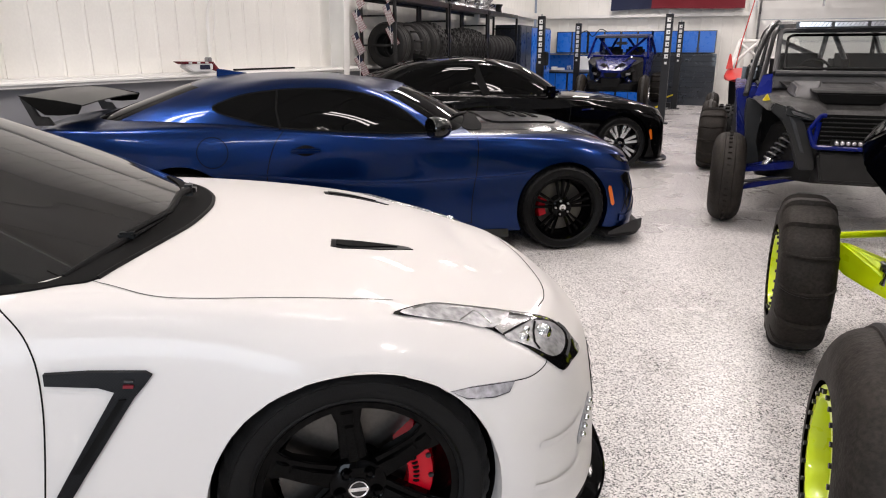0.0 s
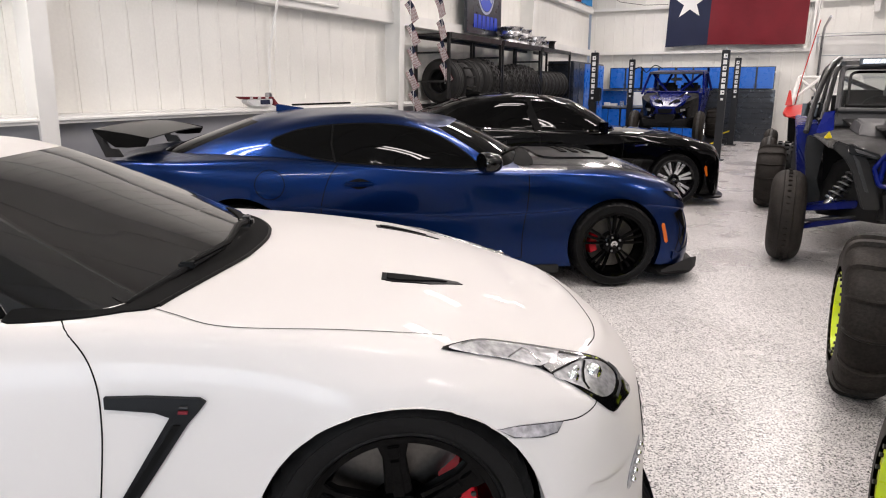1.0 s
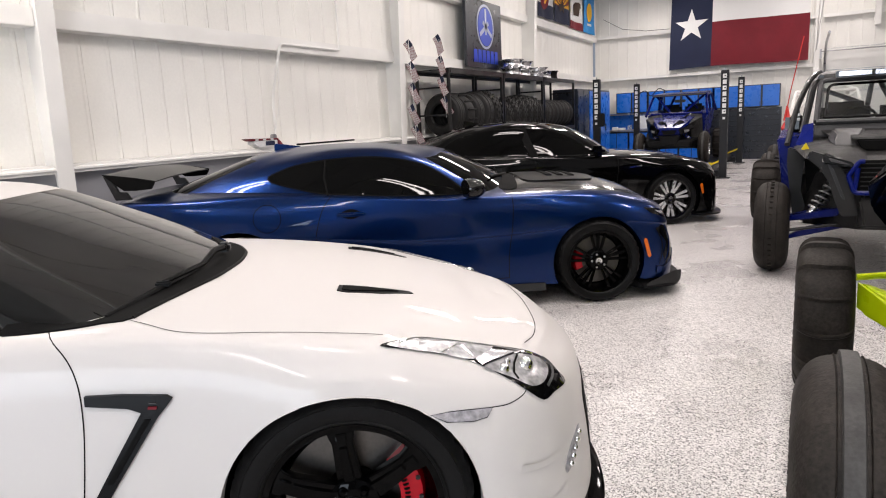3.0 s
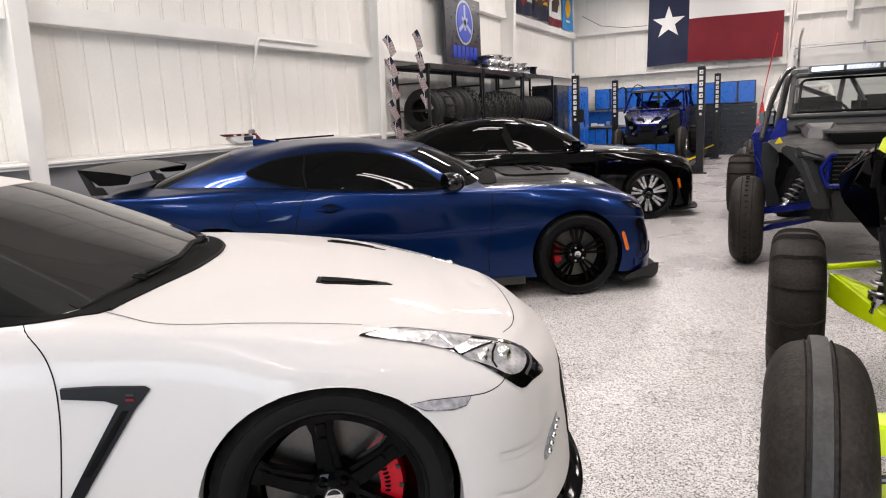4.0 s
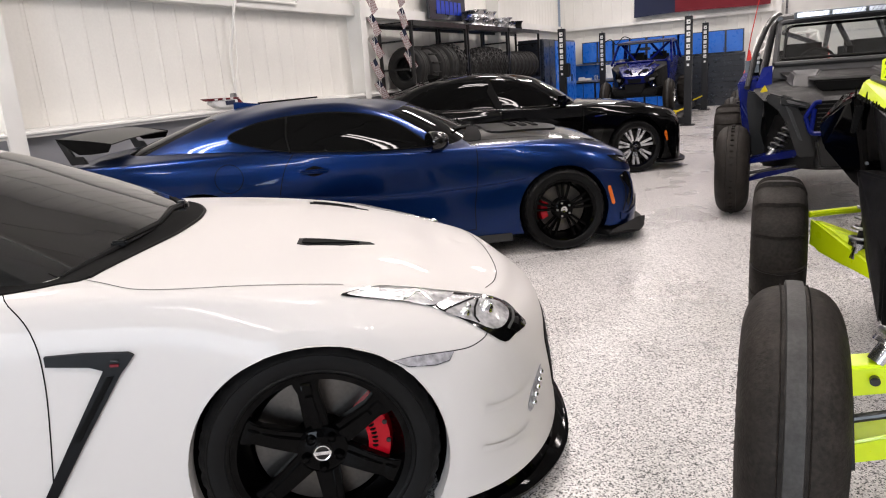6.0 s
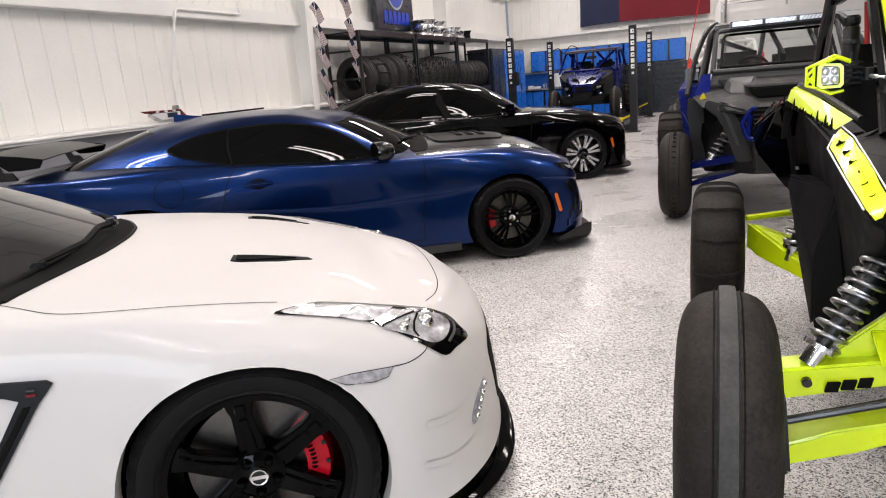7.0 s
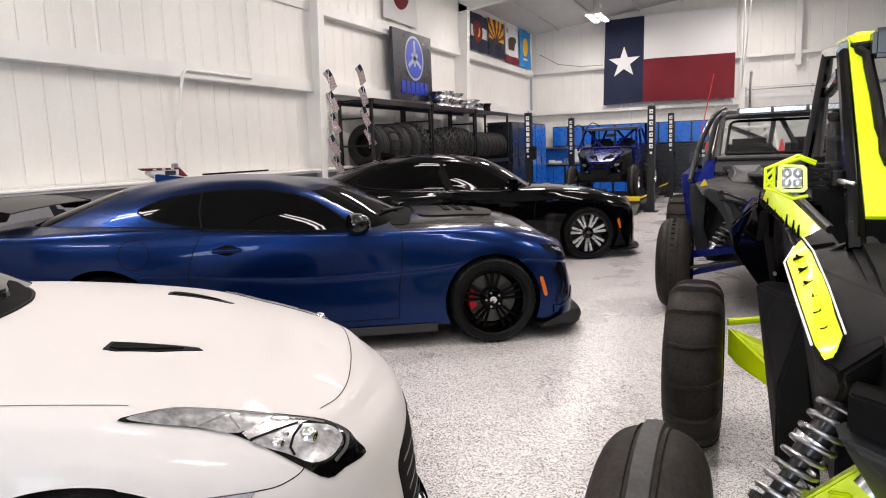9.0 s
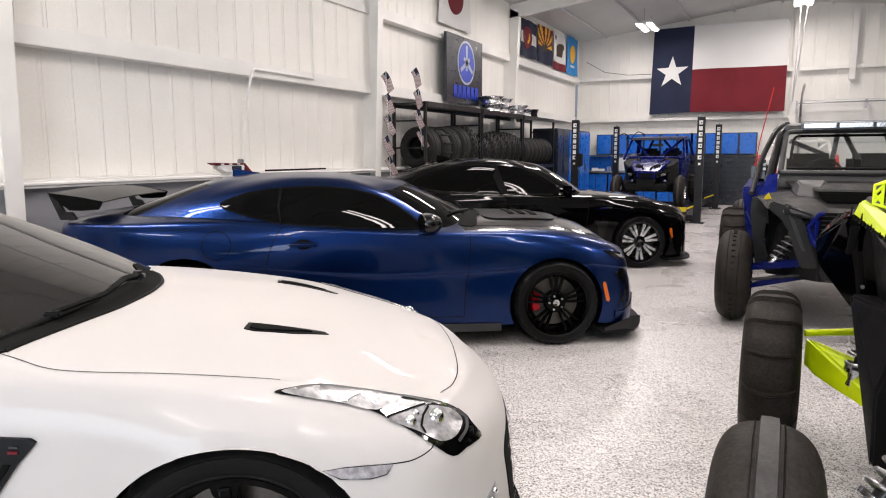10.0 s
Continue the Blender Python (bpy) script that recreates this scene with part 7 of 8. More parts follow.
def lift_utv():
    """The blue two-seater that stands on the lift."""
    cx, z0 = -2.28, 0.24
    t = thing("lifted_utv", "blue two-seat side-by-side parked on the four-post lift", "off-road vehicle", pose(cx, 17.3, z0))
    for s in (-1, 1):
        S = lambda *pts: [p if s < 0 else mx(p, cx) for p in pts]
        sand_wheel(t, (cx + s * .72, 16.45, z0 + .37), .37, .24, .18, "rib", "alu", s)
        sand_wheel(t, (cx + s * .82, 18.6, z0 + .38), .38, .30, .18, "paddle", "alu", s)
        wpart("fender", hull(S((-2.92, 16.7, 1.30), (-2.72, 16.3, 1.18), (-2.86, 17.1, 1.38), (-2.9, 17.1, .72), (-2.70, 16.6, .68), (-2.60, 17.1, 1.40), (-2.6, 17.1, .7), (-2.6, 16.4, 1.1)), 0.012), "plastic", t)
        wpart("side_panel", hull(S((-2.95, 17.1, 1.38), (-3.02, 18.2, 1.50), (-2.9, 17.1, .75), (-2.9, 18.2, .75), (-2.75, 17.1, 1.38), (-2.75, 18.2, 1.5), (-2.75, 17.1, .75), (-2.75, 18.2, .75)), 0.012), "utv_blue", t)
        wpart("headlight", hull(S((-2.70, 16.22, 1.05), (-2.60, 16.15, 1.03), (-2.71, 16.24, 1.0), (-2.61, 16.15, .97), (-2.66, 16.35, 1.02)), 0.006), "lens", t)
        wpart("a_arm", hull(S((-2.90, 16.4, .58), (-2.90, 16.5, .58), (-2.90, 16.4, .63), (-2.45, 16.3, .70), (-2.45, 16.6, .70), (-2.45, 16.3, .75)), 0.006), "utv_blue", t)
        coil_shock(t, S((-2.80, 16.45, .66))[0], S((-2.52, 16.5, 1.0))[0], 0.04, 6, "sign_blue")
        for line in (((-2.98, 17.05, 1.36), (-2.90, 17.55, 1.83), (-2.88, 18.6, 1.88), (-2.98, 18.9, 1.45)), ((-2.86, 18.3, 1.87), (-2.92, 18.3, 1.35)), ((-2.84, 17.7, 1.83), (-2.40, 17.2, 1.38)), ((-2.40, 17.7, 1.84), (-2.70, 18.3, 1.4))):
            wpart("cage_tube", bar(S(*line), 0.03), "utv_blue", t)
    wpart("hood", hull([(-2.86, 17.1, 1.38), (-1.70, 17.1, 1.38), (-2.72, 16.5, 1.26), (-1.84, 16.5, 1.26), (-2.55, 16.12, 1.08), (-2.01, 16.12, 1.08), (-2.50, 16.14, .92), (-2.06, 16.14, .92), (-2.8, 17.1, 1.0), (-1.76, 17.1, 1.0)], 0.03), "utv_blue", t)
    for s in (-1, 1):
        wpart("hood_vent", hull([(cx + s * .12, 16.35, 1.205), (cx + s * .26, 16.45, 1.24), (cx + s * .16, 16.25, 1.15), (cx + s * .30, 16.35, 1.2), (cx + s * .2, 16.4, 1.25)], 0.006), "gloss_black", t)
    wpart("nose_guard", hull([(-2.52, 16.12, .92), (-2.04, 16.12, .92), (-2.45, 16.1, .70), (-2.11, 16.1, .70), (-2.5, 16.6, .6), (-2.06, 16.6, .6), (-2.5, 16.6, .95), (-2.06, 16.6, .95)], 0.02), "plastic", t)
    wpart("front_bumper", hull([(cx - .62, 16.42, .60), (cx + .62, 16.42, .60), (cx - .45, 16.12, .66), (cx + .45, 16.12, .66), (cx - .50, 16.14, .80), (cx + .50, 16.14, .80), (cx - .62, 16.6, .85), (cx + .62, 16.6, .85)], 0.02), "plastic", t)
    wpart("tub", hull([(-2.78, 17.0, .62), (-1.78, 17.0, .62), (-2.78, 18.9, .62), (-1.78, 18.9, .62), (-2.78, 17.0, 1.2), (-1.78, 17.0, 1.2), (-2.78, 18.9, 1.3), (-1.78, 18.9, 1.3)], 0.02), "plastic", t)
    wpart("roof", hull([(-2.92, 17.45, 1.815), (-1.64, 17.45, 1.815), (-2.88, 18.7, 1.90), (-1.68, 18.7, 1.90), (-2.92, 17.45, 1.875), (-1.64, 17.45, 1.875), (-2.88, 18.7, 1.94), (-1.68, 18.7, 1.94)], 0.02), "utv_blue", t)
    wpart("roof_visor", hull([(-2.90, 17.40, 1.825), (-1.66, 17.40, 1.825), (-2.90, 17.44, 1.87), (-1.66, 17.44, 1.87), (-2.86, 17.46, 1.85), (-1.70, 17.46, 1.85)], 0.006), "grey_plastic", t)
    wpart("dash_tube", tube(bmesh.new(), [(-2.88, 17.08, 1.40), (-1.68, 17.08, 1.40)], 0.028, 8), "utv_blue", t)
    for x in (-2.55, -2.01):
        b = bmesh.new()
        box(b, (x, 18.2, 1.35), (.46, .16, .55), 0.06)
        wpart("seat", b, "interior", t)
    wpart("grille", hull([(cx - .17, 16.10, 1.04), (cx + .17, 16.10, 1.04), (cx - .12, 16.09, .94), (cx + .12, 16.09, .94), (cx - .17, 16.2, 1.04), (cx + .17, 16.2, 1.04)], 0.004), "gap", t)
    for s in (-1, 1):
        wpart("hood_ridge", hull([(cx + s * .05, 16.2, 1.13), (cx + s * .10, 16.2, 1.13), (cx + s * .30, 16.95, 1.385), (cx + s * .36, 16.95, 1.385), (cx + s * .33, 16.95, 1.41), (cx + s * .08, 16.25, 1.17)], 0.004), "gloss_black", t)
        wpart("nose_panel", hull([(cx + s * .20, 16.10, 1.05), (cx + s * .46, 16.32, 1.16), (cx + s * .50, 16.42, 1.06), (cx + s * .26, 16.12, .93), (cx + s * .40, 16.4, 1.1)], 0.004), "gloss_black", t)
    wpart("mirror", rounded_block((cx, 17.6, 1.70), (.28, .05, .07), 0.02), "satin_black", t)


lift_utv()


# ---- four-post lift ----
def lift():
    t = thing("four_post_lift", "charcoal four-post car lift with white lettering strips", "car lift", pose(-2.44, 17.6, 0))
    for x in (-3.78, -1.06):
        for y, front in ((15.5, True), (19.75, True)):
            s = 0.155
            post = wpart("post", boxes(((x, y + .005, 1.13), (s, .13, 2.26)), bev=0.008), "post", t)
            part("base_plate", boxes(((x, y, .01), (.30, .26, .02)), bev=0.003), "post", post)
            for k in range(7):
                z = 2.14 - k * .122
                part("letter_block", boxes(((x, y - .0645, z), (.075, .006, .088)), bev=0.002), "white", post)
                if k % 2 == 0:
                    part("letter_notch", boxes(((x + .01, y - .0685, z), (.03, .003, .022))), "post", post)
            part("small_print", boxes(((x, y - .0645, 1.27), (.05, .006, .05)), bev=0.002), "white", post)
            part("top_bolt", boxes(((x, y, 2.28), (.03, .03, .05)), bev=0.004), "steel", post)
    for x in (-3.05, -1.51):
        wpart("runway", boxes(((x, 17.62, .185), (.50, 4.5, .11)), bev=0.01), "post", t)
        wpart("runway_ramp", hull([(x - .25, 15.36, .005), (x + .25, 15.36, .005), (x - .25, 14.6, .005), (x + .25, 14.6, .005), (x - .25, 15.36, .20), (x + .25, 15.36, .20)], 0.004), "post", t)
        wpart("wheel_stop", boxes(((x, 15.42, .29), (.46, .03, .10)), bev=0.004), "yellow", t)
    for y in (15.55, 19.7):
        wpart("cross_beam", boxes(((-2.42, y, .10), (2.56, .16, .13)), bev=0.01), "post", t)
        for x in (-3.62, -1.22):
            wpart("warning_stripe", hull([(x - .12, y - .09, .26), (x + .12, y - .09, .36), (x - .12, y - .09, .30), (x + .12, y - .09, .40), (x - .12, y - .07, .26), (x + .12, y - .07, .36), (x - .12, y - .07, .30), (x + .12, y - .07, .40)], 0.002), "yellow", t)
    hose = smooth_loop([(-3.74, 19.6, 1.95), (-3.5, 19.5, 2.05), (-3.3, 19.3, 1.9), (-3.1, 19.3, 2.08), (-2.9, 19.4, 2.0)], 6, False)
    wpart("air_hose", tube(bmesh.new(), hose, 0.012, 6), "trim", t)
    b = bmesh.new()
    box(b, (-3.66, 15.42, 1.35), (.16, .12, .30), 0.02)
    wpart("power_unit", b, "satin_black", t)


lift()


# ---- storage racks along the wall ----
def rack(y0, y1):
    t = thing("storage_rack", "black steel boltless storage rack full of tires", "shelving rack", pose(-5.06, (y0 + y1) / 2, 0), "storage racks")
    for x in (-5.38, -4.78):
        for y in (y0 + .03, y1 - .03):
            bm = boxes(((x, y, 1.18), (.05, .045, 2.36)), bev=0.004)
            p = wpart("post", bm, "satin_black", t)
    for z in (2.34, 1.22, .30):
        sh = wpart("shelf", boxes(((-5.08, (y0 + y1) / 2, z), (.60, y1 - y0 - .02, .02)), bev=0.003), "satin_black", t)
        for x in (-5.40, -4.76):
            part("beam", boxes(((x, (y0 + y1) / 2, z - .02), (.03, y1 - y0 - .10, .085)), bev=0.004), "satin_black", sh)
    for y in (y0 + .03, y1 - .03):
        for z in (2.05, 1.6, .7):
            wpart("cross_brace", boxes(((-5.08, y, z), (.56, .02, .03)), bev=0.002), "satin_black", t)


for a, b in ((10.02, 12.32), (12.36, 14.66), (14.70, 17.0)):
    rack(a, b)


def stored_tire(x, y, z, R, w, style, lean=0.0, turn=0.0):
    t = thing("stored_tire", {"paddle": "black paddle sand tire stored upright on the rack", "smooth": "smooth black ribbed tire stored upright on the rack", "knob": "black knobby off-road tire stored upright on the rack"}[style],
              "tire", pose(x, y, z + R + 0.012, lean, 0, 90 + turn), "stored tires")
    h = w / 2
    part("casing", lathe(bmesh.new(), [(R * .5, -h * .7), (R * .56, -h * .95), (R * .8, -h), (R * .93, -h * .85), (R * .985, -h * .5), (R, 0), (R * .985, h * .5), (R * .93, h * .85), (R * .8, h), (R * .56, h * .95), (R * .5, h * .7)], 48, "x"), "rack_tire", t)
    if style == "knob":
        for k in range(22):
            for xx, o in ((-h * .62, 0), (0, .5), (h * .62, 0)):
                a = (k + o) * math.tau / 22
                b = bmesh.new()
                box(b, (xx, 0, R - .004), (w * .24, .055, .034), 0.006)
                bmesh.ops.rotate(b, cent=(0, 0, 0), matrix=Matrix.Rotation(a, 3, "X"), verts=b.verts)
                part("tread_block", b, "rack_tire", t)
    elif style == "paddle":
        for k in range(14):
            b = bmesh.new()
            box(b, (0, 0, R + .004), (w * .92, .018, .04), 0.005)
            bmesh.ops.rotate(b, cent=(0, 0, 0), matrix=Matrix.Rotation(k * math.tau / 14, 3, "X"), verts=b.verts)
            part("paddle", b, "rack_tire", t)
    else:
        for xx in (-h * .4, 0, h * .4):
            part("rib", lathe(bmesh.new(), [(R - .012, xx - .02), (R + .004, xx - .014), (R + .004, xx + .014), (R - .012, xx + .02)], 48, "x"), "rack_tire", t)


rnd = random.Random(4)
for y, R, w, st in ((10.32, .36, .30, "smooth"), (10.72, .355, .30, "paddle"), (11.10, .37, .30, "smooth"), (11.48, .385, .30, "smooth"), (11.86, .385, .28, "knob"), (12.62, .30, .26, "knob"), (12.95, .335, .28, "knob"), (13.28, .345, .28, "knob"), (13.62, .36, .28, "knob"), (13.96, .36, .28, "knob"), (14.28, .35, .26, "knob"),
                    (14.92, .315, .26, "smooth"), (15.22, .315, .24, "smooth"), (15.50, .315, .24, "smooth"), (15.78, .315, .24, "smooth"), (16.06, .315, .24, "smooth"), (16.34, .315, .24, "smooth"), (16.62, .315, .24, "smooth")):
    stored_tire(-5.02, y, 1.23, R, w, st, rnd.uniform(-3, 3), rnd.uniform(-4, 4))


def bare_rim(x, y, z, R, w, dark=False):
    t = thing("wheel_rim", "dark grey bare wheel rim lying on the rack top" if dark else "silver bare alloy wheel rim lying on the rack top", "wheel rim", pose(x, y, z), "bare rims")
    h = w
    part("barrel", lathe(bmesh.new(), [(R, 0), (R + .006, .012), (R * .90, .03), (R * .84, h * .4), (R * .84, h * .6), (R * .92, h - .03), (R + .008, h - .008), (R, h), (R * .90, h - .02), (R * .80, h * .6), (R * .80, h * .3), (R * .9, .02)], 48, "z"), "plastic" if dark else "alu", t)
    part("disc", lathe(bmesh.new(), [(0, h * .55), (R * .3, h * .56), (R * .82, h * .5), (R * .82, h * .46), (0, h * .5)], 40, "z"), "satin_black" if dark else "steel", t)


for y, R, w, dk, levels in ((13.45, .25, .17, 0, 2), (14.05, .23, .165, 0, 2), (14.95, .26, .12, 0, 2), (15.50, .20, .19, 0, 1), (16.0, .19, .21, 1, 1)):
    for k in range(levels):
        bare_rim(-5.05 + .02 * k, y + .03 * k, 2.352 + k * w, R, w, bool(dk))


# ---- signs and flags ----
def sheet(bm, pts_fn, nu, nv, mat_fn, thick):
    """A cloth of cells (u, v in 0..1), with a back face; mat_fn gives each cell's slot."""
    g = [[[bm.verts.new(pts_fn(i / nu, j / nv, w)) for j in range(nv + 1)] for i in range(nu + 1)] for w in (0.0, thick)]
    for w in (0, 1):
        for i in range(nu):
            for j in range(nv):
                f = bm.faces.new((g[w][i][j], g[w][i + 1][j], g[w][i + 1][j + 1], g[w][i][j + 1]))
                f.material_index = mat_fn((i + .5) / nu, (j + .5) / nv)
    for i in range(nu):
        for j in (0, nv):
            bm.faces.new((g[0][i][j], g[0][i + 1][j], g[1][i + 1][j], g[1][i][j])).material_index = mat_fn((i + .5) / nu, .01 if j == 0 else .99)
    for j in range(nv):
        for i in (0, nu):
            bm.faces.new((g[0][i][j], g[0][i][j + 1], g[1][i][j + 1], g[1][i][j])).material_index = mat_fn(.01 if i == 0 else .99, (j + .5) / nv)
    return bm


def star_points(c, r, n=5, inner=0.385, a0=90):
    return [(c[0] + (r if k % 2 == 0 else r * inner) * math.cos(radians(a0 + k * 180 / n)), c[1] + (r if k % 2 == 0 else r * inner) * math.sin(radians(a0 + k * 180 / n))) for k in range(2 * n)]


def texas_flag():
    x0, x1, zt, zb = -3.14, 0.47, 5.16, 2.66
    wave = lambda u, v: 0.03 * math.sin(7 * u + 2.2 * v) + 0.016 * math.sin(17 * u - 6 * v) + 0.012 * (1 - v) * math.sin(31 * u + 9 * v) + 0.008 * math.sin(14 * v + 5 * u)
    P = lambda u, v, w: (x0 + (x1 - x0) * u - 0.06 * (1 - v) * (1 - u), 21.50 + wave(u, v) - w, zb + (zt - zb) * v + 0.035 * u * (1 - v) - .0 * u + 0.03 * math.sin(5 * u) * (1 - v))
    t = thing("state_flag", "large blue, white and red flag with one white star", "flag", None)
    bm = sheet(bmesh.new(), P, 60, 40, lambda u, v: 0 if u < .31 else (1 if v > .49 else 2), -0.006)
    part("cloth", bm, ["flag_blue", "flag_white", "flag_red"], t)
    st = star_points((.16, .482), 1.0)
    bm = bmesh.new()
    loop = [(.16 + (a - .16) * .131, .482 + (b - .482) * .131 * 3.61 / 2.5) for a, b in st]
    lo = [bm.verts.new(P(u, v, .004)) for u, v in loop]
    hi = [bm.verts.new(P(u, v, .010)) for u, v in loop]
    c0 = bm.verts.new(P(.16, .482, .012))
    for i in range(10):
        bm.faces.new((hi[i], hi[(i + 1) % 10], c0))
        bm.faces.new((lo[i], lo[(i + 1) % 10], hi[(i + 1) % 10], hi[i]))
    part("star", bm, "flag_white", t)
    for fx in (-3.1, 0.45):
        part("hanger_peg", boxes(((fx, 21.60, 5.12), (.03, .26, .03)), bev=0.004), "steel", t)
    part("hanging_cord", tube(bmesh.new(), [(-5.2, 21.6, 4.35), (-4.6, 21.58, 4.0), (-3.9, 21.56, 3.88), (-3.2, 21.5, 3.86)], 0.008, 6), "trim", t)


texas_flag()


def wall_flag(y0, y1, z0, z1, name, label, fn, mats, extra=None):
    t = thing("wall_flag", label, "flag", None, "flags on the wall")
    P = lambda u, v, w: (XL + 0.06 + 0.018 * math.sin(9 * u + 3 * v) + w, y0 + (y1 - y0) * u, z0 + (z1 - z0) * v)
    part("cloth", sheet(bmesh.new(), P, 36, 30, fn, -0.005), mats, t)
    if extra:
        extra(t, P)


def patch_on(t, P, outline, material, name):
    bm = bmesh.new()
    lo = [bm.verts.new(P(u, v, .004)) for u, v in outline]
    hi = [bm.verts.new(P(u, v, .009)) for u, v in outline]
    bm.faces.new(hi)
    for i in range(len(outline)):
        bm.faces.new((lo[i], lo[(i + 1) % len(outline)], hi[(i + 1) % len(outline)], hi[i]))
    bmesh.ops.triangulate(bm, faces=[f for f in bm.faces if len(f.verts) > 4])
    part(name, bm, material, t)


def oval(c, a, b, n=28):
    return [(c[0] + a * math.cos(k * math.tau / n), c[1] + b * math.sin(k * math.tau / n)) for k in range(n)]


wall_flag(11.7, 13.15, 3.95, 5.0, "jp", "white flag with a red disc hung on the wall", lambda u, v: 0, ["flag_white"], lambda t, P: patch_on(t, P, oval((.5, .55), .22, .31), "flag_red", "red_disc"))
wall_flag(16.1, 17.3, 3.90, 4.80, "co", "blue and white banded flag with a red ring", lambda u, v: 1 if .36 < v < .68 else 0, ["flag_blue", "flag_white"],
          lambda t, P: (patch_on(t, P, oval((.38, .52), .26, .30), "flag_red", "red_ring"), patch_on(t, lambda u, v, w: P(u, v, w + .005), oval((.38, .52), .15, .17), "flag_gold", "gold_disc")))


def rays(u, v):
    if v < .45:
        return 0
    return 2 if int((math.atan2(v - .45, u - .5) + .0001) / math.pi * 13) % 2 else 1


wall_flag(17.35, 18.65, 3.90, 4.85, "az", "flag with red and gold rays over blue", rays, ["flag_blue", "flag_gold", "flag_red"], lambda t, P: patch_on(t, P, star_points((.5, .45), .2), "brown", "star"))
wall_flag(18.70, 19.95, 3.86, 4.90, "ca", "white flag with a dark animal mark and red band", lambda u, v: 1 if v < .2 else 0, ["flag_white", "flag_red"],
          lambda t, P: (patch_on(t, P, [(.25, .36), (.33, .36), (.36, .46), (.52, .44), (.54, .36), (.62, .36), (.66, .55), (.78, .60), (.76, .70), (.60, .72), (.40, .70), (.28, .62)], "brown", "animal_mark"), patch_on(t, P, star_points((.2, .85), .09), "flag_red", "star")))
wall_flag(20.0, 21.2, 3.86, 4.96, "ok", "sky blue flag with a round tan emblem", lambda u, v: 0, ["flag_sky"], lambda t, P: (patch_on(t, P, oval((.5, .55), .17, .24), "flag_gold", "emblem"), patch_on(t, P, [(.35, .2), (.65, .2), (.65, .26), (.35, .26)], "flag_white", "plain_bar")))


def shop_sign():
    t = thing("wall_sign", "black wall sign with a silver-blue round emblem and blue bars", "sign", None)
    y0, y1, z0, z1 = 11.85, 13.55, 2.50, 3.80
    part("panel", boxes(((XL + .12, (y0 + y1) / 2, (z0 + z1) / 2), (.06, y1 - y0, z1 - z0)), bev=0.006), "cab_dark", t)
    P = lambda u, v, w: (XL + .152 + w, y0 + (y1 - y0) * u, z0 + (z1 - z0) * v)
    ring = bmesh.new()
    n = 48
    R = [(.24, .33), (.215, .295)]
    v_ = [[ring.verts.new(P(.52 + a * math.cos(k * math.tau / n), .62 + b * math.sin(k * math.tau / n), w)) for k in range(n)] for (a, b) in R for w in (0, .006)]
    for k in range(n):
        j = (k + 1) % n
        ring.faces.new((v_[1][k], v_[1][j], v_[3][j], v_[3][k]))
        ring.faces.new((v_[0][k], v_[0][j], v_[1][j], v_[1][k]))
    part("emblem_ring", ring, "sign_silver", t)
    patch_on(t, P, oval((.52, .62), .205, .285, 40), "sign_blue", "emblem_disc")
    for a in (90, 210, 330):
        c, s = math.cos(radians(a)), math.sin(radians(a))
        line = [(.52 + .19 * c - .022 * s, .62 + .26 * s + .03 * c), (.52 + .19 * c + .022 * s, .62 + .26 * s - .03 * c), (.52 - .09 * c + .022 * s, .62 - .12 * s - .03 * c), (.52 - .09 * c - .022 * s, .62 - .12 * s + .03 * c)]
        patch_on(t, lambda u, v, w: P(u, v, w + .006), line, "sign_silver", "emblem_spoke")
    for k in range(6):
        u = .17 + k * .118
        q = [(u, .08), (u + .035, .08), (u + .055, .16), (u + .075, .08), (u + .10, .08), (u + .09, .27), (u + .01, .27)]
        patch_on(t, P, q, "sign_blue", "letter_bar")


shop_sign()


def flag_string(x, y, top, n, lean):
    t = thing("flag_string", "string of small striped flags hanging at the rack end", "bunting", pose(x, y, 0), "flag strings")
    part("cord", tube(bmesh.new(), [(0, 0, top + .02), (0, lean, top - n * .33)], 0.004, 6), "girt", t)
    rr = random.Random(n)
    for k in range(n):
        z = top - k * .325
        o = rr.uniform(-.03, .03)
        dx = rr.uniform(-.02, .05)
        # a square hung by one corner: stripes slope
        P = lambda u, v, w, z=z, o=o, dx=dx, k=k: (-.05 + u * .10 + (v - .5) * .10 + dx * u, lean * k / n + o + u * .03 + w + .02 * math.sin(4 * u + k), z + .01 - u * .265 - (1 - v) * .07 + .012 * math.sin(5 * u))
        part("small_flag", sheet(bmesh.new(), P, 10, 13, lambda u, v: 2 if (v > .46 and u < .42) else (int(v * 13) % 2), -0.003), ["flag_red", "flag_white", "flag_blue"], t)


flag_string(-5.02, 9.22, 2.76, 5, .10)
flag_string(-4.86, 9.92, 2.88, 4, .16)


# ---- cabinets ----
def upper_cabinet(x0, x1):
    t = thing("wall_cabinet", "blue steel wall cabinet over the workbench", "cabinet", pose((x0 + x1) / 2, 21.5, 1.46), "wall cabinets")
    w = x1 - x0
    part("body", boxes(((0, .05, .31), (w, .36, .62)), bev=0.004), "cab_dark", t)
    for s in (-1, 1):
        d = part("door", boxes(((s * w / 4, -.14, .31), (w / 2 - .05, .02, .58)), bev=0.004), "cab_blue", t)
        part("pull", boxes(((s * .04, -.155, .10), (.012, .012, .10)), bev=0.002), "cab_dark", d)


for x0 in (-4.75, -3.78, -2.81, -1.12):
    upper_cabinet(x0, x0 + .95)
upper_cabinet(-1.98, -1.14)


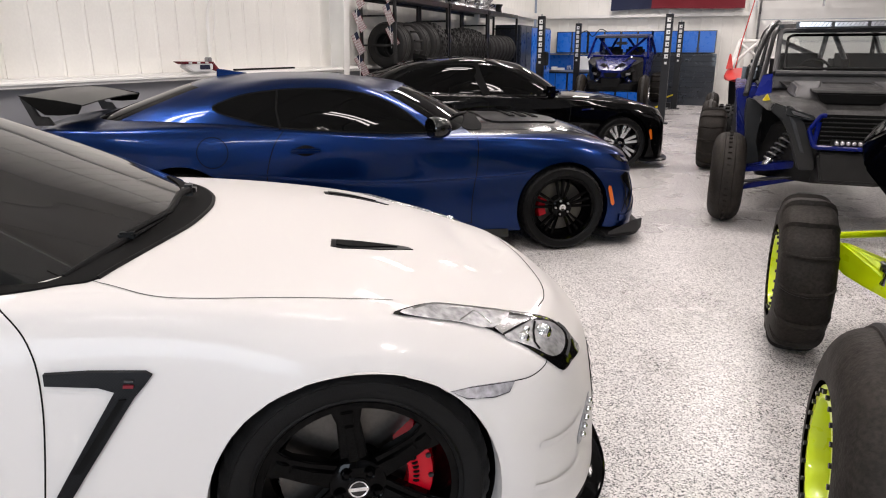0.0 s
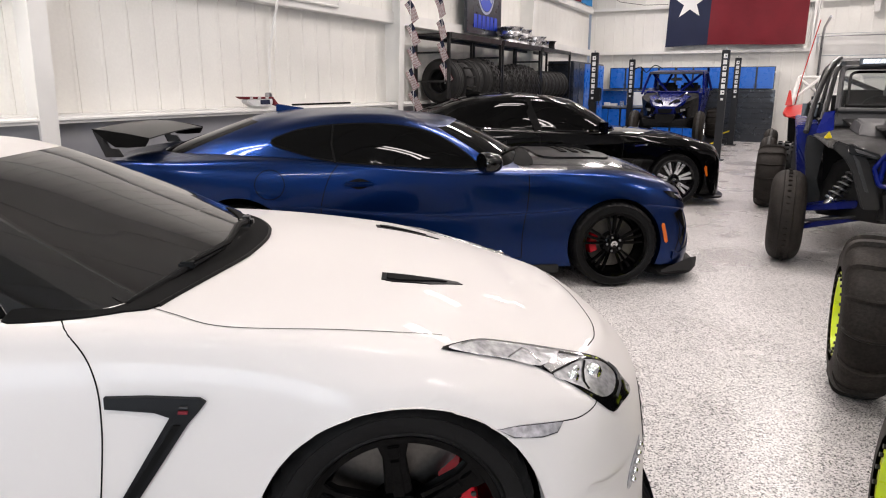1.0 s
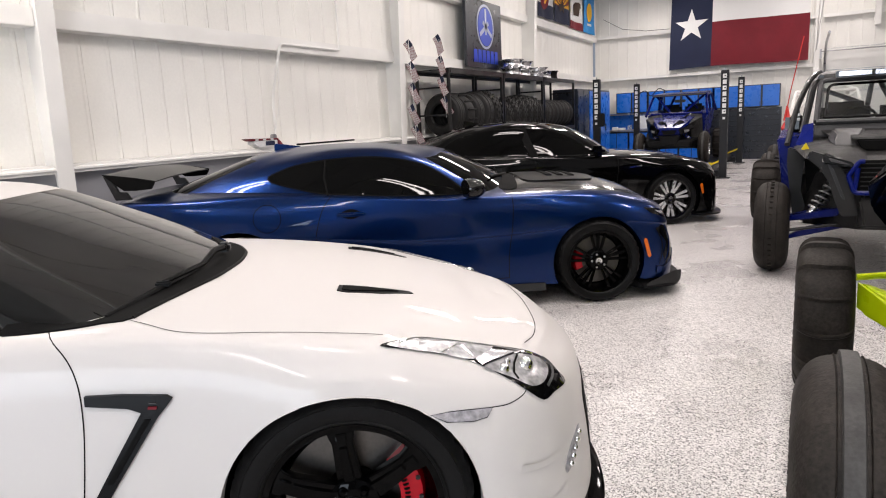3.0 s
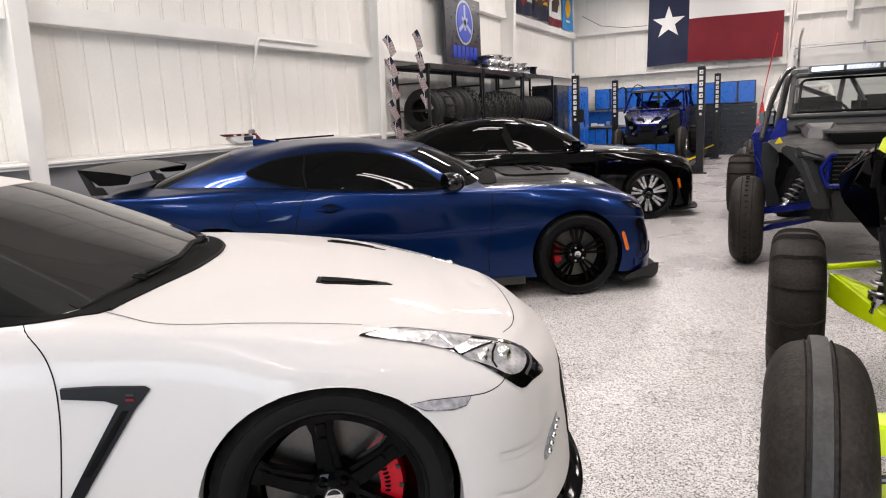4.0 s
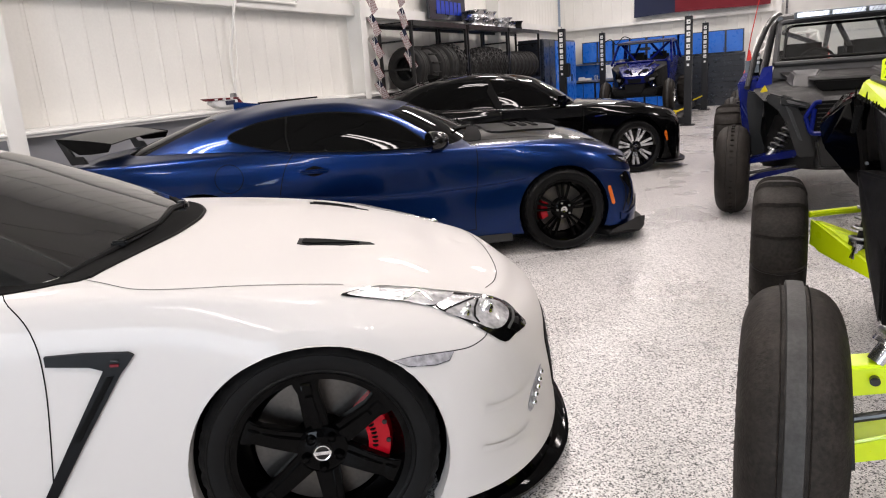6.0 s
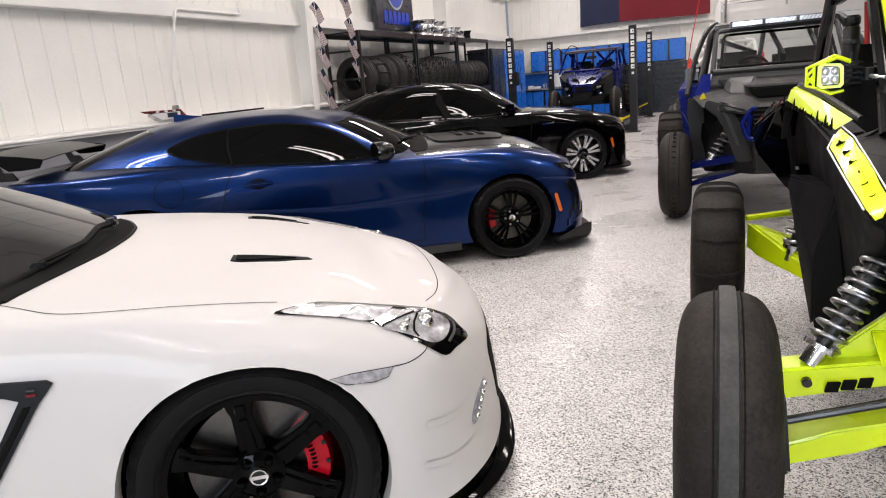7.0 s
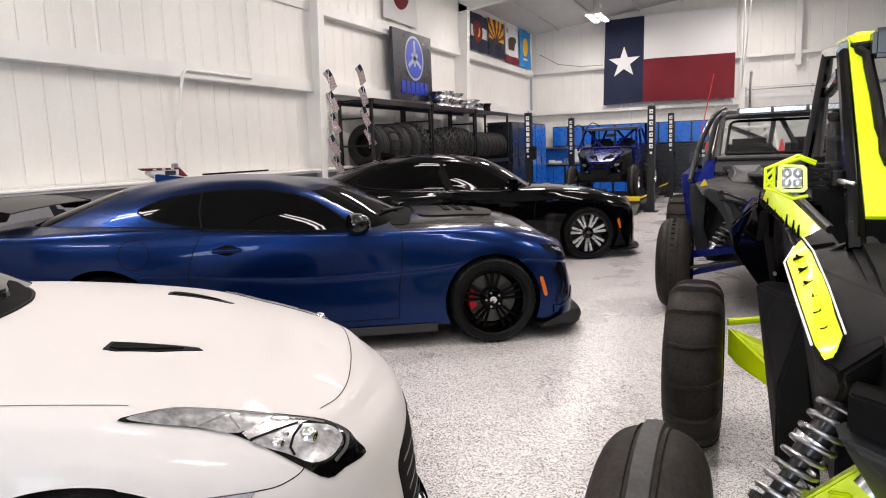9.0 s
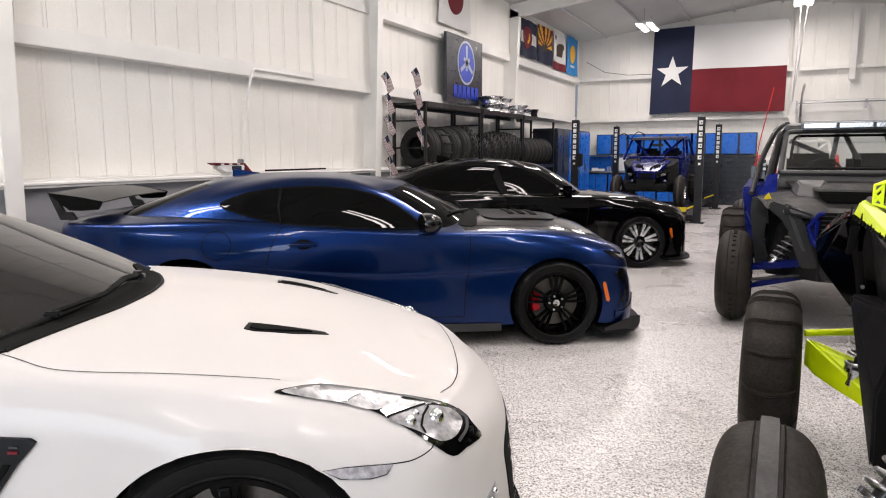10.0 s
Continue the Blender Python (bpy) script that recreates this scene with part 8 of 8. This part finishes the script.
def drawer_cabinet(x0, x1, h, n):
    t = thing("drawer_cabinet", "dark navy steel tool cabinet with full-width drawers", "cabinet", pose((x0 + x1) / 2, 21.35, 0), "tool cabinets")
    w = x1 - x0
    part("body", boxes(((0, .1, h / 2), (w, .55, h)), bev=0.006), "cab_dark", t)
    z = .10
    dh = (h - .14) / n
    for i in range(n):
        d = part("drawer", boxes(((0, -.185, z + dh / 2), (w - .06, .02, dh - .012)), bev=0.004), "cab_dark", t)
        part("drawer_pull", boxes(((0, -.20, z + dh - .022), (w - .08, .018, .016)), bev=0.003), "post", d)
        z += dh


for x0, x1 in ((-2.05, -1.12), (-1.10, -.12)):
    drawer_cabinet(x0, x1, 1.44, 9)
bench = thing("workbench", "blue and steel workbench with an open shelf", "workbench", pose(-3.6, 21.35, 0))
part("worktop", boxes(((0, .08, .93), (3.0, .60, .05)), bev=0.006), "steel", bench)
for x in (-1.1, -.36, .38, 1.12):
    c = part("cupboard", boxes(((x, .10, .45), (.72, .52, .88)), bev=0.005), "cab_dark", bench)
    for s in (-1, 1):
        part("cupboard_door", boxes(((x + s * .175, -.165, .46), (.33, .02, .80)), bev=0.004), "cab_blue", c)
part("bench_shelf", boxes(((0, .2, 1.42), (3.0, .30, .03)), bev=0.004), "steel", bench)
part("back_panel", boxes(((0, .36, 1.2), (3.0, .02, .50)), bev=0.002), "cab_blue", bench)
b = boxes(((-3.95, 21.40, 1.17), (.50, .02, .40)), bev=0.002)
solid("notice_board", b, "paper", "white board leaning at the back of the workbench", "board")
for k, (dx, w, h, mm) in enumerate(((-1.15, .16, .10, "paper"), (-.95, .22, .07, "white"), (-.70, .10, .14, "alu"), (.3, .12, .16, "red_plastic"), (.55, .2, .1, "paper"), (.9, .14, .12, "steel"))):
    solid("bench_box", boxes(((-3.6 + dx, 21.22, .956 + h / 2), (w, .16, h)), bev=0.006), mm, "small box of shop supplies on the workbench", "box", group="bench clutter")


def tall_cabinet(y0, y1, body, door):
    t = thing("tall_cabinet", "black tall steel locker beside the rack" if door == "cab_dark" else "blue tall steel locker against the wall", "cabinet", pose(-5.06, (y0 + y1) / 2, 0), "tall lockers")
    w = y1 - y0
    part("body", boxes(((0, 0, 1.08), (.66, w, 2.14)), bev=0.006), body, t)
    for s in (-1, 1):
        d = part("door", boxes(((.34, s * w / 4, 1.09), (.02, w / 2 - .03, 2.04)), bev=0.004), door, t)
        part("pull", boxes(((.358, s * .04, 1.1), (.014, .014, .2)), bev=0.002), "cab_dark", d)


tall_cabinet(17.15, 18.2, "cab_dark", "cab_dark")
tall_cabinet(18.25, 19.3, "cab_dark", "cab_blue")
tall_cabinet(19.35, 20.4, "cab_dark", "cab_blue")


# ---- wall services and things on the ledge ----
con = thing("wall_conduit", "white electrical conduit and outlet drop on the wall", "conduit", None)
part("pipe", tube(bmesh.new(), rounded([(XL + .05, 7.9, 2.60), (XL + .05, 7.9, 2.55), (XL + .05, 6.68, 2.55), (XL + .05, 6.64, 2.45), (XL - .02, 6.63, 2.2), (XL - .10, 6.62, 1.9), (XL - .11, 6.62, 1.36)], 0.08), 0.017, 8), "girt", con)
part("pipe", tube(bmesh.new(), [(XL + .05, 7.9, 2.56), (XL + .04, 7.9, 4.9)], 0.012, 8), "girt", con)
part("outlet_box", boxes(((XL - .11, 6.60, 1.36), (.07, .09, .12)), bev=0.008), "girt", con)

cable = thing("hanging_cable", "pair of white power cables hung from a ceiling light", "cable", pose(0.66, 21.6, 2.9))
for x in (0.70, 0.86):
    wpart("cord", tube(bmesh.new(), smooth_loop([(x, 19.62, 5.22), (x * .6 + .262, 20.3, 4.30), (.655, 21.60, 2.91)], 6, False), 0.012, 8), "girt", cable)

toy = thing("flag_toy", "small red, white and blue flag-pattern toy on the ledge", "toy", pose(XL + .09, 6.15, 1.285))
part("belly", hull([(-.05, -.22, .06), (.05, -.22, .06), (-.06, .2, .02), (.06, .2, .02), (-.05, -.10, .0), (.05, -.10, .0), (-.05, .16, .0), (.05, .16, .0), (-.05, .22, .09), (.05, .22, .09), (-.05, -.2, .09), (.05, -.2, .09)], 0.01), "flag_white", toy)
part("deck", hull([(-.06, -.30, .12), (.06, -.30, .12), (-.06, .24, .11), (.06, .24, .11), (-.05, -.24, .09), (.05, -.24, .09), (-.05, .22, .09), (.05, .22, .09)], 0.008), "flag_red", toy)
for k in range(3):
    part("stripe", boxes(((.062, -.16 + k * .13, .102), (.006, .05, .018)), bev=0.002), "flag_white", toy)
part("tail", hull([(-.04, .24, .03), (.04, .24, .03), (-.04, .36, .0), (.04, .36, .0), (-.03, .26, .10), (.03, .26, .10)], 0.006), "flag_red", toy)
part("star_patch", boxes(((.058, .07, .055), (.008, .16, .05)), bev=0.003), "flag_blue", toy)
part("prop_box", boxes(((.0, .20, .13), (.07, .06, .06)), bev=0.01), "steel", toy)
part("power_lead", tube(bmesh.new(), smooth_loop([(0, .22, .15), (.01, .34, .5), (-.02, .42, .9), (-.04, .46, 1.2)], 6, False), 0.005, 6), "girt", toy)
solid("dark_bar", boxes(((XL + .06, 7.45, 1.295), (.05, 1.25, .022)), bev=0.006), "plastic", "long flat black bar lying on the ledge", "bar")
